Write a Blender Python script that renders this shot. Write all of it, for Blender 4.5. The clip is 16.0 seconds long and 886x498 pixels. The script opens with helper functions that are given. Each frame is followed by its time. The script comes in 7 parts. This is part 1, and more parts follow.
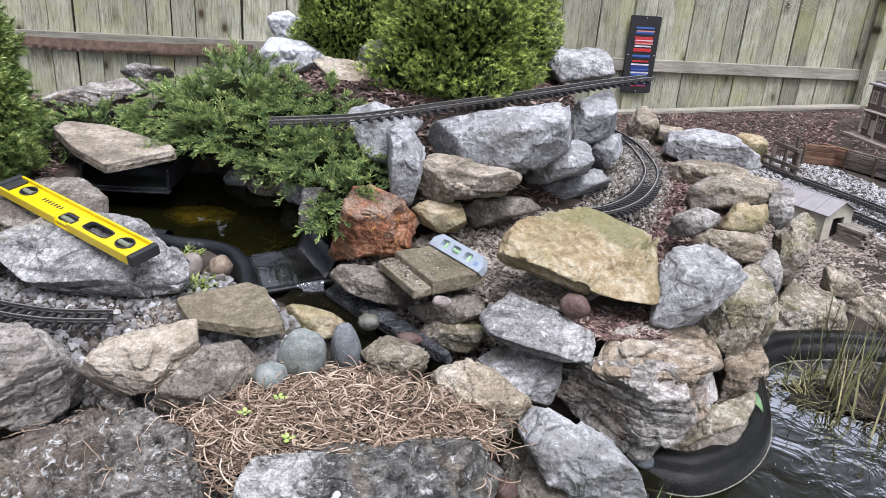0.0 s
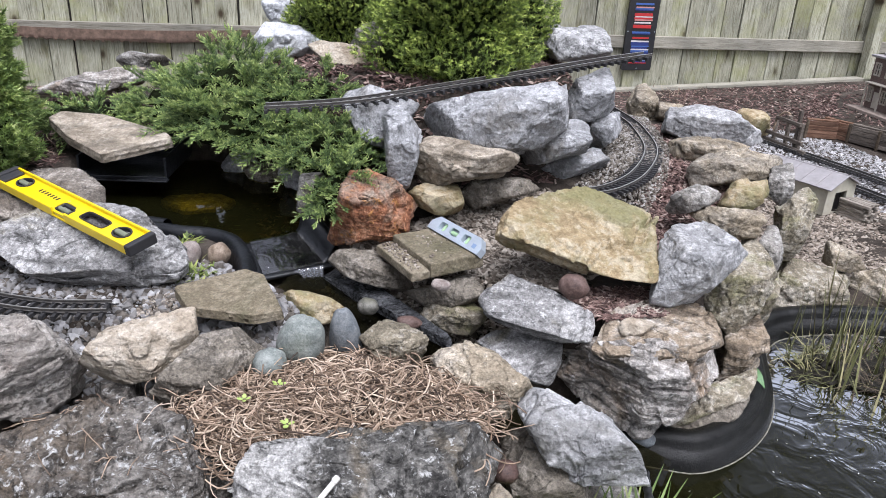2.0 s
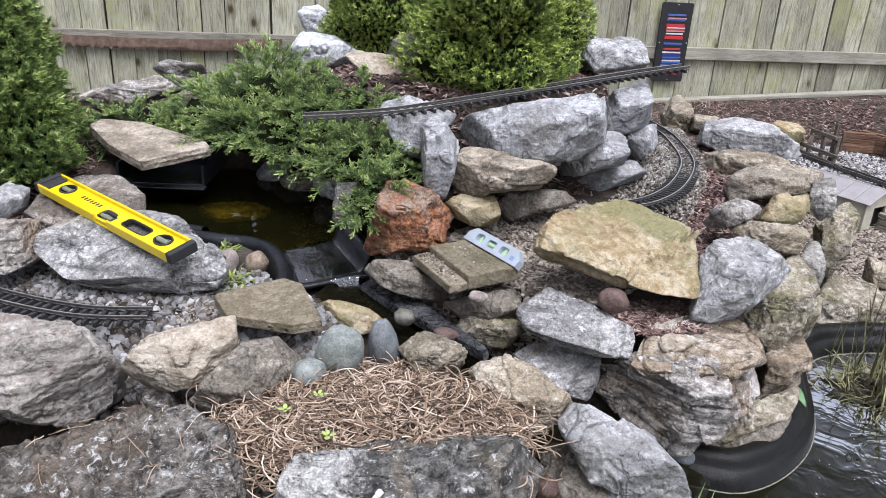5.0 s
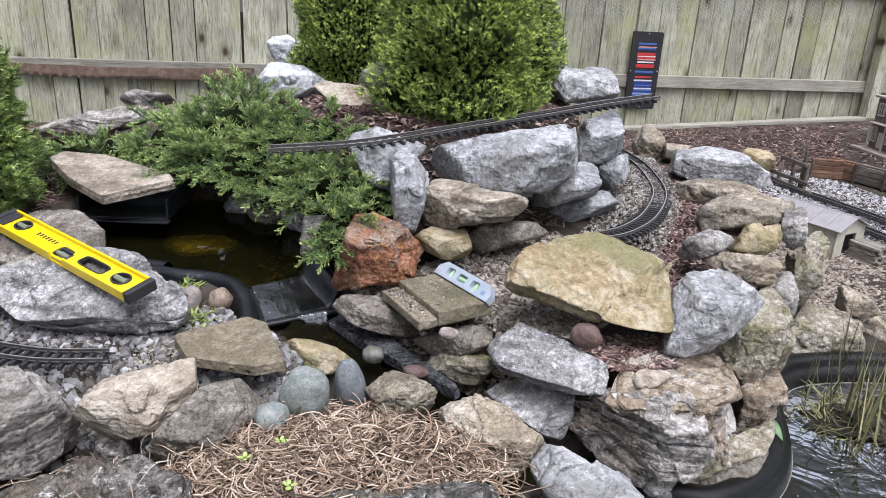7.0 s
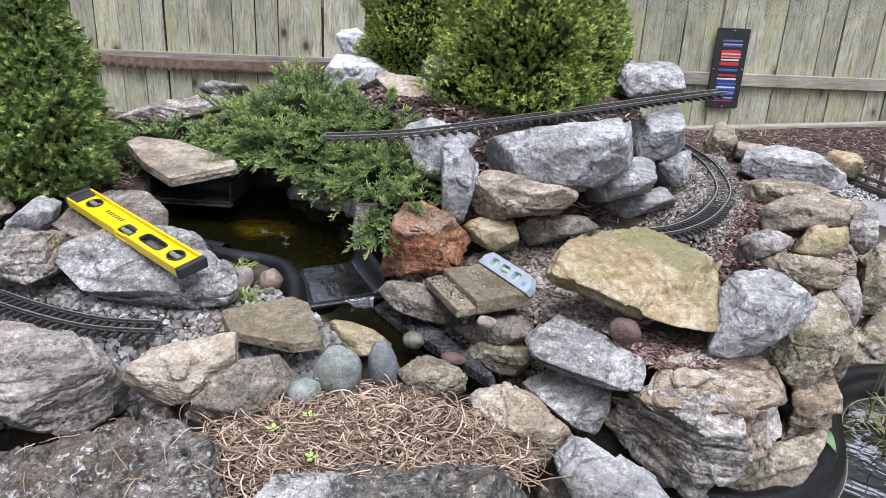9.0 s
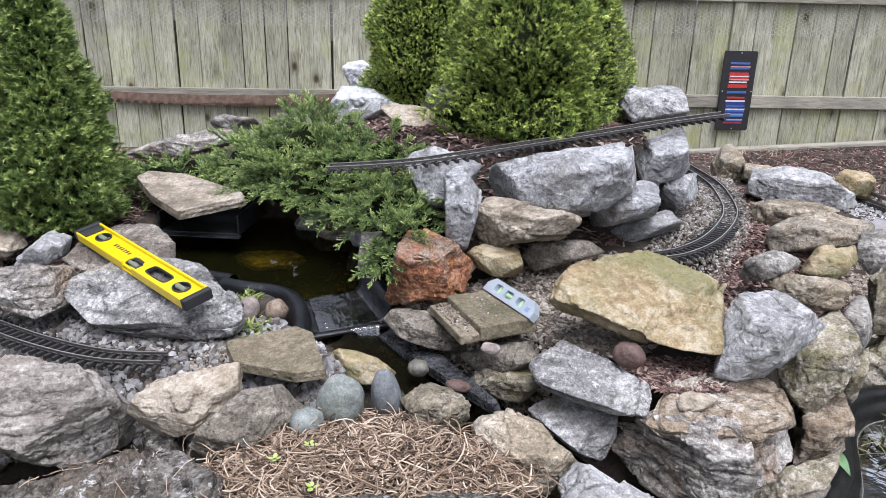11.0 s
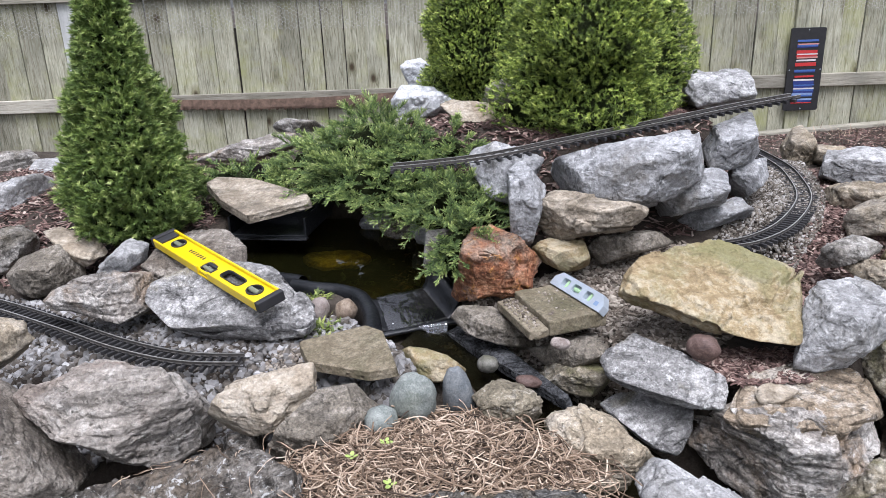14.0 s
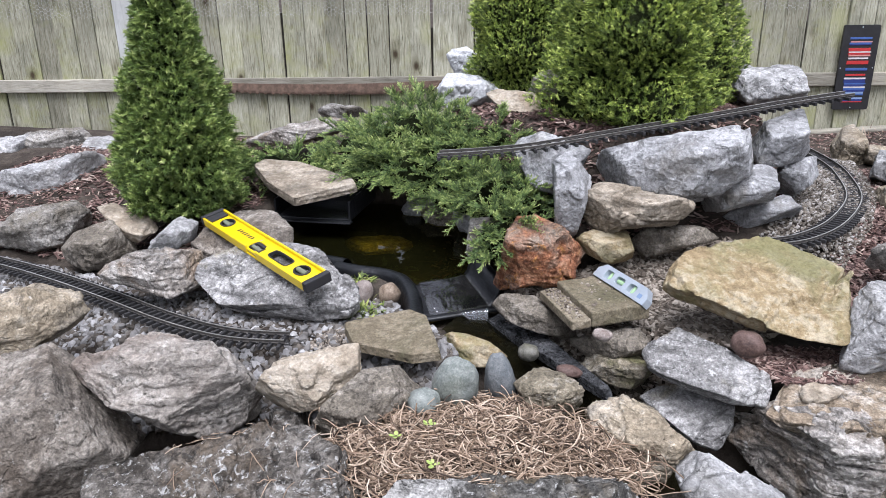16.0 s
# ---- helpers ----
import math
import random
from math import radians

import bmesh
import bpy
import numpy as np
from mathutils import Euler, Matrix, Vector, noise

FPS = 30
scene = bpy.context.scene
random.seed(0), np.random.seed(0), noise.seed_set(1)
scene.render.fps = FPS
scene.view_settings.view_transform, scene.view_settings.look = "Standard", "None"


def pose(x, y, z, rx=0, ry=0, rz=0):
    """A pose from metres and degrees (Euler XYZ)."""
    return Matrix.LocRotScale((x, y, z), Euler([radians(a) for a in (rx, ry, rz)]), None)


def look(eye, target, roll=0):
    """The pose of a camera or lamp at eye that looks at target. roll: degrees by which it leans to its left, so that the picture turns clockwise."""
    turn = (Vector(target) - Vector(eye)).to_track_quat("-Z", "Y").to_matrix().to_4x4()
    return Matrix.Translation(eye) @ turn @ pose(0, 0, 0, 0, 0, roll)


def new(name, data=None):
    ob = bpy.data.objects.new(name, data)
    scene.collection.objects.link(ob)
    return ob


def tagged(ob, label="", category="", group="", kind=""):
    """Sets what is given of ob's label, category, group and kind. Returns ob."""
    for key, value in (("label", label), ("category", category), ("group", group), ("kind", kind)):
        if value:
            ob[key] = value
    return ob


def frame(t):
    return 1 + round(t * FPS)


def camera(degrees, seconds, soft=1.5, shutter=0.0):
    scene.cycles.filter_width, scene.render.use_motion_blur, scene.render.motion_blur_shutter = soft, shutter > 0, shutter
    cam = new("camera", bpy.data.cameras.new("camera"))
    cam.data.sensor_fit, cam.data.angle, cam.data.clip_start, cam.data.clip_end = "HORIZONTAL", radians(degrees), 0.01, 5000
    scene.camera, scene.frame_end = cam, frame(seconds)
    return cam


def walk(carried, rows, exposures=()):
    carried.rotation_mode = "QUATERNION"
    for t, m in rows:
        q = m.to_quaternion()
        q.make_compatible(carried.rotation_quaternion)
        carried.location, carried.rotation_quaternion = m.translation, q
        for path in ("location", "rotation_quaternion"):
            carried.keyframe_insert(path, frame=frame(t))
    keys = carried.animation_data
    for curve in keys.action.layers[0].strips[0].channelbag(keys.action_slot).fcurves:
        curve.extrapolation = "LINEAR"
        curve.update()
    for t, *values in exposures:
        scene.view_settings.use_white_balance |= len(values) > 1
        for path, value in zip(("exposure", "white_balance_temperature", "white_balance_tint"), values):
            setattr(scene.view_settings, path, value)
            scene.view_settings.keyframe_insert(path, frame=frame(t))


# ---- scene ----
cam = camera(61.5, 16.0, soft=0.6)
PATH = [
    (0, (0.088, -0.081, 1.567), (0.027, 1.78, 0.835), 4.3),
    (0.5, (0.09, -0.069, 1.566), (0.036, 1.79, 0.832), 4.0),
    (1, (0.102, -0.071, 1.565), (0.051, 1.786, 0.824), 3.7),
    (1.5, (0.107, -0.07, 1.569), (0.051, 1.78, 0.812), 3.4),
    (2, (0.105, -0.075, 1.567), (0.035, 1.767, 0.791), 3.0),
    (2.5, (0.085, -0.092, 1.557), (0.017, 1.742, 0.764), 2.8),
    (3, (0.079, -0.123, 1.549), (0.004, 1.702, 0.736), 2.3),
    (3.5, (0.023, -0.104, 1.545), (0.031, 1.725, 0.735), 1.8),
    (4, (-0.028, -0.079, 1.547), (-0.024, 1.755, 0.749), 3.7),
    (4.2, (0.007, -0.084, 1.553), (-0.057, 1.751, 0.76), 4.1),
    (6.3, (0.096, -0.032, 1.58), (-0.057, 1.834, 0.875), 2.8),
    (6.5, (0.104, -0.031, 1.583), (-0.024, 1.838, 0.883), 2.9),
    (7, (0.081, -0.018, 1.577), (0.005, 1.857, 0.885), 3.2),
    (7.5, (0.001, -0.015, 1.571), (-0.066, 1.86, 0.878), 3.4),
    (8, (-0.038, -0.009, 1.555), (-0.151, 1.861, 0.853), 3.5),
    (8.5, (0.111, -0.02, 1.561), (-0.089, 1.84, 0.854), 3.4),
    (9, (0.184, -0.03, 1.565), (-0.111, 1.818, 0.858), 2.9),
    (9.2, (0.18, -0.022, 1.573), (-0.141, 1.823, 0.871), 2.7),
    (11.3, (0.222, -0.036, 1.565), (-0.138, 1.828, 0.938), 0.9),
    (11.5, (0.22, -0.042, 1.558), (-0.155, 1.822, 0.938), 0.5),
    (12, (0.213, -0.041, 1.559), (-0.194, 1.819, 0.946), -0.2),
    (12.5, (0.216, -0.035, 1.567), (-0.222, 1.818, 0.956), -0.8),
    (13, (0.212, -0.038, 1.573), (-0.256, 1.806, 0.954), -1.3),
    (13.5, (0.215, -0.034, 1.572), (-0.27, 1.8, 0.937), -1.7),
    (14, (0.204, -0.036, 1.577), (-0.296, 1.787, 0.923), -2.0),
    (14.5, (0.207, -0.03, 1.577), (-0.298, 1.786, 0.908), -2.0),
    (15, (0.197, -0.045, 1.576), (-0.317, 1.765, 0.898), -1.8),
    (15.5, (0.187, -0.066, 1.577), (-0.351, 1.736, 0.898), -1.5),
    (16, (0.178, -0.064, 1.576), (-0.403, 1.726, 0.899), -0.9),
]
walk(cam, [(t, look(eye, target, roll)) for t, eye, target, roll in PATH], [(0.0, 1.17, 6050, 16)])

# ---------------------------------------------------------------- light
world = bpy.data.worlds.new("overcast_sky")
scene.world = world
world.use_nodes = True
wn = world.node_tree.nodes
sky = wn.new("ShaderNodeTexSky")
sky.sky_type = "NISHITA"
sky.sun_disc = False
sky.sun_elevation, sky.sun_rotation = radians(62), radians(153)
sky.air_density, sky.dust_density, sky.ozone_density = 1.0, 2.5, 1.0
wn["Background"].inputs["Strength"].default_value = 0.1
haze = wn.new("ShaderNodeHueSaturation")
haze.inputs["Saturation"].default_value = 0.3
world.node_tree.links.new(sky.outputs["Color"], haze.inputs["Color"])
world.node_tree.links.new(haze.outputs["Color"], wn["Background"].inputs["Color"])

sun = new("sun", bpy.data.lights.new("sun", "SUN"))
sun.data.energy, sun.data.angle, sun.data.color = 2.3, radians(42), (0.985, 0.985, 0.985)
sun.matrix_world = look((0.8, -1.6, 4.4), (0, 0, 0))

# ---------------------------------------------------------------- materials
def nodes_of(name):
    m = bpy.data.materials.new(name)
    m.use_nodes = True
    t = m.node_tree
    return m, t, t.nodes["Principled BSDF"]


def add(t, kind, **values):
    n = t.nodes.new(kind)
    for key, v in values.items():
        if key in n.inputs:
            n.inputs[key].default_value = v
        else:
            assert key in ("operation", "attribute_name")
            if key == "operation":
                n.operation = v
            else:
                n.attribute_name = v
    return n


BASE_SCALE = 0.72  # scale on base colours, so that gaps bounce less light


def scaled_colour(colour):
    return tuple(c * BASE_SCALE for c in colour)


def scaled_stops(stops):
    return [(p, scaled_colour(c)) for p, c in stops]


def ramp(t, source, stops):
    n = t.nodes.new("ShaderNodeValToRGB")
    e = n.color_ramp.elements
    while len(e) < len(stops):
        e.new(0.5)
    for el, (p, c) in zip(e, stops):
        el.position = p
        el.color = (*c, 1) if len(c) == 3 else c
    t.links.new(source, n.inputs["Fac"])
    return n.outputs["Color"]


def mix(t, fac, a, b, how="MIX"):
    n = t.nodes.new("ShaderNodeMix")
    n.data_type, n.blend_type = "RGBA", how
    for sock, v in ((n.inputs[0], fac), (n.inputs[6], a), (n.inputs[7], b)):
        if isinstance(v, (int, float)):
            sock.default_value = v
        elif isinstance(v, tuple):
            sock.default_value = (*v, 1)
        else:
            t.links.new(v, sock)
    return n.outputs[2]


def coords(t, scale=(1, 1, 1), turn=(0, 0, 0), spread=True):
    """Object coordinates; each object is shifted by its random number so that no two look alike."""
    c = t.nodes.new("ShaderNodeTexCoord")
    m = add(t, "ShaderNodeMapping")
    m.inputs["Scale"].default_value = scale
    m.inputs["Rotation"].default_value = turn
    t.links.new(c.outputs["Object"], m.inputs["Vector"])
    if not spread:
        return m.outputs["Vector"]
    info = t.nodes.new("ShaderNodeObjectInfo")
    mul = add(t, "ShaderNodeMath", operation="MULTIPLY")
    mul.inputs[1].default_value = 37.0
    t.links.new(info.outputs["Random"], mul.inputs[0])
    a = add(t, "ShaderNodeVectorMath", operation="ADD")
    t.links.new(m.outputs["Vector"], a.inputs[0])
    t.links.new(mul.outputs[0], a.inputs[1])
    return a.outputs["Vector"]


def fbm(t, vec, scale, detail=5.0, rough=0.6, warp=0.0):
    n = add(t, "ShaderNodeTexNoise", Scale=scale, Detail=detail, Roughness=rough, Distortion=warp)
    t.links.new(vec, n.inputs["Vector"])
    return n.outputs["Fac"]


def bumped(t, bsdf, heights):
    """Chain of (height socket, distance in metres)."""
    last = None
    for h, d in heights:
        b = add(t, "ShaderNodeBump", Distance=d, Strength=1.0)
        t.links.new(h, b.inputs["Height"])
        if last:
            t.links.new(last, b.inputs["Normal"])
        last = b.outputs["Normal"]
    t.links.new(last, bsdf.inputs["Normal"])


def rock_material(name, darkc, midc, lightc, stain=None, stain_from=0.58, spots=None, spots_from=0.62, seams=0.0, rough=0.88, pits=0.45, specks=None, pale_end=None, cracks=1.0, grain=1.0, relief=1.0):
    if not pits:
        darkc, midc, lightc = scaled_colour(darkc), scaled_colour(midc), scaled_colour(lightc)
    stain, spots, specks, pale_end = (scaled_colour(q) if q else q for q in (stain, spots, specks, pale_end))
    if pits and not specks:
        darkc = tuple(0.55 * a + 0.45 * c for a, c in zip(darkc, midc))
    m, t, b = nodes_of(name)
    v = coords(t)
    big, fine, grit = fbm(t, v, 7, 6, 0.62, 0.4), fbm(t, v, 45, 6, 0.7), fbm(t, v, 260, 3, 0.7)
    blend = add(t, "ShaderNodeMath", operation="MULTIPLY_ADD")
    blend.inputs[1].default_value, blend.inputs[2].default_value = 0.55, -0.02
    t.links.new(fine, blend.inputs[0])
    tot = add(t, "ShaderNodeMath", operation="MULTIPLY_ADD")
    tot.inputs[1].default_value = 0.5
    t.links.new(big, tot.inputs[0]); t.links.new(blend.outputs[0], tot.inputs[2])
    col = ramp(t, tot.outputs[0], [(0.42, darkc), (0.5, midc), (0.58, lightc)])
    if stain:
        col = mix(t, ramp(t, fbm(t, v, 5.0, 5, 0.65, 0.6), [(stain_from - 0.06, (0, 0, 0)), (stain_from + 0.1, (0.85, 0.85, 0.85))]), col, stain)
    if spots:
        col = mix(t, ramp(t, fbm(t, v, 30, 7, 0.78, 0.3), [(spots_from - 0.02, (0, 0, 0)), (spots_from + 0.03, (0.9, 0.9, 0.9))]), col, spots)
    if specks:
        col = mix(t, ramp(t, fbm(t, v, 42, 6, 0.78, 0.5), [(0.575, (0, 0, 0)), (0.61, (0.85, 0.85, 0.85))]), col, specks)
        col = mix(t, ramp(t, fbm(t, v, 26, 5, 0.75, 0.4), [(0.38, (0.8, 0.8, 0.8)), (0.45, (0, 0, 0))]), col, tuple(c * 0.45 for c in darkc))
    if pale_end:
        sep = t.nodes.new("ShaderNodeSeparateXYZ")
        t.links.new(coords(t, spread=False), sep.inputs[0])
        off = add(t, "ShaderNodeMath", operation="MULTIPLY_ADD")
        off.inputs[1].default_value = 0.22
        t.links.new(fbm(t, v, 14, 5, 0.65), off.inputs[0]); t.links.new(sep.outputs[0], off.inputs[2])
        pale = ramp(t, fine, [(0.35, tuple(c * 0.5 for c in pale_end)), (0.6, pale_end)])
        col = mix(t, ramp(t, off.outputs[0], [(0.0, (1, 1, 1)), (0.03, (0, 0, 0))]), col, pale)
    if seams:
        vs = coords(t, (3, 3, 34), (0.5, 0.25, 0))
        line = ramp(t, fbm(t, vs, 1.6, 4, 0.6, 0.2), [(0.40, (1 - seams,) * 3), (0.5, (1, 1, 1))])
        col = mix(t, 1.0, col, line, "MULTIPLY")
    vor = add(t, "ShaderNodeTexVoronoi", Scale=85.0)
    t.links.new(v, vor.inputs["Vector"])
    pit = ramp(t, vor.outputs["Distance"], [(0.05, (1 - pits,) * 3), (0.28, (1, 1, 1))])
    pitm = ramp(t, fbm(t, v, 17, 3), [(0.47, (0, 0, 0)), (0.6, (1, 1, 1))])
    col = mix(t, pitm, col, mix(t, 1.0, col, pit, "MULTIPLY"))
    col = mix(t, 0.42 * grain if pits else 0.4, col, ramp(t, grit, [(0.34, (0.35, 0.35, 0.35)), (0.66, (1.55, 1.55, 1.55))]), "MULTIPLY")
    mid = fbm(t, v, 110, 4, 0.75)
    col = mix(t, 0.62 * grain if pits else 0.12, col, ramp(t, mid, [(0.36, (0.45, 0.45, 0.45)), (0.64, (1.5, 1.5, 1.5))]), "MULTIPLY")
    crack = add(t, "ShaderNodeMath", operation="ABSOLUTE")
    sub = add(t, "ShaderNodeMath", operation="SUBTRACT")
    sub.inputs[1].default_value = 0.5
    t.links.new(fbm(t, v, 9, 5, 0.6, 0.8), sub.inputs[0])
    t.links.new(sub.outputs[0], crack.inputs[0])
    line = ramp(t, crack.outputs[0], [(0.0, (0, 0, 0)), (0.035, (1, 1, 1))])
    if pits:
        col = mix(t, ramp(t, fbm(t, v, 6, 3), [(0.50, (0.05 * cracks,) * 3), (0.62, (0.55 * cracks,) * 3)]), col, line, "MULTIPLY")
    t.links.new(col, b.inputs["Base Color"])
    b.inputs["Roughness"].default_value = rough
    b.inputs["Specular IOR Level"].default_value = 0.25
    k = 0.62 * relief if pits else 0.1
    chips = []
    for size, deep in ((32, 0.010), (80, 0.0045)):
        cell = add(t, "ShaderNodeTexVoronoi", Scale=size, Randomness=1.0)
        wob = add(t, "ShaderNodeVectorMath", operation="MULTIPLY_ADD")
        wob.inputs[1].default_value = (0.03, 0.03, 0.03)
        noise_v = add(t, "ShaderNodeTexNoise", Scale=30.0, Detail=3.0)
        t.links.new(v, noise_v.inputs["Vector"])
        t.links.new(noise_v.outputs["Color"], wob.inputs[0]); t.links.new(v, wob.inputs[2])
        t.links.new(wob.outputs["Vector"], cell.inputs["Vector"])
        chips.append((cell.outputs["Distance"], deep * k))
    bumped(t, b, chips + [(fbm(t, v, 22, 6, 0.68, 0.3), 0.009 * k), (line, 0.004 * k * cracks), (fine, 0.008 * k), (mid, 0.0035 * k), (grit, 0.002 * k)])
    return m


ROCK = {
    "yellow": rock_material("yellow_sandstone", (0.155, 0.108, 0.056), (0.3, 0.233, 0.134), (0.4, 0.345, 0.242), (0.235, 0.225, 0.105), 0.54, (0.5, 0.46, 0.38), 0.67, pits=0.25, cracks=0.4, grain=0.42),
    "grey": rock_material("grey_fieldstone", (0.14, 0.13, 0.115), (0.26, 0.245, 0.22), (0.40, 0.385, 0.355), (0.18, 0.155, 0.115), 0.55, (0.5, 0.49, 0.47), 0.64, 0.3),
    "pale": rock_material("pale_limestone", (0.15, 0.15, 0.147), (0.30, 0.3, 0.297), (0.46, 0.458, 0.45), (0.24, 0.232, 0.21), 0.6, (0.66, 0.66, 0.66), 0.63, grain=0.6),
    "white": rock_material("white_limestone", (0.3, 0.31, 0.32), (0.52, 0.53, 0.54), (0.68, 0.69, 0.7), (0.4, 0.4, 0.38), 0.62, (0.9, 0.9, 0.92), 0.6, grain=0.5),
    "blocky": rock_material("broken_grey_limestone", (0.16, 0.16, 0.16), (0.3, 0.303, 0.305), (0.44, 0.443, 0.445), (0.28, 0.262, 0.23), 0.6, (0.7, 0.7, 0.7), 0.67, grain=0.6, cracks=0.8),
    "ledge": rock_material("worn_ledge_stone", (0.165, 0.135, 0.1), (0.3, 0.258, 0.2), (0.4, 0.355, 0.29), (0.2, 0.165, 0.12), 0.56, (0.55, 0.52, 0.46), 0.66, 0.4, pits=0.25, cracks=0.7, grain=0.6, relief=0.8),
    "flaking": rock_material("flaking_sandstone", (0.14, 0.122, 0.103), (0.3, 0.275, 0.245), (0.47, 0.445, 0.41), (0.33, 0.235, 0.15), 0.56, (0.62, 0.6, 0.57), 0.62, 0.45),
    "tan": rock_material("tan_limestone", (0.18, 0.145, 0.1), (0.325, 0.275, 0.2), (0.47, 0.415, 0.33), (0.28, 0.255, 0.215), 0.55, (0.6, 0.57, 0.5), 0.63, 0.25, grain=0.8),
    "brown": rock_material("brown_rock", (0.09, 0.077, 0.06), (0.17, 0.15, 0.12), (0.27, 0.243, 0.205), (0.24, 0.215, 0.18), 0.56, None, 0, pits=0.65),
    "dark": rock_material("lichen_rock", (0.038, 0.033, 0.027), (0.09, 0.081, 0.07), (0.175, 0.162, 0.144), (0.15, 0.115, 0.08), 0.6, (0.5, 0.5, 0.48), 0.6, pits=0.6, specks=(0.55, 0.55, 0.53)),
    "dark_pale": rock_material("part_bleached_rock", (0.035, 0.033, 0.03), (0.08, 0.077, 0.07), (0.17, 0.163, 0.148), (0.19, 0.155, 0.105), 0.58, (0.5, 0.5, 0.48), 0.61, pits=0.6, specks=(0.5, 0.5, 0.48), pale_end=(0.56, 0.55, 0.52)),
    "brown_dark": rock_material("dark_brown_rock", (0.09, 0.076, 0.062), (0.19, 0.168, 0.142), (0.32, 0.292, 0.252), (0.14, 0.113, 0.088), 0.56, (0.45, 0.43, 0.39), 0.62, 0.2, pits=0.6),
    "brown_grey": rock_material("grey_brown_rock", (0.2, 0.178, 0.153), (0.335, 0.307, 0.272), (0.45, 0.423, 0.385), (0.29, 0.235, 0.195), 0.55, (0.5, 0.48, 0.44), 0.64, 0.3, pits=0.5, grain=0.7),
    "cream": rock_material("cream_sandstone", (0.23, 0.19, 0.14), (0.36, 0.31, 0.24), (0.46, 0.41, 0.335), (0.33, 0.25, 0.165), 0.57, (0.58, 0.55, 0.5), 0.64, 0.2, pits=0.25, grain=0.45, cracks=0.5),
    "layered": rock_material("layered_sandstone", (0.135, 0.1, 0.07), (0.29, 0.238, 0.175), (0.42, 0.38, 0.325), (0.33, 0.255, 0.175), 0.53, (0.56, 0.53, 0.48), 0.62, 0.55),
    "mossy": rock_material("mossy_rock", (0.1, 0.086, 0.06), (0.235, 0.205, 0.15), (0.38, 0.35, 0.29), (0.215, 0.215, 0.085), 0.57, (0.58, 0.56, 0.5), 0.63),
    "rust": rock_material("rust_ironstone", (0.085, 0.04, 0.027), (0.26, 0.108, 0.055), (0.43, 0.225, 0.13), (0.4, 0.35, 0.28), 0.57, (0.5, 0.24, 0.08), 0.58, 0.4),
    "sunken": rock_material("algae_covered_stone", (0.16, 0.13, 0.03), (0.46, 0.38, 0.1), (0.68, 0.58, 0.2), (0.12, 0.1, 0.03), 0.5, (0.75, 0.65, 0.25), 0.58),
    "slate": rock_material("slate_gneiss", (0.125, 0.122, 0.117), (0.25, 0.245, 0.237), (0.41, 0.403, 0.39), (0.32, 0.28, 0.18), 0.64, (0.6, 0.6, 0.59), 0.6, 0.4),
    "paver": rock_material("brown_paver", (0.098, 0.081, 0.053), (0.152, 0.127, 0.086), (0.205, 0.176, 0.127), (0.125, 0.115, 0.068), 0.56, (0.26, 0.23, 0.18), 0.64, pits=0.35, cracks=0.2, grain=0.8, relief=0.5),
    "wet": rock_material("wet_slate", (0.026, 0.027, 0.028), (0.058, 0.06, 0.063), (0.1, 0.102, 0.105), None, 0, None, 0, 0.4, rough=0.22, pits=0.3),
    "cobble": rock_material("blue_cobble", (0.17, 0.19, 0.175), (0.24, 0.265, 0.245), (0.31, 0.33, 0.305), (0.2, 0.22, 0.17), 0.62, None, 0, rough=0.6, pits=0.0),
    "cobble_dark": rock_material("slate_cobble", (0.115, 0.13, 0.14), (0.165, 0.182, 0.192), (0.225, 0.24, 0.245), None, 0, None, 0, rough=0.55, pits=0.0),
    "cobble_red": rock_material("red_cobble", (0.062, 0.038, 0.032), (0.105, 0.066, 0.055), (0.15, 0.1, 0.085), None, 0, None, 0, rough=0.6, pits=0.0),
    "cobble_brown": rock_material("brown_cobble", (0.12, 0.085, 0.06), (0.25, 0.19, 0.14), (0.36, 0.29, 0.22), (0.14, 0.1, 0.075), 0.5, None, 0, rough=0.65, pits=0.0),
    "cobble_grey": rock_material("grey_cobble", (0.1, 0.096, 0.08), (0.165, 0.16, 0.138), (0.235, 0.228, 0.2), (0.14, 0.14, 0.085), 0.55, None, 0, rough=0.5, pits=0.0),
    "cobble_pink": rock_material("pinkish_cobble", (0.2, 0.16, 0.14), (0.31, 0.265, 0.24), (0.4, 0.35, 0.32), None, 0, None, 0, rough=0.65, pits=0.0),
}


def plain_material(name, color, rough=0.6, metal=0.0, vary=0.25, scale=30, bump=0.0008, spec=0.5):
    m, t, b = nodes_of(name)
    v = coords(t)
    n = fbm(t, v, scale, 5, 0.65)
    color = scaled_colour(color)
    lo, hi = tuple(c * (1 - vary) for c in color), tuple(min(1, c * (1 + vary)) for c in color)
    t.links.new(ramp(t, n, [(0.3, lo), (0.7, hi)]), b.inputs["Base Color"])
    b.inputs["Roughness"].default_value, b.inputs["Metallic"].default_value = rough, metal
    b.inputs["Specular IOR Level"].default_value = spec
    if bump:
        bumped(t, b, [(fbm(t, v, scale * 4, 4, 0.7), bump)])
    return m


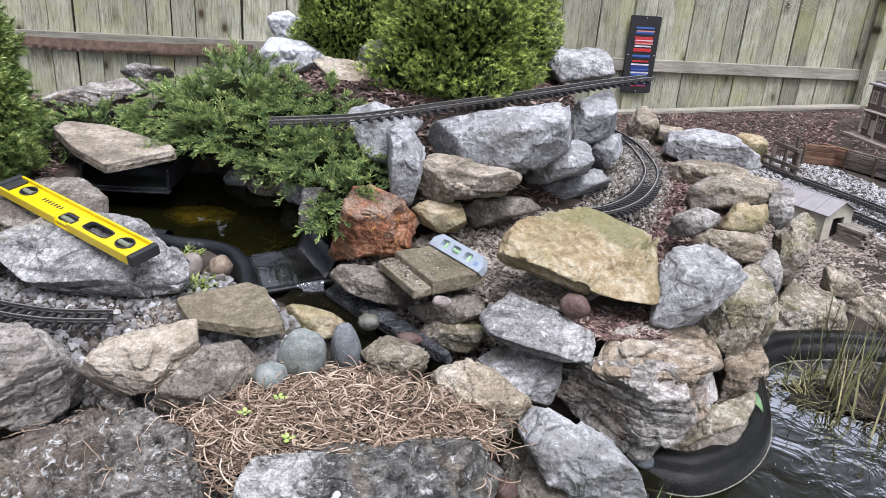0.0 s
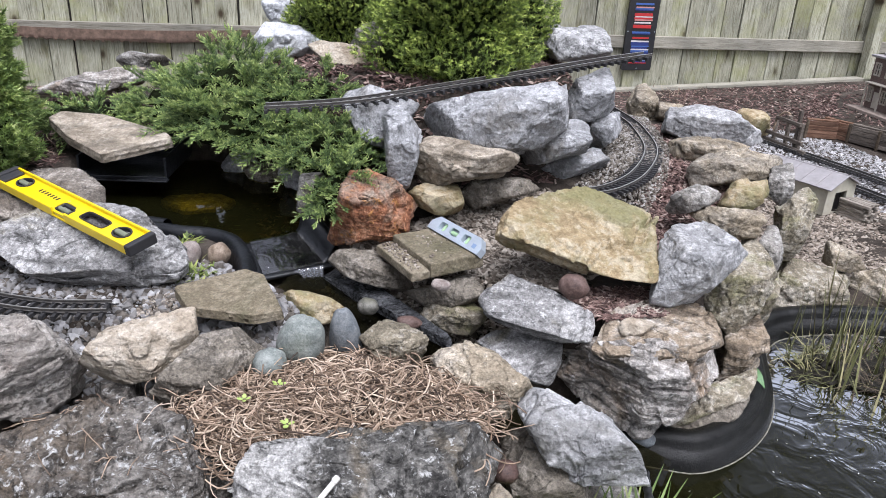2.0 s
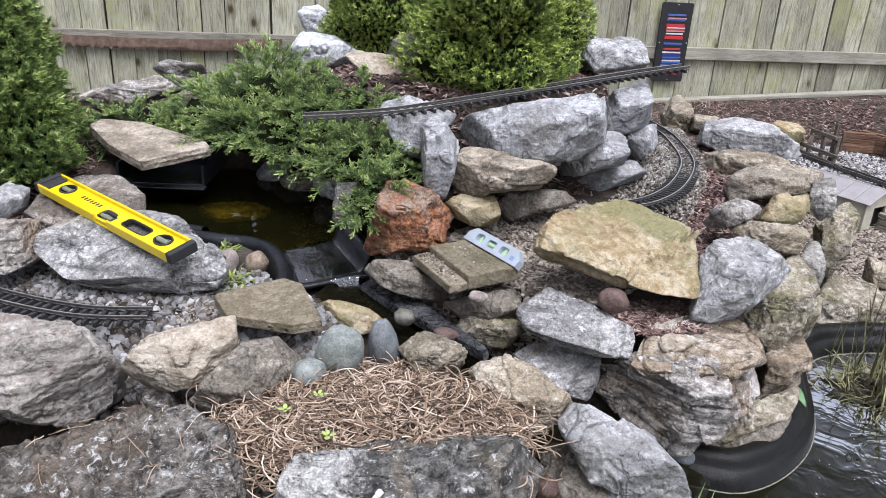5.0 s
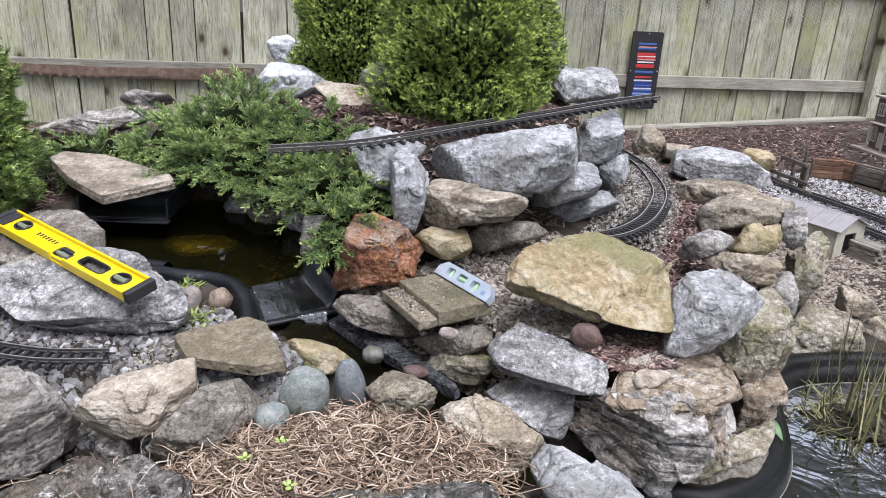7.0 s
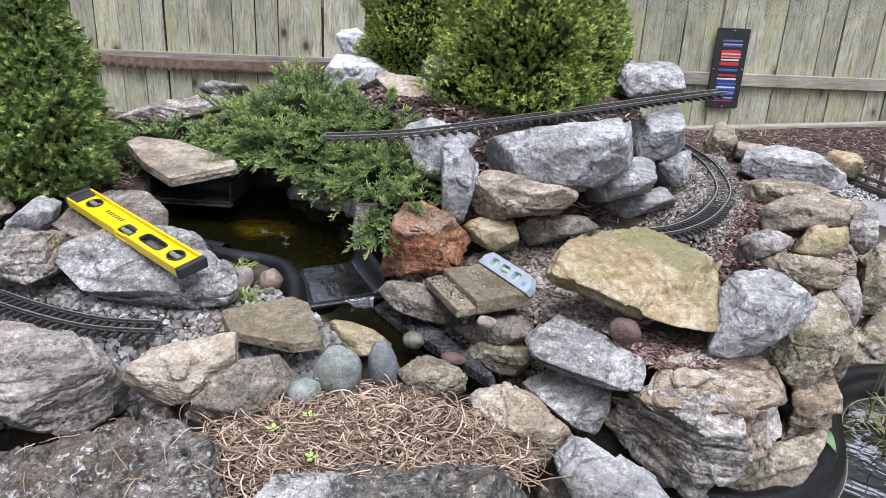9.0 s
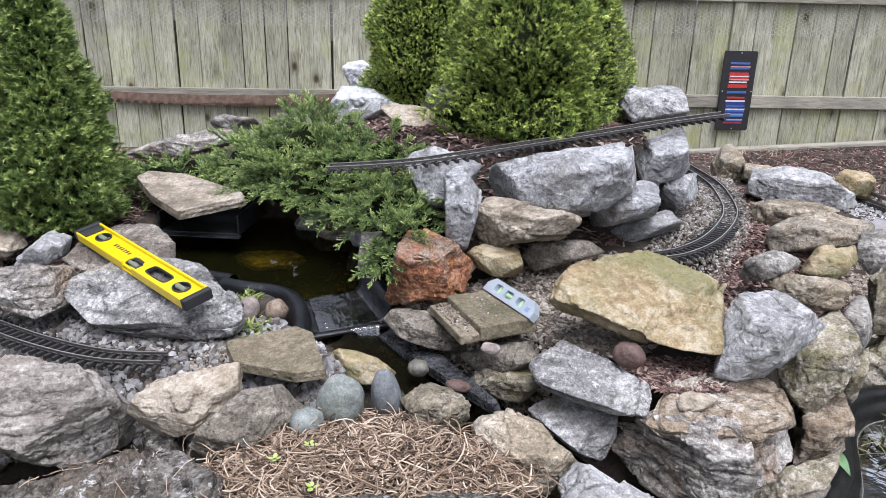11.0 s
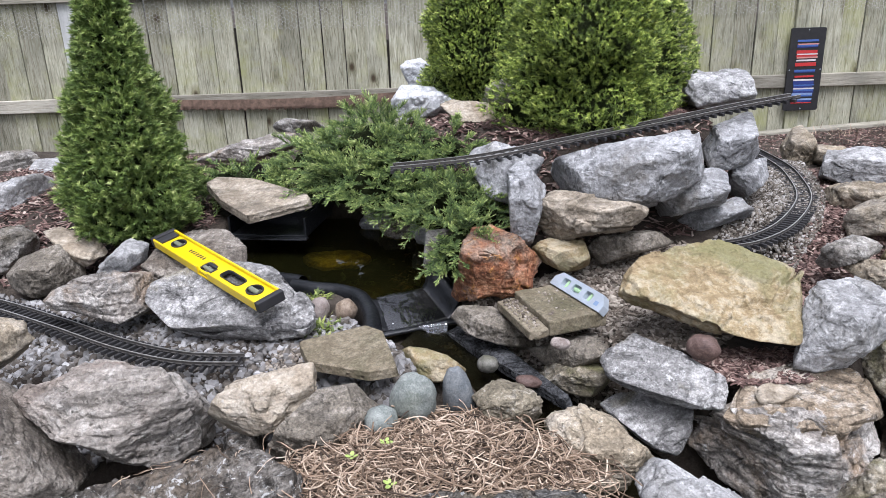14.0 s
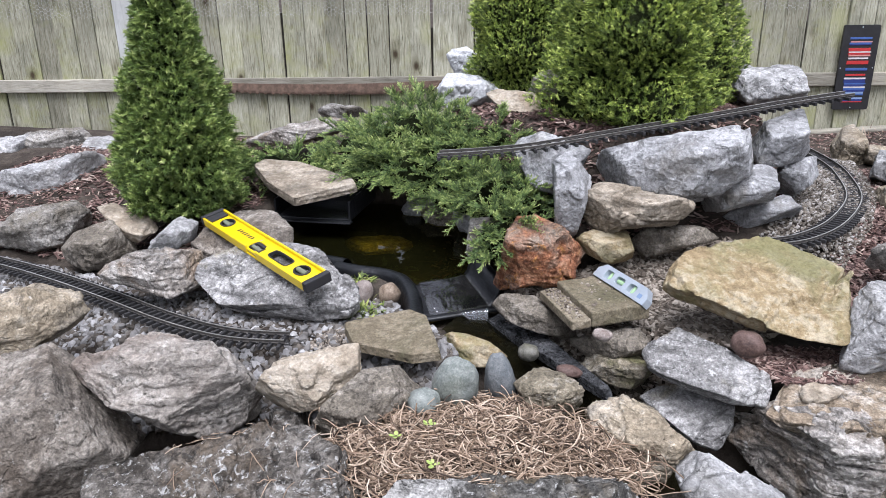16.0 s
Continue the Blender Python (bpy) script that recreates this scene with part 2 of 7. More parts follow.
def island_material(name, stops, rough=0.85, grain=60, bump=0.002, spec=0.3):
    """For many loose pieces in one mesh: each piece has a colour of its own."""
    m, t, b = nodes_of(name)
    g = t.nodes.new("ShaderNodeNewGeometry")
    v = coords(t, spread=False)
    n = fbm(t, v, grain, 4, 0.7)
    col = mix(t, 0.6, ramp(t, g.outputs["Random Per Island"], scaled_stops(stops)), ramp(t, n, [(0.3, (0.55,) * 3), (0.7, (1.3,) * 3)]), "MULTIPLY")
    t.links.new(col, b.inputs["Base Color"])
    b.inputs["Roughness"].default_value = rough
    b.inputs["Specular IOR Level"].default_value = spec
    if bump:
        bumped(t, b, [(n, bump)])
    return m


def wood_material(name, stops, streak=(14, 14, 1.2), stain=None, knots=True):
    """Weathered board; the grain runs along the object's z, or as the streaks say."""
    m, t, b = nodes_of(name)
    v = coords(t, streak)
    w = coords(t, (2.2, 2.2, 2.2))
    grain = fbm(t, v, 5, 6, 0.65, 1.4)
    wide = fbm(t, w, 1.3, 5, 0.6)
    col = ramp(t, grain, scaled_stops(stops))
    col = mix(t, 0.75, col, ramp(t, wide, [(0.3, (0.62, 0.62, 0.6)), (0.65, (1.15, 1.13, 1.08))]), "MULTIPLY")
    info = t.nodes.new("ShaderNodeObjectInfo")
    col = mix(t, 0.8, col, ramp(t, info.outputs["Random"], [(0.0, (0.62, 0.61, 0.58)), (0.45, (0.95, 0.95, 0.9)), (1.0, (1.26, 1.26, 1.24))]), "MULTIPLY")
    if stain:
        col = mix(t, ramp(t, fbm(t, w, 0.9, 5, 0.7), [(0.5, (0, 0, 0)), (0.72, (0.75, 0.75, 0.75))]), col, stain)
    if knots:
        vo = add(t, "ShaderNodeTexVoronoi", Scale=1.0)
        vk = coords(t, (6.5, 0.0, 4.0))
        t.links.new(vk, vo.inputs["Vector"])
        sparse = ramp(t, vo.outputs["Color"], [(0.52, (0, 0, 0)), (0.56, (1, 1, 1))])
        spot = ramp(t, vo.outputs["Distance"], [(0.06, (0.95,) * 3), (0.10, (0.6,) * 3), (0.155, (0, 0, 0))])
        col = mix(t, mix(t, 1.0, spot, sparse, "MULTIPLY"), col, (0.075, 0.055, 0.035))
        halo = ramp(t, vo.outputs["Distance"], [(0.12, (0.6, 0.58, 0.52)), (0.36, (1, 1, 1))])
        col = mix(t, sparse, col, mix(t, 1.0, col, halo, "MULTIPLY"))
    t.links.new(col, b.inputs["Base Color"])
    b.inputs["Roughness"].default_value = 0.85
    b.inputs["Specular IOR Level"].default_value = 0.2
    bumped(t, b, [(grain, 0.004), (fbm(t, v, 30, 4), 0.001)])
    return m


def water_material(name, tint, wave, wave_scale, ior=1.33, murk=None, cloud=0.0):
    """Clear tinted water: looks through, with mirror gloss by Fresnel."""
    m = bpy.data.materials.new(name)
    m.use_nodes = True
    t = m.node_tree
    t.nodes.remove(t.nodes["Principled BSDF"])
    v = coords(t, spread=False)
    bump = add(t, "ShaderNodeBump", Distance=wave, Strength=1.0)
    t.links.new(fbm(t, v, wave_scale, 3, 0.5, 0.6), bump.inputs["Height"])
    fres = add(t, "ShaderNodeFresnel", IOR=ior)
    t.links.new(bump.outputs["Normal"], fres.inputs["Normal"])
    clear = add(t, "ShaderNodeBsdfTransparent", Color=(*tint, 1))
    body = clear.outputs[0]
    if murk:
        silt = add(t, "ShaderNodeBsdfDiffuse", Color=(*murk, 1))
        both = t.nodes.new("ShaderNodeMixShader")
        both.inputs[0].default_value = cloud
        t.links.new(body, both.inputs[1]); t.links.new(silt.outputs[0], both.inputs[2])
        body = both.outputs[0]
    gloss = add(t, "ShaderNodeBsdfGlossy", Roughness=0.02)
    t.links.new(bump.outputs["Normal"], gloss.inputs["Normal"])
    mx = t.nodes.new("ShaderNodeMixShader")
    t.links.new(fres.outputs[0], mx.inputs[0]); t.links.new(body, mx.inputs[1]); t.links.new(gloss.outputs[0], mx.inputs[2])
    t.links.new(mx.outputs[0], t.nodes["Material Output"].inputs["Surface"])
    return m


FENCE_WOOD = wood_material("weathered_fence_wood", [(0.32, (0.19, 0.183, 0.13)), (0.48, (0.41, 0.406, 0.32)), (0.68, (0.6, 0.597, 0.505))], stain=(0.28, 0.29, 0.115))
PALE_WOOD = wood_material("bleached_fence_wood", [(0.3, (0.5, 0.52, 0.53)), (0.5, (0.62, 0.64, 0.66)), (0.7, (0.7, 0.72, 0.74))])
RAIL_WOOD = wood_material("weathered_rail_wood", [(0.3, (0.24, 0.225, 0.185)), (0.5, (0.42, 0.4, 0.345)), (0.7, (0.53, 0.51, 0.46))], streak=(1.2, 14, 14), knots=False)
DARK_WOOD = wood_material("dark_weathered_wood", [(0.3, (0.06, 0.045, 0.033)), (0.5, (0.13, 0.1, 0.075)), (0.7, (0.2, 0.16, 0.12))], streak=(1.5, 16, 16), knots=False)
BLACK_PLASTIC = plain_material("black_plastic", (0.016, 0.016, 0.018), 0.45, vary=0.4)
RAIL_METAL = plain_material("bright_rail_top", (0.62, 0.61, 0.58), 0.35, 0.75, 0.3, 60)
RAIL_SIDE = plain_material("oxidised_rail", (0.12, 0.112, 0.102), 0.6, 0.4, 0.4, 60)
SLEEPER = plain_material("dark_plastic_sleeper", (0.034, 0.033, 0.034), 0.65, vary=0.5, scale=50, spec=0.35)
GAP_SHADE = plain_material("painted_gap_shade", (0.06, 0.055, 0.045), 0.9, vary=0.4, spec=0.1)
LINER = plain_material("black_pond_liner", (0.011, 0.012, 0.014), 0.3, vary=0.6, scale=12, bump=0.003, spec=0.42)
LINER_LOW = plain_material("dull_scummy_liner", (0.008, 0.008, 0.007), 0.28, vary=0.8, scale=45, bump=0.002, spec=0.2)
YELLOW = plain_material("yellow_enamel", (0.86, 0.62, 0.0), 0.35, vary=0.06, scale=25, bump=0.0)
RUBBER = plain_material("black_rubber", (0.02, 0.02, 0.022), 0.7)
GLASS = plain_material("vial_glass", (0.2, 0.22, 0.15), 0.12, vary=0.15, bump=0)
SILVER = plain_material("grey_blue_aluminium", (0.56, 0.63, 0.7), 0.4, 0.35, 0.12, 20)
RUSTY = plain_material("rusty_saw_steel", (0.19, 0.125, 0.09), 0.8, 0.15, 0.5, 25)
GRAVEL = island_material("crushed_gravel", [(0.0, (0.07, 0.062, 0.053)), (0.25, (0.16, 0.14, 0.118)), (0.55, (0.235, 0.23, 0.225)), (0.85, (0.34, 0.335, 0.332)), (1.0, (0.56, 0.555, 0.55))])
SOILSTONE = island_material("brown_rubble", [(0.0, (0.1, 0.08, 0.062)), (0.5, (0.25, 0.21, 0.17)), (1.0, (0.5, 0.45, 0.38))])
MULCH = island_material("bark_mulch", [(0.0, (0.055, 0.034, 0.03)), (0.5, (0.19, 0.115, 0.098)), (0.85, (0.34, 0.235, 0.2)), (1.0, (0.55, 0.45, 0.38))])
STRAW = island_material("dried_stems", [(0.0, (0.05, 0.034, 0.024)), (0.4, (0.3, 0.21, 0.142)), (0.8, (0.6, 0.46, 0.34)), (1.0, (0.82, 0.68, 0.53))], 0.7)
def foliage_material(name, stops):
    """Needles: old growth dark, new growth at the tips light; tone is grown into the mesh shoot by shoot."""
    m, t, b = nodes_of(name)
    at = add(t, "ShaderNodeAttribute", attribute_name="tone")
    col = ramp(t, at.outputs["Fac"], scaled_stops(stops))
    g = t.nodes.new("ShaderNodeNewGeometry")
    col = mix(t, 0.6, col, ramp(t, g.outputs["Random Per Island"], [(0.0, (0.6,) * 3), (1.0, (1.35,) * 3)]), "MULTIPLY")
    t.links.new(col, b.inputs["Base Color"])
    b.inputs["Roughness"].default_value, b.inputs["Specular IOR Level"].default_value = 0.5, 0.35
    return m


NEEDLE = foliage_material("spruce_needles", [(0.0, (0.045, 0.075, 0.02)), (0.4, (0.15, 0.235, 0.058)), (0.75, (0.38, 0.5, 0.135)), (1.0, (0.75, 0.84, 0.36))])
SHRUB = foliage_material("shrub_needles", [(0.0, (0.045, 0.07, 0.016)), (0.35, (0.165, 0.245, 0.048)), (0.65, (0.47, 0.6, 0.12)), (1.0, (0.98, 1.08, 0.33))])
JUNIPER = foliage_material("juniper_sprays", [(0.0, (0.055, 0.09, 0.034)), (0.35, (0.185, 0.29, 0.1)), (0.7, (0.45, 0.57, 0.18)), (1.0, (0.86, 0.95, 0.42))])
REED = island_material("reed_stems", [(0.0, (0.07, 0.075, 0.028)), (0.5, (0.2, 0.205, 0.085)), (1.0, (0.42, 0.38, 0.2))], 0.6)
GRASS = island_material("grass_blades", [(0.0, (0.07, 0.12, 0.025)), (0.5, (0.2, 0.27, 0.08)), (1.0, (0.5, 0.5, 0.22))], 0.5, 20, 0)
BARK = plain_material("bark", (0.09, 0.065, 0.045), 0.9, vary=0.5, scale=40, bump=0.004)
POND_WATER = water_material("still_pond_water", (0.5, 0.44, 0.13), 0.004, 5, murk=(0.085, 0.085, 0.025), cloud=0.05)
LOWER_WATER = water_material("rippled_pond_water", (0.11, 0.105, 0.035), 0.007, 9, 1.14, (0.07, 0.07, 0.02), 0.08)
STREAM_WATER = water_material("shallow_stream_water", (0.17, 0.16, 0.09), 0.004, 22, 1.33, (0.09, 0.085, 0.045), 0.05)


def soil_material():
    """Bare earth with leaf litter; shaded by height and place only as real soils differ."""
    m, t, b = nodes_of("garden_soil")
    v = coords(t, spread=False)
    a, f, g = fbm(t, v, 4, 6, 0.65), fbm(t, v, 40, 6, 0.75), fbm(t, v, 220, 3, 0.7)
    col = ramp(t, a, scaled_stops([(0.35, (0.045, 0.036, 0.029)), (0.5, (0.08, 0.065, 0.052)), (0.68, (0.14, 0.118, 0.097))]))
    col = mix(t, 0.8, col, ramp(t, f, [(0.3, (0.5,) * 3), (0.7, (1.4,) * 3)]), "MULTIPLY")
    col = mix(t, 0.5, col, ramp(t, g, [(0.3, (0.5,) * 3), (0.7, (1.4,) * 3)]), "MULTIPLY")
    t.links.new(col, b.inputs["Base Color"])
    b.inputs["Roughness"].default_value = 0.95
    b.inputs["Specular IOR Level"].default_value = 0.15
    bumped(t, b, [(a, 0.02), (f, 0.012), (g, 0.003)])
    return m


SOIL = soil_material()

# ---------------------------------------------------------------- mesh helpers
def part(name, bm, material, parent=None, label=""):
    me = bpy.data.meshes.new(name)
    bm.to_mesh(me)
    bm.free()
    me.materials.append(material)
    ob = new(name, me)
    ob.parent = parent
    if label:
        tagged(ob, label)
    return ob


def mesh_object(name, verts, faces, material, smooth=True, parent=None):
    """A mesh from arrays: verts (n, 3) and faces (m, 3) or (m, 4)."""
    verts, faces = np.asarray(verts, np.float32), np.asarray(faces, np.int32)
    me = bpy.data.meshes.new(name)
    me.vertices.add(len(verts))
    me.vertices.foreach_set("co", verts.ravel())
    k = faces.shape[1]
    me.loops.add(faces.size)
    me.loops.foreach_set("vertex_index", faces.ravel())
    me.polygons.add(len(faces))
    me.polygons.foreach_set("loop_start", np.arange(0, faces.size, k, dtype=np.int32))
    me.update(calc_edges=True)
    me.polygons.foreach_set("use_smooth", np.full(len(faces), smooth))
    me.materials.append(material)
    ob = new(name, me)
    ob.parent = parent
    return ob


def thing(name, place, label, category, group="", kind="", turn=(0, 0, 0)):
    ob = new(name)
    ob.empty_display_size = 0.02
    ob.matrix_basis = pose(*place, *turn)
    return tagged(ob, label, category, group, kind)


def axes_matrix(origin, x, z):
    """A pose whose x axis is x and whose z axis lies nearest to z."""
    x = Vector(x).normalized()
    y = Vector(z).cross(x).normalized()
    m = Matrix((x, y, x.cross(y))).transposed().to_4x4()
    m.translation = origin
    return m


def box(bm, size, at=(0, 0, 0), bevel=0.0, turn=None):
    made = bmesh.ops.create_cube(bm, size=1.0)["verts"]
    m = Matrix.Translation(at) @ (turn if turn is not None else Matrix()) @ Matrix.Diagonal((*size, 1))
    bmesh.ops.transform(bm, matrix=m, verts=made)
    if bevel:
        edges = list({e for v in made for e in v.link_edges})
        bmesh.ops.bevel(bm, geom=edges, offset=bevel, segments=2, affect="EDGES", profile=0.5)
    return bm


def prism(bm, outline, z0, z1, at=(0, 0, 0)):
    """An upright prism over a plan outline, bevelled by its caller."""
    lo = [bm.verts.new((x + at[0], y + at[1], z0 + at[2])) for x, y in outline]
    hi = [bm.verts.new((x + at[0], y + at[1], z1 + at[2])) for x, y in outline]
    bm.faces.new(lo[::-1])
    bm.faces.new(hi)
    for i in range(len(lo)):
        j = (i + 1) % len(lo)
        bm.faces.new((lo[i], lo[j], hi[j], hi[i]))
    return bm


def tube_arrays(paths, radius, sides=4, taper=0.0):
    """Tubes along many paths of equal length: paths (n, k, 3)."""
    paths = np.asarray(paths, float)
    n, k, _ = paths.shape
    ahead = np.gradient(paths, axis=1)
    ahead /= np.linalg.norm(ahead, axis=2, keepdims=True) + 1e-9
    ref = np.where(np.abs(ahead[..., 2:3]) > 0.9, np.array([1.0, 0, 0]), np.array([0, 0, 1.0]))
    a = np.cross(ahead, ref)
    a /= np.linalg.norm(a, axis=2, keepdims=True) + 1e-9
    b = np.cross(ahead, a)
    ang = np.arange(sides) * 2 * np.pi / sides
    r = np.broadcast_to(np.asarray(radius, float).reshape(-1, 1, 1, 1), (n, 1, 1, 1)) * (1 - taper * np.linspace(0, 1, k)).reshape(1, k, 1, 1)
    v = paths[:, :, None] + r * (a[:, :, None] * np.cos(ang)[None, None, :, None] + b[:, :, None] * np.sin(ang)[None, None, :, None])
    idx = np.arange(n * k * sides).reshape(n, k, sides)
    nxt = np.roll(idx, -1, axis=2)
    f = np.stack([idx[:, :-1], nxt[:, :-1], nxt[:, 1:], idx[:, 1:]], -1).reshape(-1, 4)
    return v.reshape(-1, 3), f


def lattice(p, seed):
    h = (p[..., 0] * 374761393 + p[..., 1] * 668265263 + p[..., 2] * 2147483647 + seed * 974711) & 0xFFFFFFFF
    h = ((h ^ (h >> 13)) * 1274126177) & 0xFFFFFFFF
    return ((h ^ (h >> 16)) & 0xFFFF) / 32767.5 - 1.0


def noise3(p, seed=0):
    """Value noise in -1..1 at points (n, 3)."""
    i = np.floor(p).astype(np.int64)
    f = p - i
    f = f * f * (3 - 2 * f)
    out = 0.0
    for dx in (0, 1):
        for dy in (0, 1):
            for dz in (0, 1):
                w = (f[:, 0] if dx else 1 - f[:, 0]) * (f[:, 1] if dy else 1 - f[:, 1]) * (f[:, 2] if dz else 1 - f[:, 2])
                out = out + w * lattice(i + np.array([dx, dy, dz]), seed)
    return out


def fractal(p, seed=0, octaves=4, gain=0.5):
    total, amp = 0.0, 1.0
    for o in range(octaves):
        total = total + amp * noise3(p * 2.03**o + 11.7 * o, seed + o)
        amp *= gain
    return total


def ease(a, b, x):
    s = np.clip((x - a) / (b - a), 0, 1)
    return s * s * (3 - 2 * s)


def path_distance(x, y, line):
    """Distance from points to a broken line in plan, and how far along it (0..1) the nearest place is."""
    best, along = np.full(np.shape(x), 1e9), np.zeros(np.shape(x))
    n = len(line) - 1
    for i in range(n):
        (ax, ay), (bx, by) = line[i], line[i + 1]
        s = np.clip(((x - ax) * (bx - ax) + (y - ay) * (by - ay)) / ((bx - ax) ** 2 + (by - ay) ** 2), 0, 1)
        d = np.hypot(x - ax - s * (bx - ax), y - ay - s * (by - ay))
        along = np.where(d < best, (i + s) / n, along)
        best = np.minimum(best, d)
    return best, along


def inside(x, y, outline):
    """Whether points lie in a plan outline."""
    hit = np.zeros(np.shape(x), bool)
    for (ax, ay), (bx, by) in zip(outline, outline[1:] + outline[:1]):
        if ay != by:
            hit ^= ((ay > y) != (by > y)) & (x < (bx - ax) * (y - ay) / (by - ay) + ax)
    return hit


def rounded(points, steps=6, closed=True):
    """A smooth line through points (Catmull-Rom)."""
    p = np.array(points, float)
    n = len(p)
    out = []
    for i in range(n if closed else n - 1):
        at = [(i - 1) % n, i, (i + 1) % n, (i + 2) % n] if closed else [max(i - 1, 0), i, i + 1, min(i + 2, n - 1)]
        a, b, c, d = p[at]
        for s in np.linspace(0, 1, steps, endpoint=False):
            out.append(0.5 * (2 * b + (c - a) * s + (2 * a - 5 * b + 4 * c - d) * s * s + (3 * b - a - 3 * c + d) * s**3))
    if not closed:
        out.append(p[-1])
    return np.array(out)


# ---------------------------------------------------------------- ground
WATER_UP, WATER_LOW = 0.735, 0.39
POND_LOW = [(0.40, 1.15), (0.52, 1.44), (0.70, 1.45), (0.85, 1.56), (0.96, 1.74), (1.06, 2.08), (1.25, 2.21), (1.6, 2.23), (2.1, 2.05), (2.3, 1.5), (1.9, 0.95), (1.1, 0.82), (0.6, 0.95)]
POND_UP = [(-1.22, 2.30), (-1.15, 2.05), (-0.97, 1.96), (-0.78, 1.925), (-0.64, 1.885), (-0.55, 1.81), (-0.46, 1.80), (-0.39, 2.0), (-0.42, 2.3), (-0.6, 2.55), (-0.9, 2.66), (-1.15, 2.58)]
STREAM = [(-0.40, 1.74), (-0.22, 1.70), (-0.08, 1.63), (0.08, 1.56), (0.24, 1.49), (0.42, 1.43), (0.6, 1.35)]
BED_EDGE = [(0.20, 0.9), (0.27, 1.1), (0.40, 1.25), (0.57, 1.5), (0.77, 1.75), (0.90, 2.05), (1.06, 2.4), (1.2, 2.8), (1.2, 3.4), (1.1, 4.2)]


CHUTE = [(-0.62, 1.92), (-0.36, 2.1), (-0.22, 1.76), (-0.42, 1.58), (-0.55, 1.72)]


def ground_height(x, y):
    x, y = np.asarray(x, float), np.asarray(y, float)
    lawn = 0.25 + 0.21 * ease(1.9, 2.6, y)
    yard = lawn + (0.02 + 0.15 * np.clip((x - 1.0) / 2.8, 0, 1)) * ease(3.3, 5.6, y)
    bed = 0.56 + 0.17 * ease(1.1, 1.5, y) + 0.13 * ease(1.75, 2.5, y) - 0.12 * ease(3.0, 4.4, y)
    front = np.interp(x, [-0.3, -0.1, 0.12, 0.35, 0.5], [2.16, 2.02, 2.08, 2.36, 2.46])
    bed = bed + 0.25 * ease(0.55, 0.40, x) * ease(-1.2, -0.5, x) * ease(front, front + 0.34, y) * ease(3.8, 3.1, y)
    bed = bed + 0.05 * np.exp(-(((x + 0.1) / 0.5) ** 2) - ((y - 2.85) / 0.4) ** 2)
    bed = bed - 0.03 * ease(-0.9, -1.6, x) * ease(2.2, 1.6, y)
    bed = bed - 0.08 * ease(1.22, 1.10, y)
    edge = np.interp(y, [q[1] for q in BED_EDGE], [q[0] for q in BED_EDGE])
    on = ease(edge + 0.10, edge - 0.06, x) * ease(0.80, 0.98, y) * ease(4.4, 3.3, y + 0.25 * (x < -0.5))
    z = yard + (bed - yard) * on
    d, along = path_distance(x, y, STREAM)
    floor = 0.645 - 0.22 * along
    z = np.where(d < 0.2, np.minimum(z, floor - 0.01 + 0.2 * ease(0.08, 0.2, d)), z)
    z = np.where((x > -0.29) & (x < 0.5) & (y > 1.22) & (y < 1.5), np.minimum(z, 0.60 - 0.12 * ease(-0.1, 0.5, x)), z)
    z = np.where((x > 0.1) & (x < 0.62) & (y > 1.3) & (y < 1.56), np.minimum(z, 0.49 - 0.10 * ease(0.1, 0.5, x)), z)
    z = np.where(inside(x, y, CHUTE), np.minimum(z, 0.64), z)
    edge_up, _ = path_distance(x, y, POND_UP + POND_UP[:1])
    z = np.where(inside(x, y, POND_UP), z - (z - 0.56) * ease(-0.01, 0.09, edge_up), z)
    edge_low, _ = path_distance(x, y, POND_LOW + POND_LOW[:1])
    z = np.where(inside(x, y, POND_LOW), np.minimum(z, 0.40 - 0.35 * ease(0.0, 0.1, edge_low)), z)
    z = np.where(~inside(x, y, POND_LOW) & (y < 2.0) & (x > 0.5), np.maximum(z, 0.41 * ease(0.3, 0.05, edge_low) + z * ease(0.05, 0.3, edge_low)), z)
    return z


def grid_lines(lo, hi, step, far):
    mid = np.arange(lo, hi, step)
    grow = np.geomspace(step * 2, far, 34)
    return np.concatenate([(lo - grow)[::-1], mid, hi + grow])


def build_ground():
    gx, gy = grid_lines(-2.3, 1.5, 0.018, 80.0), grid_lines(0.7, 3.7, 0.018, 80.0)
    xx, yy = np.meshgrid(gx, gy)
    z = ground_height(xx, yy)
    p = np.stack([xx.ravel(), yy.ravel(), np.zeros(xx.size)], 1)
    near = np.exp(-((np.hypot(xx, yy - 2) / 5.0) ** 2)).ravel()
    z = z.ravel() + near * (0.010 * fractal(p * 9, 3) + 0.005 * fractal(p * 45, 7, 3))
    p[:, 2] = z
    w, h = len(gx), len(gy)
    i = np.arange(w * h).reshape(h, w)
    f = np.stack([i[:-1, :-1], i[:-1, 1:], i[1:, 1:], i[1:, :-1]], -1).reshape(-1, 4)
    ob = mesh_object("ground", p, f, SOIL)
    tagged(ob, "brown garden soil rising to a rockery mound", "ground", kind="structure")


build_ground()


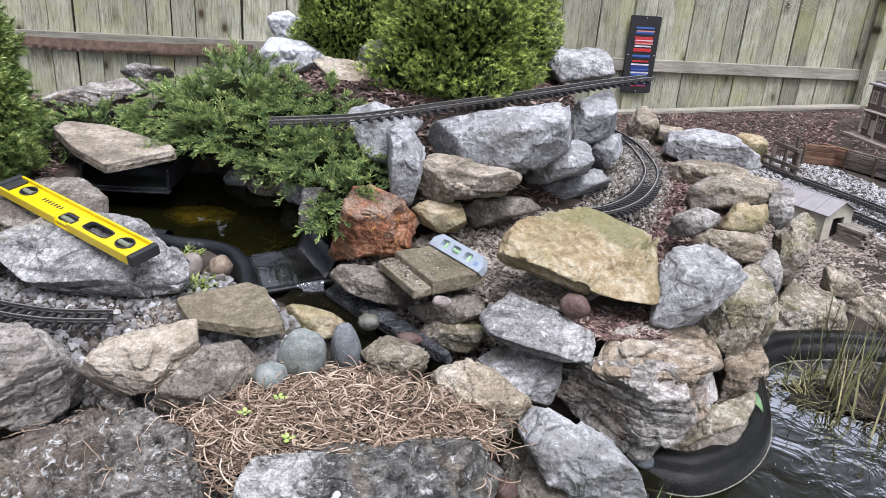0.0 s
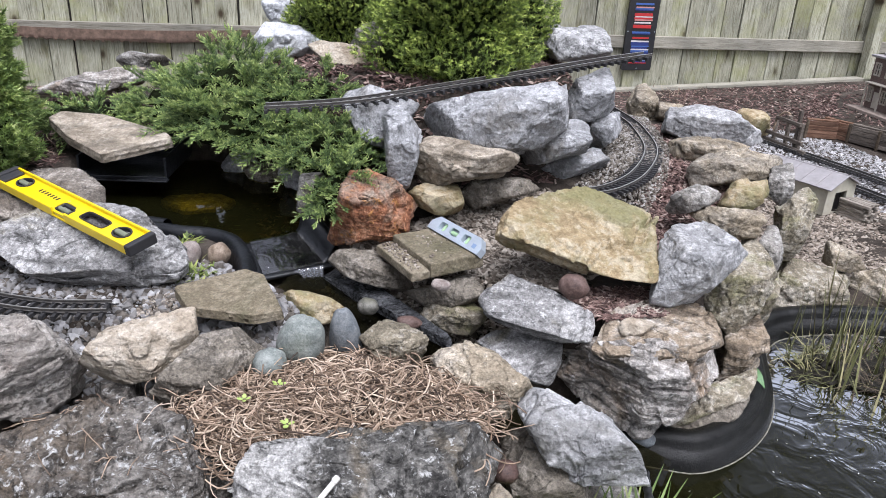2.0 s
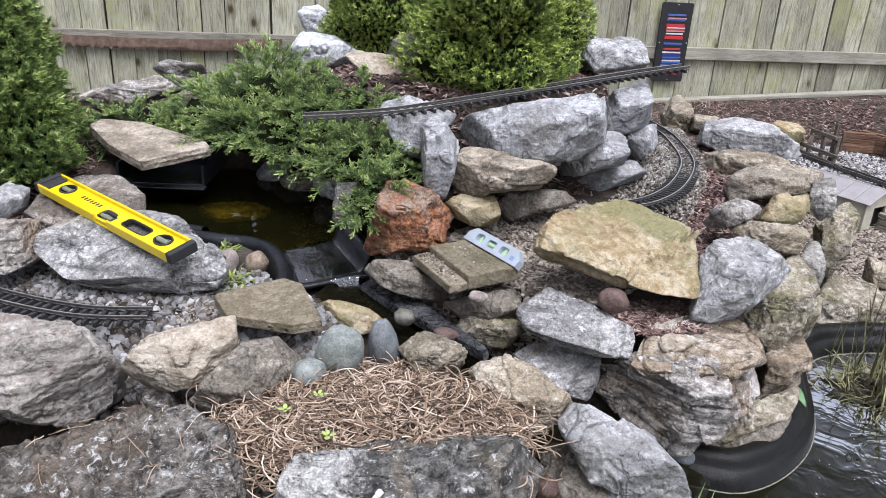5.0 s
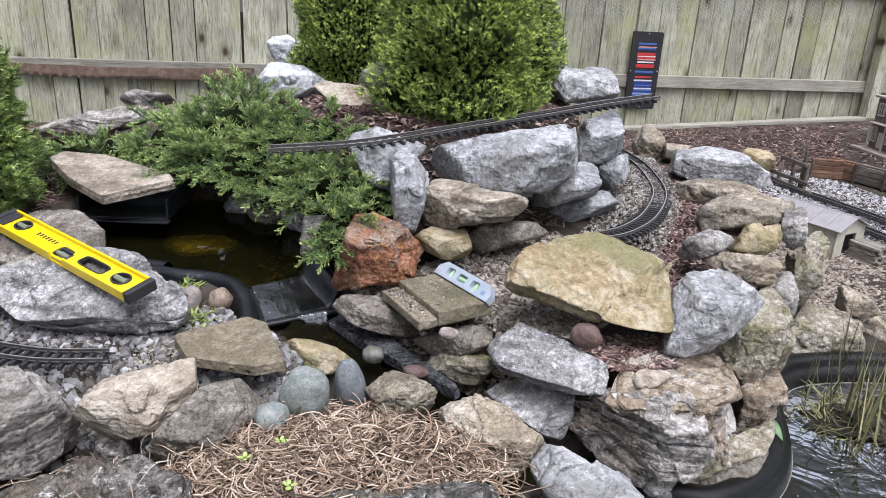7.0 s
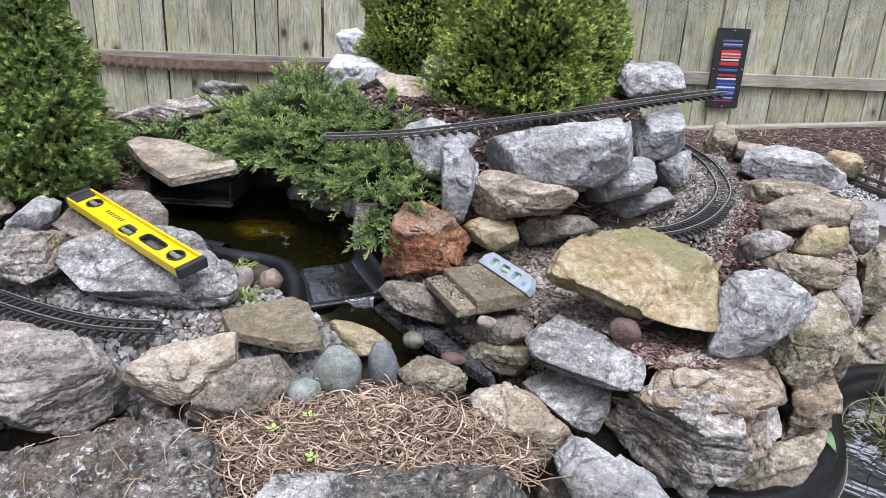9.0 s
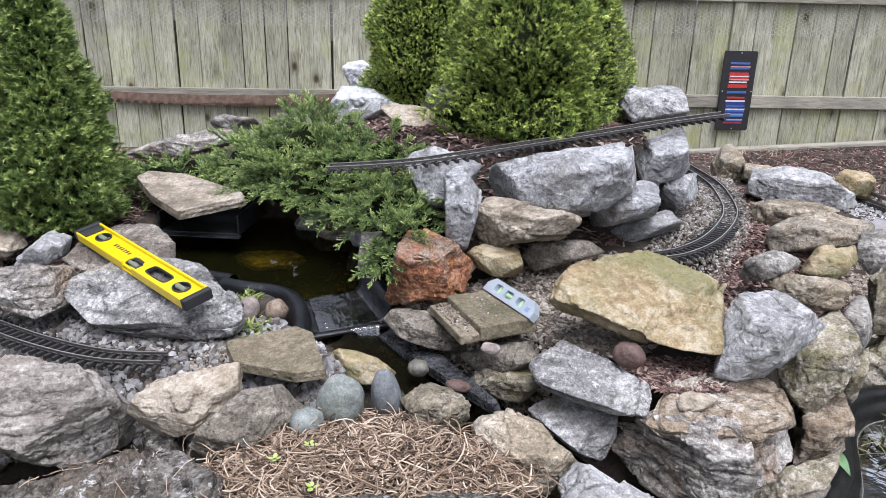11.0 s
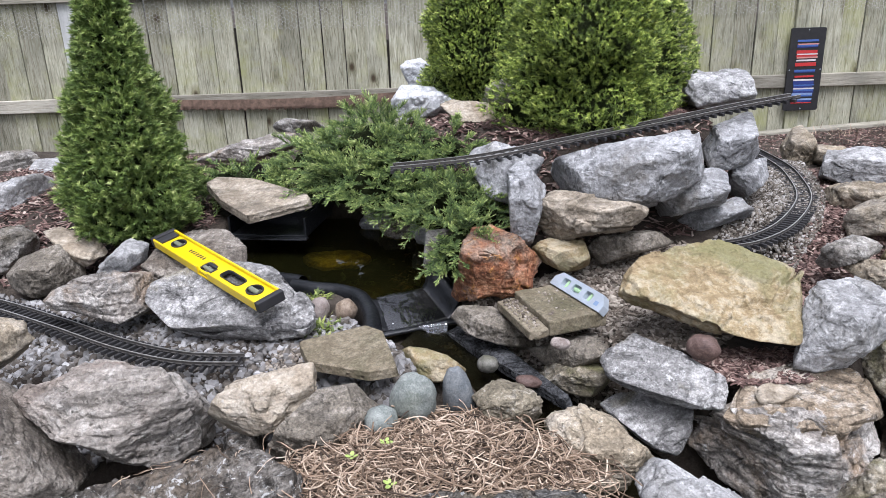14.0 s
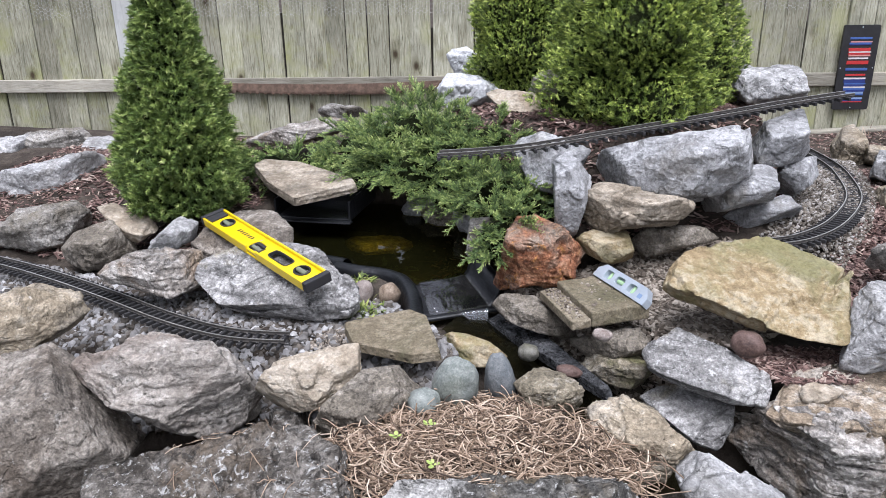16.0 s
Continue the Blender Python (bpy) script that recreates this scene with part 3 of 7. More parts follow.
def water_sheet(name, outline, z, material, label, edge=None):
    """A level sheet of water; edge: a point and the outward normal of a straight brink."""
    pts = rounded(outline, 5)
    bm = bmesh.new()
    bm.faces.new([bm.verts.new((x, y, z)) for x, y in pts])
    if edge:
        bmesh.ops.bisect_plane(bm, geom=bm.verts[:] + bm.edges[:] + bm.faces[:], plane_co=(*edge[0], z), plane_no=(*edge[1], 0), clear_outer=True)
    bmesh.ops.triangulate(bm, faces=bm.faces[:])
    ob = part(name, bm, material)
    return tagged(ob, label, "water", kind="structure")


water_sheet("water_upper", POND_UP, WATER_UP, POND_WATER, "dark still water of the small upper pond", ((-0.463, 1.905), (0.70, -0.714)))
water_sheet("water_lower", POND_LOW, WATER_LOW, LOWER_WATER, "dark rippled water of the lower pond mirroring the sky")


def stream_water():
    line = np.array(rounded(STREAM, 5, closed=False))
    side = np.gradient(line, axis=0)
    side = np.stack([-side[:, 1], side[:, 0]], 1) / np.linalg.norm(side, axis=1)[:, None]
    s = np.linspace(0, 1, len(line))
    z = 0.668 - 0.225 * s
    narrow = (1 - 0.6 * ease(0.45, 0.9, s))[:, None]
    rows = [np.column_stack([line + side * k * narrow, z]) for k in (-0.15, -0.05, 0.05, 0.11)]
    v = np.stack(rows, 1).reshape(-1, 3)
    i = np.arange(len(v)).reshape(-1, 4)
    f = np.stack([i[:-1, :-1], i[1:, :-1], i[1:, 1:], i[:-1, 1:]], -1).reshape(-1, 4)
    tagged(mesh_object("water_stream", v, f, STREAM_WATER), "shallow dark water running between the rocks", "water", kind="structure")


stream_water()


def liner_ring(name, outline, section, label, material, leave=()):
    """A moulded pond edge: a section (outwards, up) swept along an outline in plan."""
    pts = rounded(outline, 7)
    ahead = np.roll(pts, -1, 0) - np.roll(pts, 1, 0)
    out = np.stack([ahead[:, 1], -ahead[:, 0]], 1)
    out /= np.linalg.norm(out, axis=1)[:, None]
    area = np.sum(pts[:, 0] * np.roll(pts[:, 1], -1) - np.roll(pts[:, 0], -1) * pts[:, 1])
    out *= 1 if area > 0 else -1
    v = np.stack([np.column_stack([pts + out * o, np.full(len(pts), z)]) for o, z in section], 1)
    n, k = v.shape[:2]
    i = np.arange(n * k).reshape(n, k)
    j = np.roll(i, -1, axis=0)
    f = np.stack([i[:, :-1], j[:, :-1], j[:, 1:], i[:, 1:]], -1)
    if leave:
        f = f[~inside(pts[:, 0], pts[:, 1], leave)]
    ob = mesh_object(name, v.reshape(-1, 3), f.reshape(-1, 4), material)
    return tagged(ob, label, "pond liner", kind="structure")


liner_ring("liner_lower", POND_LOW, [(-0.10, 0.05), (-0.05, 0.30), (-0.03, 0.375), (-0.026, 0.40), (-0.020, 0.425), (-0.006, 0.432), (0.001, 0.440), (0.004, 0.453), (0.012, 0.464), (0.028, 0.469), (0.048, 0.465), (0.063, 0.45), (0.07, 0.40)], "black moulded rim of the lower pond with a scum line", LINER_LOW)
liner_ring("liner_upper", POND_UP, [(-0.09, 0.50), (-0.05, 0.66), (-0.02, 0.735), (-0.008, 0.755), (0.006, 0.765), (0.022, 0.765), (0.034, 0.755), (0.04, 0.70)], "black moulded rim of the upper pond", LINER, [(-0.80, 1.97), (-0.6, 1.92), (-0.36, 2.06), (-0.25, 1.6), (-0.8, 1.6)])

liner_ring("scum_line", POND_LOW, [(-0.031, WATER_LOW - 0.002), (-0.0305, WATER_LOW + 0.0015), (-0.0275, WATER_LOW + 0.0015), (-0.027, WATER_LOW - 0.002)], "pale dried scum line along the pond rim", plain_material("dried_scum", (0.2, 0.19, 0.15), 0.8, vary=0.6, scale=70, bump=0.002))


# ---------------------------------------------------------------- fence
FENCE_AT, FENCE_TURN = (-2.145, 5.145), 15.0


def fence_place(u, off=0.0, z=0.0):
    """A place on the fence: u along it, off towards the garden."""
    c, s = math.cos(radians(FENCE_TURN)), math.sin(radians(FENCE_TURN))
    return (FENCE_AT[0] + u * c + off * s, FENCE_AT[1] + u * s - off * c, z)


def build_fence():
    fence = thing("fence", (0, 0, 0), "weathered grey board fence with green algae stains", "fence", kind="structure")
    rng = random.Random(5)
    boards = []
    for k in range(3):
        bm = bmesh.new()
        box(bm, (0.1535 - 0.0015 * k, 0.022, 1.75), (0, 0, 0.875), 0.004)
        me = bpy.data.meshes.new("picket")
        bm.to_mesh(me); bm.free()
        me.materials.append(FENCE_WOOD)
        boards.append(me)
    bm = bmesh.new()
    box(bm, (0.151, 0.022, 1.75), (0, 0, 0.875), 0.005)
    PALE_BOARD = bpy.data.meshes.new("picket")
    bm.to_mesh(PALE_BOARD); bm.free()
    PALE_BOARD.materials.append(PALE_WOOD)
    pitch = 0.1565
    for i in range(-24, 56):
        ob = new("picket", PALE_BOARD if i == -11 else boards[i * 7 % 3])
        ob.parent = fence
        x, y, _ = fence_place(i * pitch, rng.uniform(-0.003, 0.003))
        ob.matrix_basis = pose(x, y, 0.02 + rng.uniform(-0.01, 0.01), 0, rng.uniform(-0.5, 0.5), FENCE_TURN + rng.uniform(-0.6, 0.6))
    # near-black strips added behind the board gaps to paint the shade in them
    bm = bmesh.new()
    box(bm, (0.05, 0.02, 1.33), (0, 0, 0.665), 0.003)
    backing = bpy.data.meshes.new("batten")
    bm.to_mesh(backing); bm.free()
    backing.materials.append(GAP_SHADE)
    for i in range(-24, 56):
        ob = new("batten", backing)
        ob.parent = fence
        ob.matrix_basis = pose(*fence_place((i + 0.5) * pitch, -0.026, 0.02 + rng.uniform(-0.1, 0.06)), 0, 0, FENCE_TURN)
    for z0, z1, name in ((0.822, 0.915, "middle_rail"), (1.59, 1.68, "top_rail")):
        for a, b in ((-4.0, -1.16), (-1.155, 3.46), (3.465, 8.5)):
            bm = bmesh.new()
            box(bm, (b - a - 0.004, 0.04, z1 - z0), bevel=0.004)
            ob = part(name, bm, RAIL_WOOD, fence)
            ob.matrix_basis = pose(*fence_place((a + b) / 2, 0.031, (z0 + z1) / 2), 0, 0, FENCE_TURN)
    for u in (-1.62, 3.535, 5.66):
        bm = bmesh.new()
        box(bm, (0.095, 0.09, 1.9), (0, 0, 0.95), 0.006)
        ob = part("post", bm, FENCE_WOOD, fence)
        ob.matrix_basis = pose(*fence_place(u, -0.003 if u == 3.535 else -0.058 if u < 5 else 0.10, 0.0), 0, 0, FENCE_TURN)
    bm = bmesh.new()
    box(bm, (5.0, 0.09, 0.11), bevel=0.008)
    ob = part("edging_timber", bm, RAIL_WOOD, fence)
    ob.matrix_basis = pose(*fence_place(5.6, 0.10, 0.575), 0, -3.0, FENCE_TURN)


build_fence()


def build_wire():
    """Hexagonal netting stapled under the top rail."""
    cell, paths = 0.017, []
    rows, cols = 9, 330
    for r in range(rows):
        for c in range(cols):
            u = -3.2 + c * cell * 1.5
            z = 1.60 - r * cell * 1.732 - (c % 2) * cell * 0.866
            for a in (0, 60, 120):
                p, q = radians(a), radians(a + 60)
                paths.append([fence_place(u + cell * math.cos(p), 0.02, z + cell * math.sin(p)), fence_place(u + cell * math.cos(q), 0.02, z + cell * math.sin(q))])
    v, f = tube_arrays(np.array(paths), 0.0008, 3)
    ob = mesh_object("wire_netting", v, f, plain_material("galvanised_wire", (0.62, 0.62, 0.6), 0.5, 0.2))
    tagged(ob, "fine hexagonal wire netting on the upper fence", "wire netting", kind="stuff")


build_wire()


# ---------------------------------------------------------------- stones
def sphere_arrays(level):
    bm = bmesh.new()
    bmesh.ops.create_icosphere(bm, subdivisions=level, radius=1.0)
    v = np.array([q.co[:] for q in bm.verts])
    f = np.array([[q.index for q in face.verts] for face in bm.faces])
    bm.free()
    return v, f


SPHERE = {k: sphere_arrays(k) for k in (3, 4, 5, 6, 7)}


def facets(q, seed):
    """Broken stone: every cell of space has a plane of its own, so that the surface steps from facet to facet."""
    best = np.full(len(q), 9.0)
    out = np.zeros(len(q))
    base = np.floor(q - 0.5).astype(np.int64)
    for k in range(8):
        c = base + np.array([k & 1, k >> 1 & 1, k >> 2 & 1])
        mid = c + 0.5 + 0.42 * np.stack([lattice(c, seed + j) for j in (1, 2, 3)], 1)
        d = q - mid
        far = (d * d).sum(1)
        lean = np.stack([lattice(c, seed + j) for j in (4, 5, 6)], 1)
        h = lattice(c, seed + 7) * 0.5 + (lean * d).sum(1) * 0.9
        out = np.where(far < best, h, out)
        best = np.minimum(best, far)
    return out


def stone(name, at, tilt, yaw, depth, sides, look_of, seed, hi=0, up=0.68, sharp=0, flat=0, rugged=1.0, under=0.0, label=""):
    """A rock of flat faces (sides: bearing in its face plane and distance from the middle), mostly placed and shaped to
    fit its outline in the camera's view, split further by random fractures, rounded by weather, cracked and roughened.
    tilt, yaw: how its broad face leans from level ground and turns, often towards the camera; under: how far its front
    is hollowed below."""
    rng = np.random.RandomState(seed)
    t, y = radians(tilt), radians(yaw)
    ax = np.array([math.cos(y), math.sin(y), 0])
    an = np.array([math.sin(t) * math.sin(y), -math.sin(t) * math.cos(y), math.cos(t)])
    frame3 = np.stack([ax, np.cross(an, ax), an])
    reach = float(np.mean([d for _, d in sides]))
    plain = sharp or flat
    depth = depth if plain else max(depth, 0.62 * reach)
    normals = [(math.cos(radians(a)), math.sin(radians(a)), (0.16 * (-1) ** i if not plain else 0.12 if sharp else rng.uniform(-0.55, -0.05))) for i, (a, _) in enumerate(sides)]
    dist = [d for _, d in sides]
    if under:
        low = [under * max(0.0, -math.sin(radians(a))) for a, _ in sides]
        normals = [(x, y1, z1 - w) for (x, y1, z1), w in zip(normals, low)]
        dist = [d - 0.8 * depth * w for d, w in zip(dist, low)]
    normals += [(0.05, -0.08, 1), (0, 0, -1)] if not plain else [(0, 0, 1), (0, 0, -1)]
    dist += [depth, depth]
    span = np.array([max(abs(math.cos(radians(a))) * d for a, d in sides), max(abs(math.sin(radians(a))) * d for a, d in sides), depth])
    if not plain:
        above = frame3 @ np.array([0.0, -0.25, 0.97])
        front = frame3 @ np.array([0.1, -0.96, -0.2])
        for n, k in ((above, up), (front, rng.uniform(0.74, 0.9))):
            normals.append(tuple(n)); dist.append(k * np.linalg.norm(n * span))
    for _ in range(0 if sharp else 4 if flat else 5):
        n = rng.normal(size=3)
        n[2] = abs(n[2]) + 0.55
        n /= np.linalg.norm(n)
        normals.append(tuple(n)); dist.append(rng.uniform(0.95 if flat else 0.72, 0.98) * np.linalg.norm(n * span))
    n, d = np.array(normals), np.array(dist)
    d = d / np.linalg.norm(n, axis=1)
    n = n / np.linalg.norm(n, axis=1)[:, None]
    u, faces = SPHERE[5 + hi if hi else 6 if reach > 0.13 else 5 if reach > 0.05 else 4]
    g = np.maximum((u @ (n * span).T) / d, 1e-4)
    power = 34 if flat else 90
    r = (g**power).sum(1) ** (-1 / power) * (1.03 if plain else 1.055)
    p = u * r[:, None] * span
    q = p @ frame3 + rng.uniform(-50, 50, 3)
    out = p / (np.linalg.norm(p / span**2, axis=1)[:, None] * span**2)
    out /= np.linalg.norm(out, axis=1)[:, None]
    rough = rugged * (0.3 if sharp else 0.75 if flat else 1.0) * min(reach, 0.15)
    coarse = 0.12 / min(max(reach, 0.05), 0.15)
    warp = np.stack([fractal(q * 7 * coarse, seed + 60 + j, 3) for j in range(3)], 1)
    bump = 0.05 * fractal(q * 4 * coarse, seed, 2) - 0.02 * np.abs(fractal(q * 13 * coarse, seed + 9, 4)) + 0.014 + 0.012 * fractal(q * 75, seed + 4, 4, 0.7)
    for k, (scale, cut) in enumerate(((4.0 * coarse, 0.13), (9 * coarse, 0.06))):
        line = np.abs(fractal(q * scale * np.array([1, 1, 1.8]) + 7.7 * k, seed + 20 + k, 3))
        bump = bump - cut * (1 - ease(0.0, 0.04, line)) * ease(0.0, 0.5, noise3(q * 5 + 3.3, seed + 31 + k))
    if not sharp:
        keep = ease(-0.35, 0.35, noise3(q * 5 * coarse + 9.1, seed + 34))
        bump = bump + 0.13 * facets(q * 3.6 * coarse + 0.22 * warp, seed + 70) + 0.06 * keep * facets(q * np.array([13, 13, 18]) * coarse + 0.6 * warp, seed + 80)
        if look_of in ("dark", "dark_pale"):
            bump = bump + 0.045 * facets(q * np.array([22, 22, 42]) + 0.8 * warp, seed + 95) + 0.012 * facets(q * 75 + 1.5 * warp, seed + 97) * ease(-0.3, 0.3, noise3(q * 14, seed + 98))
        bump = bump + 0.022 * facets(q * 38 * coarse + 1.1 * warp, seed + 90) * ease(-0.2, 0.4, noise3(q * 9, seed + 33))
    deep = 0.0 if sharp else {"layered": 0.30, "flaking": 0.2, "dark": 0.16, "dark_pale": 0.10, "slate": 0.10, "tan": 0.12, "mossy": 0.12, "grey": 0.12, "cream": 0.10, "brown_grey": 0.14, "brown": 0.08, "pale": 0.06}.get(look_of, 0.0)
    if deep:
        lay = q @ np.array([0.12, -0.22, 0.97]) * (40 if look_of in ("layered", "flaking") else 32) + 1.1 * fractal(q * 4.5, seed + 2, 3)
        bed = np.floor(lay)
        step = lay - bed
        flake = q * 8.0 + 0.35 * warp
        flake[:, 2] = bed * 5.37
        bump = bump + deep * (0.75 * noise3(flake, seed + 51) + 0.25 * noise3(flake * np.array([3.1, 3.1, 1]), seed + 52)) - 0.35 * deep * (1 - ease(0.0, 0.14, step))
    p = p + out * (rough * bump)[:, None]
    ob = mesh_object(name, p @ frame3, faces, ROCK[look_of])
    ob.location = at
    return tagged(ob, label, "rock", group="rockery stones")


stone("boulder", (0.390, 1.742, 0.852), 22, 20, 0.042, [(-167, 0.212), (-124, 0.122), (-105, 0.146), (-54, 0.222), (-35, 0.22), (5, 0.224), (51, 0.138), (97, 0.125), (108, 0.125), (143, 0.19)], "yellow", 1, hi=2, flat=1, rugged=1.35, under=0.9,
      label="large yellow sandstone boulder with a flat weathered top")
stone("boulder", (0.674, 1.667, 0.840), 66, -23, 0.1, [(-176, 0.088), (-93, 0.109), (-52, 0.076), (-33, 0.068), (37, 0.1), (70, 0.092), (105, 0.097), (134, 0.103)], "pale", 2, hi=1, up=0.62,
      label="pale grey limestone boulder with a rough white face")
stone("flat_stone", (0.842, 1.950, 0.859), 72, -24, 0.05, [(-125, 0.064), (-109, 0.045), (-79, 0.043), (-18, 0.078), (66, 0.056), (97, 0.037), (123, 0.06)], "tan", 3,
      label="flat tan limestone laid on the retaining rocks")
stone("boulder", (0.946, 2.165, 0.869), 74, -24, 0.07, [(-94, 0.051), (-40, 0.045), (18, 0.057), (116, 0.044), (154, 0.045)], "yellow", 4,
      label="yellow sandstone block wedged among rocks")
stone("stone", (0.741, 2.024, 0.890), 73, -21, 0.05, [(-120, 0.066), (-63, 0.03), (-17, 0.054), (71, 0.057), (113, 0.035), (139, 0.037)], "grey", 5,
      label="small grey wedge-shaped stone on bark mulch")
stone("flat_stone", (0.955, 2.331, 0.908), 76, -23, 0.08, [(-151, 0.144), (-84, 0.062), (-71, 0.053), (-60, 0.057), (19, 0.127), (91, 0.067), (110, 0.053), (149, 0.091)], "tan", 6,
      label="tan layered slab of limestone with split edges")
stone("boulder", (1.013, 2.888, 0.925), 78, -20, 0.13, [(-109, 0.095), (-84, 0.064), (1, 0.175), (63, 0.085), (81, 0.069), (105, 0.088), (172, 0.153)], "pale", 7, hi=1,
      label="large whitish grey limestone boulder")
stone("stone", (0.927, 2.601, 0.897), 77, -20, 0.09, [(-164, 0.12), (-106, 0.067), (-70, 0.042), (-60, 0.054), (79, 0.056), (91, 0.042), (115, 0.054)], "tan", 8,
      label="low greyish tan stone beside the mulch")
stone("boulder", (0.854, 3.367, 0.893), 79, -15, 0.1, [(-172, 0.058), (-91, 0.071), (2, 0.063), (35, 0.06), (105, 0.078)], "tan", 9,
      label="lumpy tan limestone with pits")
stone("stone", (0.942, 3.255, 0.896), 79, -17, 0.07, [(-101, 0.041), (-29, 0.039), (63, 0.046), (93, 0.037), (176, 0.044)], "tan", 10,
      label="small brown stone between larger rocks")
stone("boulder", (1.083, 2.264, 0.895), 75, -26, 0.07, [(-175, 0.037), (-149, 0.038), (-40, 0.051), (7, 0.035), (43, 0.047), (126, 0.055)], "grey", 11,
      label="dark grey upright stone")
stone("boulder", (1.237, 2.435, 0.699), 73, -25, 0.1, [(-171, 0.056), (-163, 0.062), (-75, 0.123), (-14, 0.05), (6, 0.055), (49, 0.109), (139, 0.074), (151, 0.064)], "mossy", 12,
      label="pale limestone with yellow-green lichen on the retaining edge")
stone("boulder", (0.858, 1.814, 0.728), 67, -22, 0.1, [(-131, 0.105), (-35, 0.072), (-9, 0.063), (32, 0.088), (140, 0.075), (177, 0.07)], "mossy", 13, hi=1,
      label="tall layered rock face with mossy streaks")
stone("boulder", (0.989, 1.999, 0.756), 70, -23, 0.06, [(-159, 0.031), (-76, 0.063), (-2, 0.031), (18, 0.031), (92, 0.063), (170, 0.035)], "grey", 14,
      label="small purple-grey stone in the rock edge")
stone("boulder", (0.995, 1.957, 0.629), 67, -24, 0.08, [(-176, 0.024), (-141, 0.054), (-18, 0.031), (-4, 0.024), (30, 0.046), (143, 0.046)], "mossy", 15,
      label="green-stained limestone lump above the pond rim")
stone("boulder", (0.561, 1.514, 0.605), 60, -21, 0.15, [(-128, 0.158), (-121, 0.149), (-83, 0.138), (-43, 0.103), (-18, 0.142), (36, 0.197), (106, 0.083), (106, 0.083), (126, 0.115), (162, 0.17)], "flaking", 16, hi=2, up=0.86,
      label="massive layered sandstone boulder with flaking ledges")
stone("flat_stone", (0.568, 1.514, 0.702), 15, 10, 0.018, [(-132, 0.140), (-98, 0.082), (-83, 0.068), (-70, 0.074), (-14, 0.145), (11, 0.160), (88, 0.110), (111, 0.100), (137, 0.118), (146, 0.125)], "layered", 17, hi=1, flat=1,
      label="tan flaking ledge on top of the layered boulder")
stone("boulder", (0.874, 1.765, 0.552), 63, -23, 0.09, [(-179, 0.045), (-116, 0.101), (-27, 0.055), (18, 0.055), (139, 0.066)], "layered", 18,
      label="yellowish broken rock at the pond corner")
stone("flat_stone", (0.762, 1.616, 0.465), 59, -22, 0.08, [(-82, 0.095), (-58, 0.038), (-49, 0.033), (-20, 0.064), (30, 0.127), (136, 0.028)], "mossy", 19,
      label="brown mossy stone under the big boulder")
stone("small_stone", (0.512, 1.514, 0.732), 13, 10, 0.006, [(-174, 0.043), (-84, 0.027), (-55, 0.026), (35, 0.045), (101, 0.026), (132, 0.03)], "cream", 20, flat=1,
      label="thin yellow flake of sandstone lying on the boulder")
stone("flat_stone", (0.274, 1.552, 0.727), 32, -8, 0.022, [(-142, 0.099), (-106, 0.054), (-98, 0.052), (-86, 0.071), (6, 0.146), (65, 0.054), (71, 0.051), (100, 0.092), (156, 0.153)], "slate", 21, hi=1, flat=1,
      label="long slate-grey slab along the stream")
stone("flat_stone", (0.258, 1.538, 0.622), 30, 0, 0.018, [(-126, 0.052), (-103, 0.067), (-27, 0.092), (10, 0.094), (68, 0.057), (85, 0.061), (126, 0.103)], "slate", 22, flat=1,
      label="slate-grey slab leaning over the stream")
stone("boulder", (0.142, 1.280, 0.683), 56, -8, 0.07, [(-152, 0.071), (-138, 0.072), (-80, 0.078), (-45, 0.081), (-26, 0.088), (62, 0.071), (75, 0.062), (104, 0.084), (147, 0.11)], "tan", 23, hi=1,
      label="rough pale tan rock beside dried stems")
stone("boulder", (0.342, 1.153, 0.663), 56, -14, 0.06, [(-136, 0.071), (-134, 0.068), (-111, 0.068), (-81, 0.084), (-45, 0.138), (40, 0.082), (61, 0.063), (79, 0.065), (97, 0.087), (144, 0.148)], "pale", 24, hi=1,
      label="long pale limestone rock pointing over the pond")
stone("boulder", (0.281, 1.174, 0.561), 53, -11, 0.08, [(-153, 0.063), (-148, 0.062), (-100, 0.064), (-77, 0.078), (17, 0.083), (52, 0.053), (71, 0.059), (114, 0.103)], "brown", 25,
      label="brown pitted rock tucked under others")
stone("boulder", (-0.042, 0.952, 0.675), 51, 4, 0.12, [(-173, 0.212), (-138, 0.187), (-89, 0.101), (-57, 0.125), (-54, 0.129), (-33, 0.174), (5, 0.239), (53, 0.207), (96, 0.093), (118, 0.136), (161, 0.207)], "dark_pale", 26, hi=2,
      label="big front rock, whitish at one end and black with lichen")
stone("stone", (0.178, 1.004, 0.603), 50, -8, 0.05, [(-157, 0.038), (-51, 0.025), (-25, 0.027), (49, 0.04), (142, 0.023)], "tan", 27,
      label="tan stone chocked beneath the front rock")
stone("boulder", (-0.539, 0.923, 0.620), 52, 29, 0.14, [(-178, 0.268), (-118, 0.119), (-103, 0.125), (-28, 0.298), (-9, 0.299), (46, 0.184), (90, 0.147), (95, 0.141), (102, 0.159)], "dark", 28, hi=2,
      label="broad dark lichen-covered rock in front")
stone("boulder", (-1.062, 0.909, 0.699), 61, 52, 0.13, [(-138, 0.171), (-88, 0.176), (-52, 0.191), (28, 0.181), (50, 0.188), (86, 0.184), (169, 0.145)], "brown_dark", 29, hi=1,
      label="grey-brown boulder with a hollow beneath")
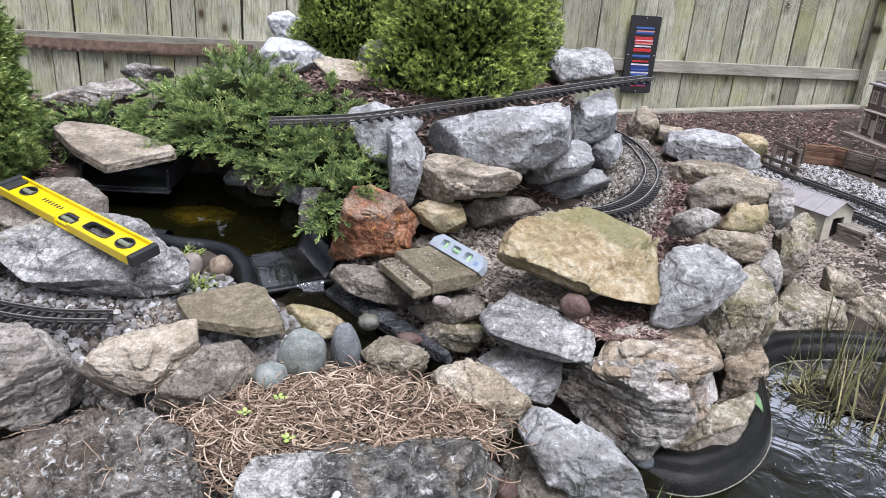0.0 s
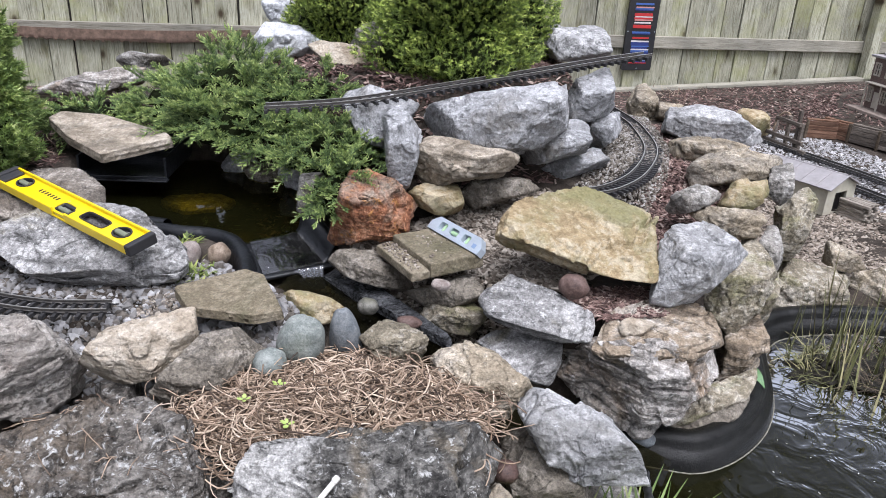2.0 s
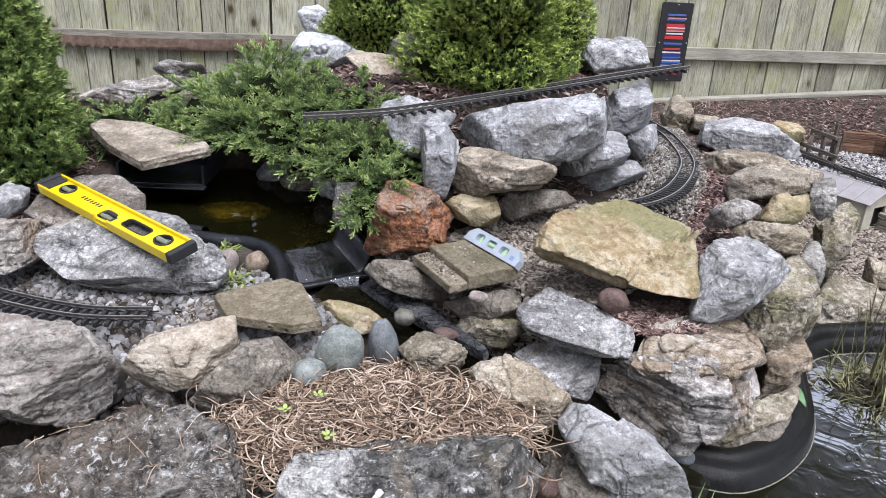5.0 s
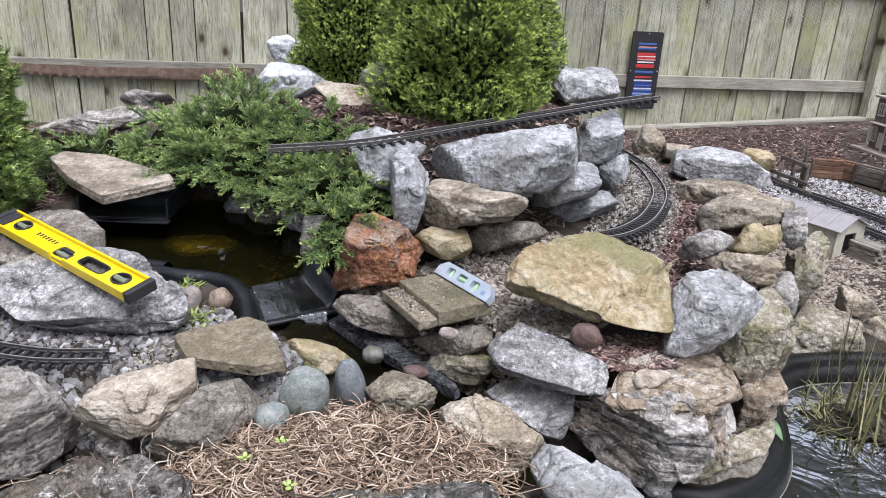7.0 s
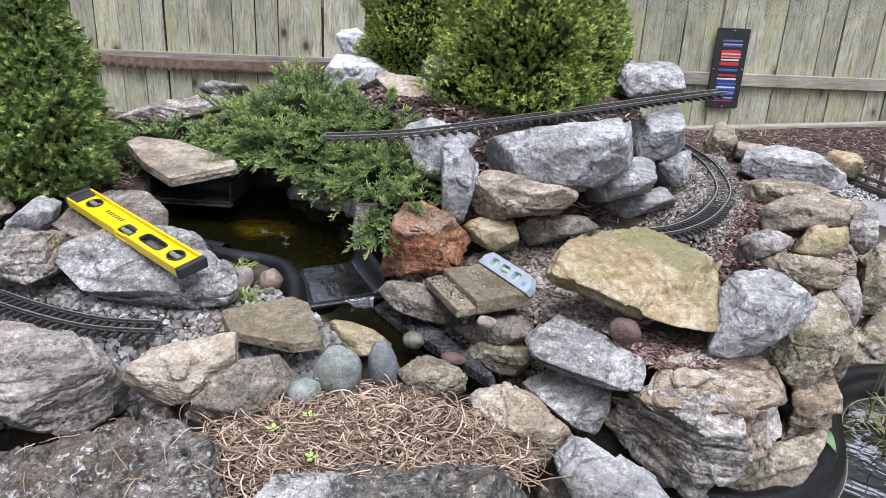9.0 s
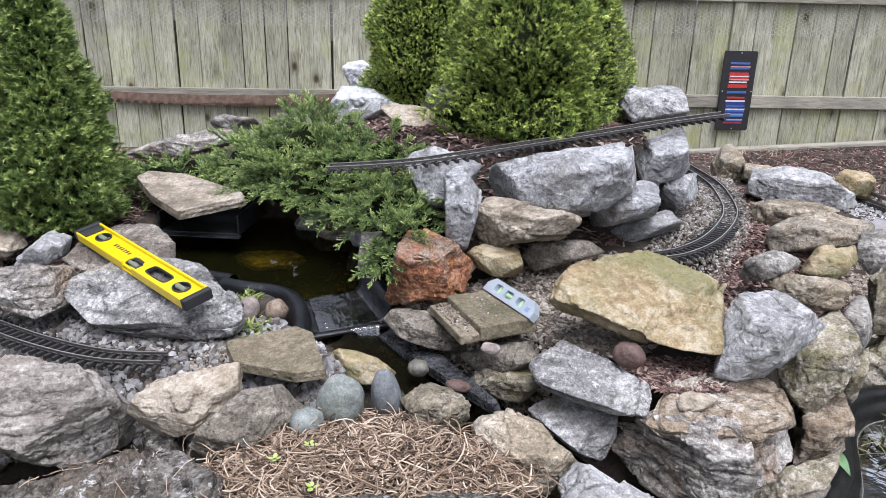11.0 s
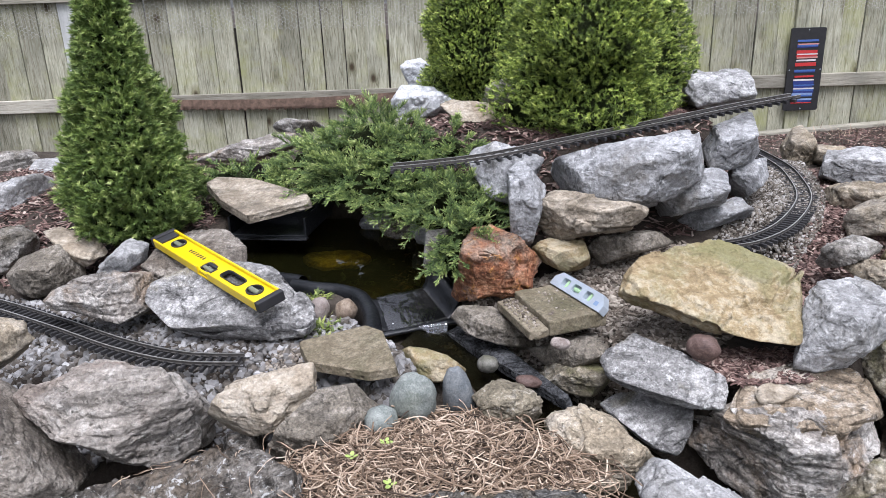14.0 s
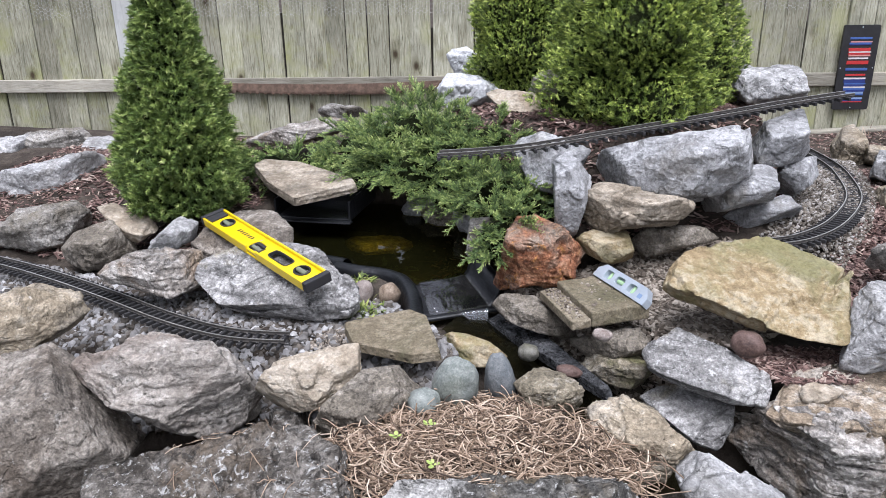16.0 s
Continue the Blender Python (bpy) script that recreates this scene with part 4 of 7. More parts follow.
stone("boulder", (-0.817, 1.105, 0.763), 62, 40, 0.09, [(-168, 0.164), (-131, 0.092), (-123, 0.092), (-95, 0.107), (-91, 0.115), (0, 0.188), (31, 0.119), (65, 0.095), (79, 0.099), (95, 0.118), (134, 0.183)], "brown_grey", 30, hi=1, up=0.8,
      label="broad grey-brown fieldstone with fine cracks")
stone("boulder", (-0.559, 1.227, 0.746), 61, 30, 0.05, [(-142, 0.087), (-77, 0.063), (-63, 0.064), (-39, 0.074), (-2, 0.109), (89, 0.06), (101, 0.054), (130, 0.08)], "cream", 31, hi=1, up=0.82,
      label="cream sandstone with angular broken edges")
stone("boulder", (-0.416, 1.208, 0.715), 58, 25, 0.07, [(-103, 0.075), (-83, 0.063), (-37, 0.07), (35, 0.12), (93, 0.069), (131, 0.054), (153, 0.084)], "brown", 32, hi=1,
      label="grey-brown pitted rock below the cream stone")
stone("stone", (-0.606, 1.208, 0.642), 58, 32, 0.06, [(-112, 0.028), (-70, 0.033), (9, 0.039), (77, 0.027), (167, 0.038)], "dark", 33,
      label="dark stone in a gap")
stone("boulder", (-1.289, 1.139, 0.826), 68, 51, 0.07, [(-98, 0.081), (-80, 0.069), (-63, 0.078), (5, 0.161), (67, 0.098), (99, 0.068), (169, 0.12)], "tan", 34,
      label="flat-topped tan boulder beside the railway")
stone("boulder", (-0.820, 1.585, 0.806), 26, 0, 0.045, [(-161, 0.221), (-123, 0.148), (-84, 0.093), (-34, 0.216), (25, 0.203), (73, 0.096), (99, 0.108), (127, 0.158)], "slate", 35, hi=2, flat=1, rugged=1.4,
      label="pale rough rock that carries a spirit level")
stone("boulder", (-1.054, 1.780, 0.834), 12, 0, 0.05, [(-159, 0.141), (-115, 0.116), (-84, 0.103), (-68, 0.114), (10, 0.166), (50, 0.11), (78, 0.112), (141, 0.155)], "brown_dark", 36, hi=1, flat=1,
      label="dark grey rock behind the spirit level")
stone("boulder", (-1.156, 1.537, 0.834), 70, 40, 0.07, [(-146, 0.121), (-108, 0.058), (-71, 0.078), (-37, 0.121), (72, 0.059), (92, 0.054), (134, 0.114)], "flaking", 37, hi=1,
      label="pale crumbly rock edging the gravel")
stone("stone", (-1.274, 1.742, 0.854), 73, 39, 0.05, [(-101, 0.053), (-74, 0.035), (-16, 0.057), (62, 0.067), (118, 0.034), (133, 0.036)], "pale", 38,
      label="triangular pale stone under the spruce")
stone("flat_stone", (-1.536, 1.841, 0.842), 20, 25, 0.018, [(-148, 0.044), (-137, 0.033), (-114, 0.053), (-52, 0.104), (18, 0.097), (59, 0.044), (102, 0.095)], "cream", 39, flat=1,
      label="flat buff stone lying on another")
stone("boulder", (-1.568, 1.756, 0.789), 73, 44, 0.09, [(-168, 0.099), (-112, 0.075), (-78, 0.07), (-9, 0.1), (46, 0.08), (100, 0.077), (135, 0.078)], "brown", 40,
      label="rounded brownish rock at the bed edge")
stone("boulder", (-1.917, 1.862, 0.784), 74, 47, 0.1, [(-160, 0.145), (-102, 0.074), (-85, 0.074), (-25, 0.139), (43, 0.126), (87, 0.073), (96, 0.071), (121, 0.097)], "grey", 41,
      label="grey rounded rock at the bed edge")
stone("boulder", (-2.285, 2.277, 0.827), 78, 46, 0.13, [(-106, 0.101), (-98, 0.086), (-73, 0.098), (-26, 0.18), (46, 0.186), (94, 0.075), (136, 0.147)], "pale", 42,
      label="large pale rock at the back of the bed")
stone("boulder", (-2.859, 2.613, 0.844), 80, 49, 0.1, [(-92, 0.068), (-70, 0.068), (6, 0.115), (93, 0.066), (101, 0.065), (158, 0.096)], "pale", 43,
      label="pale rock in the back row")
stone("boulder", (-2.693, 2.753, 0.868), 80, 46, 0.1, [(-140, 0.123), (-90, 0.066), (-73, 0.068), (-2, 0.139), (77, 0.075), (96, 0.063), (159, 0.116)], "grey", 44,
      label="grey rock in the back row")
stone("boulder", (-2.448, 2.761, 0.836), 79, 43, 0.1, [(-92, 0.049), (8, 0.081), (88, 0.055), (156, 0.074)], "pale", 45,
      label="pale rock half hidden by the spruce")
stone("flat_stone", (-1.430, 2.857, 0.952), 79, 29, 0.1, [(-99, 0.06), (-85, 0.043), (-68, 0.062), (13, 0.177), (89, 0.05), (100, 0.043), (111, 0.054)], "flaking", 46,
      label="flat dark-veined rock behind the juniper")
stone("stone", (-1.436, 3.346, 0.969), 81, 25, 0.08, [(-125, 0.063), (-88, 0.035), (-67, 0.062), (77, 0.035), (84, 0.032), (120, 0.076)], "grey", 47,
      label="weathered grey rock by the fence")
stone("boulder", (-0.705, 3.066, 1.244), 84, 12, 0.09, [(-156, 0.069), (-104, 0.049), (-63, 0.082), (48, 0.049), (69, 0.053), (119, 0.08)], "white", 48,
      label="white-grey limestone on top of the mound")
stone("boulder", (-0.625, 2.741, 1.176), 82, 12, 0.09, [(-167, 0.099), (-101, 0.064), (-80, 0.057), (-16, 0.11), (65, 0.064), (81, 0.058), (147, 0.09)], "white", 49,
      label="white limestone amid the juniper")
stone("flat_stone", (-0.391, 2.577, 1.162), 35, 8, 0.018, [(-140, 0.062), (-95, 0.05), (-39, 0.111), (46, 0.061), (74, 0.04), (120, 0.095)], "cream", 50, flat=1,
      label="flat buff sandstone under the shrubs")
stone("stone", (-0.295, 2.631, 1.219), 83, 6, 0.08, [(-130, 0.056), (-93, 0.045), (-32, 0.054), (26, 0.054), (103, 0.046), (143, 0.048)], "grey", 51,
      label="knobbly pitted grey limestone")
stone("boulder", (0.461, 2.844, 1.213), 83, -10, 0.11, [(-136, 0.097), (-95, 0.061), (-73, 0.06), (16, 0.107), (82, 0.059), (105, 0.064), (158, 0.103)], "pale", 52,
      label="pale limestone beside the rail bridge")
stone("stone", (0.400, 3.002, 1.223), 84, -8, 0.07, [(-129, 0.05), (-78, 0.037), (8, 0.054), (76, 0.039), (150, 0.047)], "pale", 53,
      label="small whitish stone behind the shrub")
stone("boulder", (0.177, 2.204, 1.054), 77, -6, 0.14, [(-118, 0.153), (-109, 0.124), (-79, 0.091), (-48, 0.126), (4, 0.183), (22, 0.188), (100, 0.092), (108, 0.078), (145, 0.188)], "blocky", 54, hi=1, up=0.8,
      label="big pale grey limestone block under the rail bridge")
stone("boulder", (0.483, 2.492, 1.087), 80, -12, 0.1, [(-157, 0.086), (-90, 0.075), (-30, 0.064), (16, 0.08), (100, 0.073), (137, 0.062)], "blocky", 55,
      label="pale grey rock stacked at the end of the bridge")
stone("boulder", (0.358, 2.260, 0.973), 76, -10, 0.09, [(-178, 0.096), (-71, 0.053), (-66, 0.052), (1, 0.097), (66, 0.085), (114, 0.061), (135, 0.061)], "blocky", 56,
      label="pale grey rock in the stacked wall")
stone("boulder", (0.545, 2.544, 0.959), 77, -13, 0.09, [(-101, 0.059), (-47, 0.049), (15, 0.049), (120, 0.049), (175, 0.049)], "blocky", 57,
      label="grey stone in the stacked wall")
stone("stone", (0.431, 2.354, 0.875), 74, -11, 0.08, [(-121, 0.089), (-70, 0.037), (-54, 0.038), (47, 0.102), (111, 0.033), (124, 0.039)], "blocky", 58,
      label="flattish grey stone at the wall foot")
stone("boulder", (0.063, 2.003, 0.968), 74, -3, 0.1, [(-137, 0.115), (-82, 0.061), (-75, 0.058), (-41, 0.112), (40, 0.13), (83, 0.056), (114, 0.088), (171, 0.122)], "ledge", 59, hi=1,
      label="grey-tan oblong rock supporting the block above")
stone("boulder", (-0.108, 1.980, 1.009), 74, 2, 0.07, [(-173, 0.041), (-139, 0.077), (-72, 0.106), (-14, 0.05), (6, 0.049), (47, 0.079), (127, 0.093)], "blocky", 60, hi=1, up=0.9,
      label="upright grey stone beside the juniper")
stone("boulder", (-0.207, 2.140, 1.045), 60, 5, 0.05, [(-152, 0.067), (-124, 0.063), (-29, 0.09), (71, 0.087), (88, 0.099)], "blocky", 61, flat=1, rugged=1.3,
      label="grey sloping rock under the end of the bridge")
stone("stone", (0.003, 1.964, 0.865), 71, -1, 0.06, [(-146, 0.064), (-100, 0.041), (-54, 0.052), (21, 0.067), (90, 0.038), (133, 0.059)], "yellow", 62,
      label="small buff stone in the rubble")
stone("flat_stone", (0.181, 2.067, 0.864), 72, -6, 0.05, [(-128, 0.086), (-71, 0.031), (-68, 0.033), (70, 0.068), (96, 0.033), (135, 0.067)], "brown", 63,
      label="flat brown-grey stone sunk in the ground")
stone("boulder", (-0.173, 1.866, 0.854), 70, 4, 0.09, [(-132, 0.127), (-80, 0.087), (-75, 0.084), (-32, 0.114), (33, 0.102), (62, 0.094), (97, 0.11), (158, 0.094), (173, 0.094)], "rust", 64, hi=2, rugged=1.7,
      label="rust-red and orange ironstone rock")
stone("stone", (-0.370, 1.994, 0.839), 71, 9, 0.06, [(-135, 0.055), (-17, 0.037), (12, 0.038), (99, 0.068), (177, 0.034)], "grey", 65,
      label="grey stone at the pond rim")
stone("flat_stone", (-0.155, 1.751, 0.724), 65, 4, 0.06, [(-137, 0.065), (-107, 0.037), (-91, 0.048), (43, 0.059), (56, 0.042), (93, 0.054), (150, 0.104)], "brown", 66,
      label="dark grey flat rock under the paver")
stone("stone", (0.062, 1.674, 0.705), 63, -3, 0.06, [(-130, 0.069), (-87, 0.034), (-59, 0.04), (33, 0.074), (109, 0.029)], "brown", 67,
      label="brown wet stone beneath the paver")
stone("stone", (0.069, 1.646, 0.656), 62, -4, 0.06, [(-109, 0.042), (-92, 0.038), (-37, 0.062), (37, 0.07), (90, 0.035), (148, 0.068)], "mossy", 68,
      label="moss-green stone above the stream")
stone("stone", (-0.048, 1.357, 0.729), 59, 0, 0.055, [(-139, 0.049), (-96, 0.041), (-41, 0.05), (21, 0.066), (80, 0.036), (142, 0.058)], "mossy", 69,
      label="damp olive-brown stone by the stream")
stone("flat_stone", (-0.267, 1.500, 0.730), 62, 9, 0.04, [(-141, 0.046), (-95, 0.034), (-60, 0.054), (62, 0.035), (78, 0.03), (94, 0.041)], "yellow", 70,
      label="mossy yellow stone at the stream edge")
stone("boulder", (1.308, 2.381, 0.458), 69, -27, 0.12, [(-178, 0.115), (-72, 0.095), (-61, 0.091), (0, 0.134), (48, 0.118), (96, 0.11), (147, 0.111)], "mossy", 71,
      label="green-stained flat boulder on the pond rim")
stone("flat_stone", (1.431, 2.460, 0.571), 72, -29, 0.04, [(-137, 0.053), (-101, 0.038), (-60, 0.058), (46, 0.056), (78, 0.033), (133, 0.076)], "tan", 72,
      label="tan flat stone at the edge of the yard")
stone("flat_stone", (1.655, 2.421, 0.478), 70, -33, 0.05, [(-111, 0.101), (-90, 0.07), (-72, 0.076), (14, 0.137), (78, 0.082), (118, 0.082), (149, 0.129)], "tan", 73,
      label="wide tan flagstone overhanging the pond")
stone("flat_stone", (1.590, 2.224, 0.430), 68, -34, 0.03, [(-89, 0.031), (-77, 0.026), (14, 0.106), (102, 0.024), (130, 0.067)], "yellow", 74,
      label="thin buff flagstone by the pond liner")
stone("flagstone", (-0.431, 1.437, 0.782), 8, -6, 0.011, [(-177, 0.13), (-136, 0.106), (-91, 0.082), (-60, 0.113), (36, 0.081), (73, 0.085), (128, 0.076)], "paver", 75, hi=1, sharp=1,
      label="thin brown sandstone flag lying over the gravel")
stone("flat_stone", (-1.071, 2.191, 0.926), 14, 0, 0.014, [(-134, 0.103), (-123, 0.093), (-54, 0.138), (39, 0.155), (68, 0.084), (88, 0.112), (158, 0.23)], "ledge", 76, hi=1, sharp=1,
      label="flat tan stone forming the waterfall lip over the pond")
stone("stone", (0.411, 1.221, 0.462), 52, -16, 0.06, [(-163, 0.082), (-84, 0.044), (-62, 0.048), (18, 0.093), (95, 0.039), (95, 0.039)], "grey", 77,
      label="grey stone beneath the long pale rock")
stone("stone", (0.589, 1.179, 0.430), 51, -24, 0.04, [(-168, 0.035), (-73, 0.035), (-2, 0.042), (45, 0.037), (79, 0.038), (137, 0.045)], "tan", 78,
      label="pale wet stone at the pond edge")
stone("stone", (0.713, 1.581, 0.433), 59, -22, 0.05, [(-112, 0.113), (-69, 0.041), (-52, 0.041), (-29, 0.067), (36, 0.144), (123, 0.038), (127, 0.044)], "brown", 79,
      label="wet brown stone resting on the pond rim")

stone("stone", (-0.755, 2.52, 0.760), 72, 10, 0.04, [(-150, 0.06), (-90, 0.03), (-30, 0.06), (30, 0.055), (90, 0.035), (150, 0.05)], "blocky", 101,
      label="grey stone at the back rim of the upper pond")
stone("flat_stone", (-0.64, 2.43, 0.758), 70, -6, 0.05, [(-150, 0.08), (-90, 0.03), (-30, 0.08), (30, 0.08), (90, 0.03), (150, 0.075)], "brown", 102,
      label="flat dark grey stone under the juniper at the pond rim")
stone("stone", (-0.505, 2.34, 0.785), 70, -12, 0.05, [(-150, 0.05), (-90, 0.045), (-30, 0.05), (30, 0.05), (90, 0.05), (150, 0.045)], "blocky", 103,
      label="blue-grey stone on the pond rim beneath juniper sprays")


# ---------------------------------------------------------------- loose cover
def turns(n, rng):
    q = rng.normal(size=(n, 4))
    q /= np.linalg.norm(q, axis=1)[:, None]
    w, x, y, z = q.T
    return np.stack([1 - 2 * (y * y + z * z), 2 * (x * y - z * w), 2 * (x * z + y * w), 2 * (x * y + z * w), 1 - 2 * (x * x + z * z), 2 * (y * z - x * w),
                     2 * (x * z - y * w), 2 * (y * z + x * w), 1 - 2 * (x * x + y * y)], 1).reshape(n, 3, 3)


def pieces(name, places, sizes, material, label, category, seed, flat=False):
    """Many loose bits as one mesh: crushed stone, or flat chips."""
    rng = np.random.RandomState(seed)
    n = len(places)
    if flat:
        base = np.array([[x, y, z] for z in (-0.5, 0.5) for x, y in ((-1, -0.5), (1, -0.4), (0.9, 0.5), (-0.8, 0.45))], float)
        f = np.array([[0, 3, 2, 1], [4, 5, 6, 7], [0, 1, 5, 4], [1, 2, 6, 5], [2, 3, 7, 6], [3, 0, 4, 7]])
    else:
        base, f = SPHERE_LOW
    v = base[None] * (1 + rng.uniform(-0.33, 0.33, (n, len(base), 1))) + rng.uniform(-0.12, 0.12, (n, len(base), 3))
    v = v * np.asarray(sizes)[:, None]
    if flat:
        a, lean = rng.uniform(0, 6.28, n), rng.uniform(-0.5, 0.5, (n, 2))
        v[:, :, 2] += lean[:, :1] * v[:, :, 0] + lean[:, 1:] * v[:, :, 1]
        x = v[:, :, 0] * np.cos(a)[:, None] - v[:, :, 1] * np.sin(a)[:, None]
        y = v[:, :, 0] * np.sin(a)[:, None] + v[:, :, 1] * np.cos(a)[:, None]
        v[:, :, 0], v[:, :, 1] = x, y
    else:
        v = np.einsum("nij,nkj->nki", turns(n, rng), v)
    v = v + np.asarray(places)[:, None]
    faces = (f[None] + (np.arange(n) * len(base))[:, None, None]).reshape(-1, f.shape[1])
    ob = mesh_object(name, v.reshape(-1, 3), faces, material, smooth=False)
    return tagged(ob, label, category, kind="stuff")


SPHERE_LOW = sphere_arrays(1)


def strewn(n, outline, seed, lift=0.0):
    """n random places on the ground within an outline in plan."""
    rng = np.random.RandomState(seed)
    lo, hi = np.min(outline, 0), np.max(outline, 0)
    p = rng.uniform(lo, hi, (n * 4, 2))
    p = p[inside(p[:, 0], p[:, 1], list(outline))][:n]
    return np.column_stack([p, ground_height(p[:, 0], p[:, 1]) + lift])


def sized(n, lo, hi, seed, flatness=1.0):
    rng = np.random.RandomState(seed)
    s = lo + (hi - lo) * rng.uniform(0, 1, (n, 1)) ** 2.2
    return s * rng.uniform(0.65, 1.15, (n, 3)) * np.array([1, 1, flatness])


def chips(n, seed, long=0.016):
    rng = np.random.RandomState(seed)
    return np.column_stack([rng.uniform(0.3, 1, n) * long, rng.uniform(0.15, 0.4, n) * long, rng.uniform(0.06, 0.16, n) * long])


TAN_GRAVEL = island_material("tan_gravel", [(0.0, (0.07, 0.06, 0.048)), (0.3, (0.17, 0.145, 0.115)), (0.65, (0.27, 0.245, 0.21)), (1.0, (0.52, 0.5, 0.47))])
GRAVEL_LEFT = [(-2.3, 1.42), (-1.5, 1.30), (-1.0, 1.18), (-0.62, 1.22), (-0.29, 1.33), (-0.29, 1.47), (-0.5, 1.72), (-0.75, 1.66), (-1.1, 1.62), (-1.6, 1.7), (-2.3, 1.78)]
p = strewn(13500, GRAVEL_LEFT, 21, 0.004)
pieces("gravel", p, sized(len(p), 0.0035, 0.0150, 22), GRAVEL, "grey crushed gravel ballast around the model railway", "gravel", 23)
p = strewn(420, [(-0.62, 1.2), (-0.28, 1.30), (-0.27, 1.46), (-0.4, 1.5), (-0.62, 1.35)], 24, 0.008)
pieces("gravel", p, sized(len(p), 0.007, 0.022, 25), GRAVEL, "larger broken grey stones at the gravel edge", "gravel", 26)
CURVE_BED = [(0.42, 1.98), (0.60, 2.02), (0.75, 2.35), (0.83, 2.7), (0.86, 3.4), (0.56, 3.4), (0.56, 2.7), (0.5, 2.4), (0.38, 2.15)]
p = strewn(9000, CURVE_BED, 31, 0.010)
pieces("gravel", p, sized(len(p), 0.0025, 0.0072, 32), TAN_GRAVEL, "fine pale gravel under the curved track", "gravel", 33)
RUBBLE = [(-0.3, 1.8), (-0.1, 1.72), (0.12, 1.66), (0.26, 1.60), (0.36, 1.66), (0.5, 1.85), (0.5, 2.05), (0.42, 2.2), (0.2, 2.2), (-0.12, 1.95)]
p = strewn(9500, RUBBLE, 41, 0.008)
pieces("rubble", p, sized(len(p), 0.003, 0.013, 42), SOILSTONE, "brown stony rubble on bare soil", "rubble", 43)
p = strewn(2600, RUBBLE, 44, 0.012)
pieces("rubble", p, chips(len(p), 45, 0.024), SOILSTONE, "pale slivers of stone and dead leaf on the rubble", "rubble", 46, flat=True)
MULCH_RIGHT = [(0.52, 1.78), (0.8, 1.82), (1.05, 2.15), (1.15, 2.6), (1.1, 3.2), (0.84, 3.1), (0.76, 2.5), (0.60, 2.1)]
MULCH_TOP = [(-0.6, 2.25), (0.05, 2.1), (0.4, 2.3), (0.6, 2.75), (0.45, 3.2), (-0.5, 3.2), (-0.8, 2.8)]
MULCH_LEFT = [(-2.5, 1.85), (-1.25, 1.75), (-1.2, 2.1), (-1.4, 2.6), (-1.6, 3.1), (-2.6, 3.1)]
for k, (area, count) in enumerate(((MULCH_RIGHT, 8500), (MULCH_TOP, 7000), (MULCH_LEFT, 8000))):
    p = strewn(count, area, 51 + k, 0.004)
    pieces("bark_mulch", p, chips(len(p), 55 + k, 0.021), MULCH, "reddish brown shredded bark mulch on the bed", "mulch", 58 + k, flat=True)


p = strewn(1300, [(0.30, 1.60), (0.44, 1.53), (0.62, 1.58), (0.68, 1.66), (0.6, 1.74), (0.42, 1.70)], 64, 0.006)
p[:, 2] = np.maximum(p[:, 2], 0.735)
pieces("bark_mulch", p, chips(len(p), 65, 0.016), MULCH, "dead leaves and bark caught between the boulders", "mulch", 66, flat=True)


p = strewn(900, [(-0.70, 1.33), (-0.60, 1.33), (-0.53, 1.40), (-0.55, 1.53), (-0.64, 1.50)], 67, 0.008)
pieces("grit", p, sized(len(p), 0.0015, 0.006, 68), SOILSTONE, "brown grit and soil at the end of the track", "grit", 69)


def thatch():
    """A mat of curled dried stems."""
    rng = np.random.RandomState(8)
    n, k = 3000, 13
    a, r = rng.uniform(0, 6.28, n), np.sqrt(rng.uniform(0, 1, n))
    cx, cy = -0.14 + 0.265 * r * np.cos(a) - 0.05 * r * np.sin(a), 1.125 + 0.145 * r * np.sin(a) + 0.05 * r * np.cos(a)
    bend = rng.uniform(0.018, 0.085, n) * rng.choice([-1, 1], n)
    long = rng.uniform(0.06, 0.19, n)
    head, s = rng.uniform(0, 6.28, n), np.linspace(-0.5, 0.5, k)
    turn = head[:, None] + long[:, None] * s[None] / bend[:, None]
    step = (long / (k - 1))[:, None]
    x = cx[:, None] + np.cumsum(np.cos(turn) * step, 1)
    y = cy[:, None] + np.cumsum(np.sin(turn) * step, 1)
    hump = 0.705 + 0.035 * np.exp(-((cx + 0.12) / 0.2) ** 2 - ((cy - 1.13) / 0.11) ** 2) - 0.01 * ease(1.15, 1.3, cy)
    z = (hump + rng.uniform(-0.02, 0.012, n))[:, None] + rng.uniform(-0.014, 0.022, (n, 1)) * (4 * s**2)[None] + 0.006 * np.sin(rng.uniform(0, 6.28, (n, 1)) + 9 * s[None])
    v, f = tube_arrays(np.stack([x, y, z], -1), rng.uniform(0.0007, 0.0017, n), 5)
    tagged(mesh_object("dried_stems", v, f, STRAW), "tangled mat of pale dried stems", "dried plants", kind="stuff")


thatch()


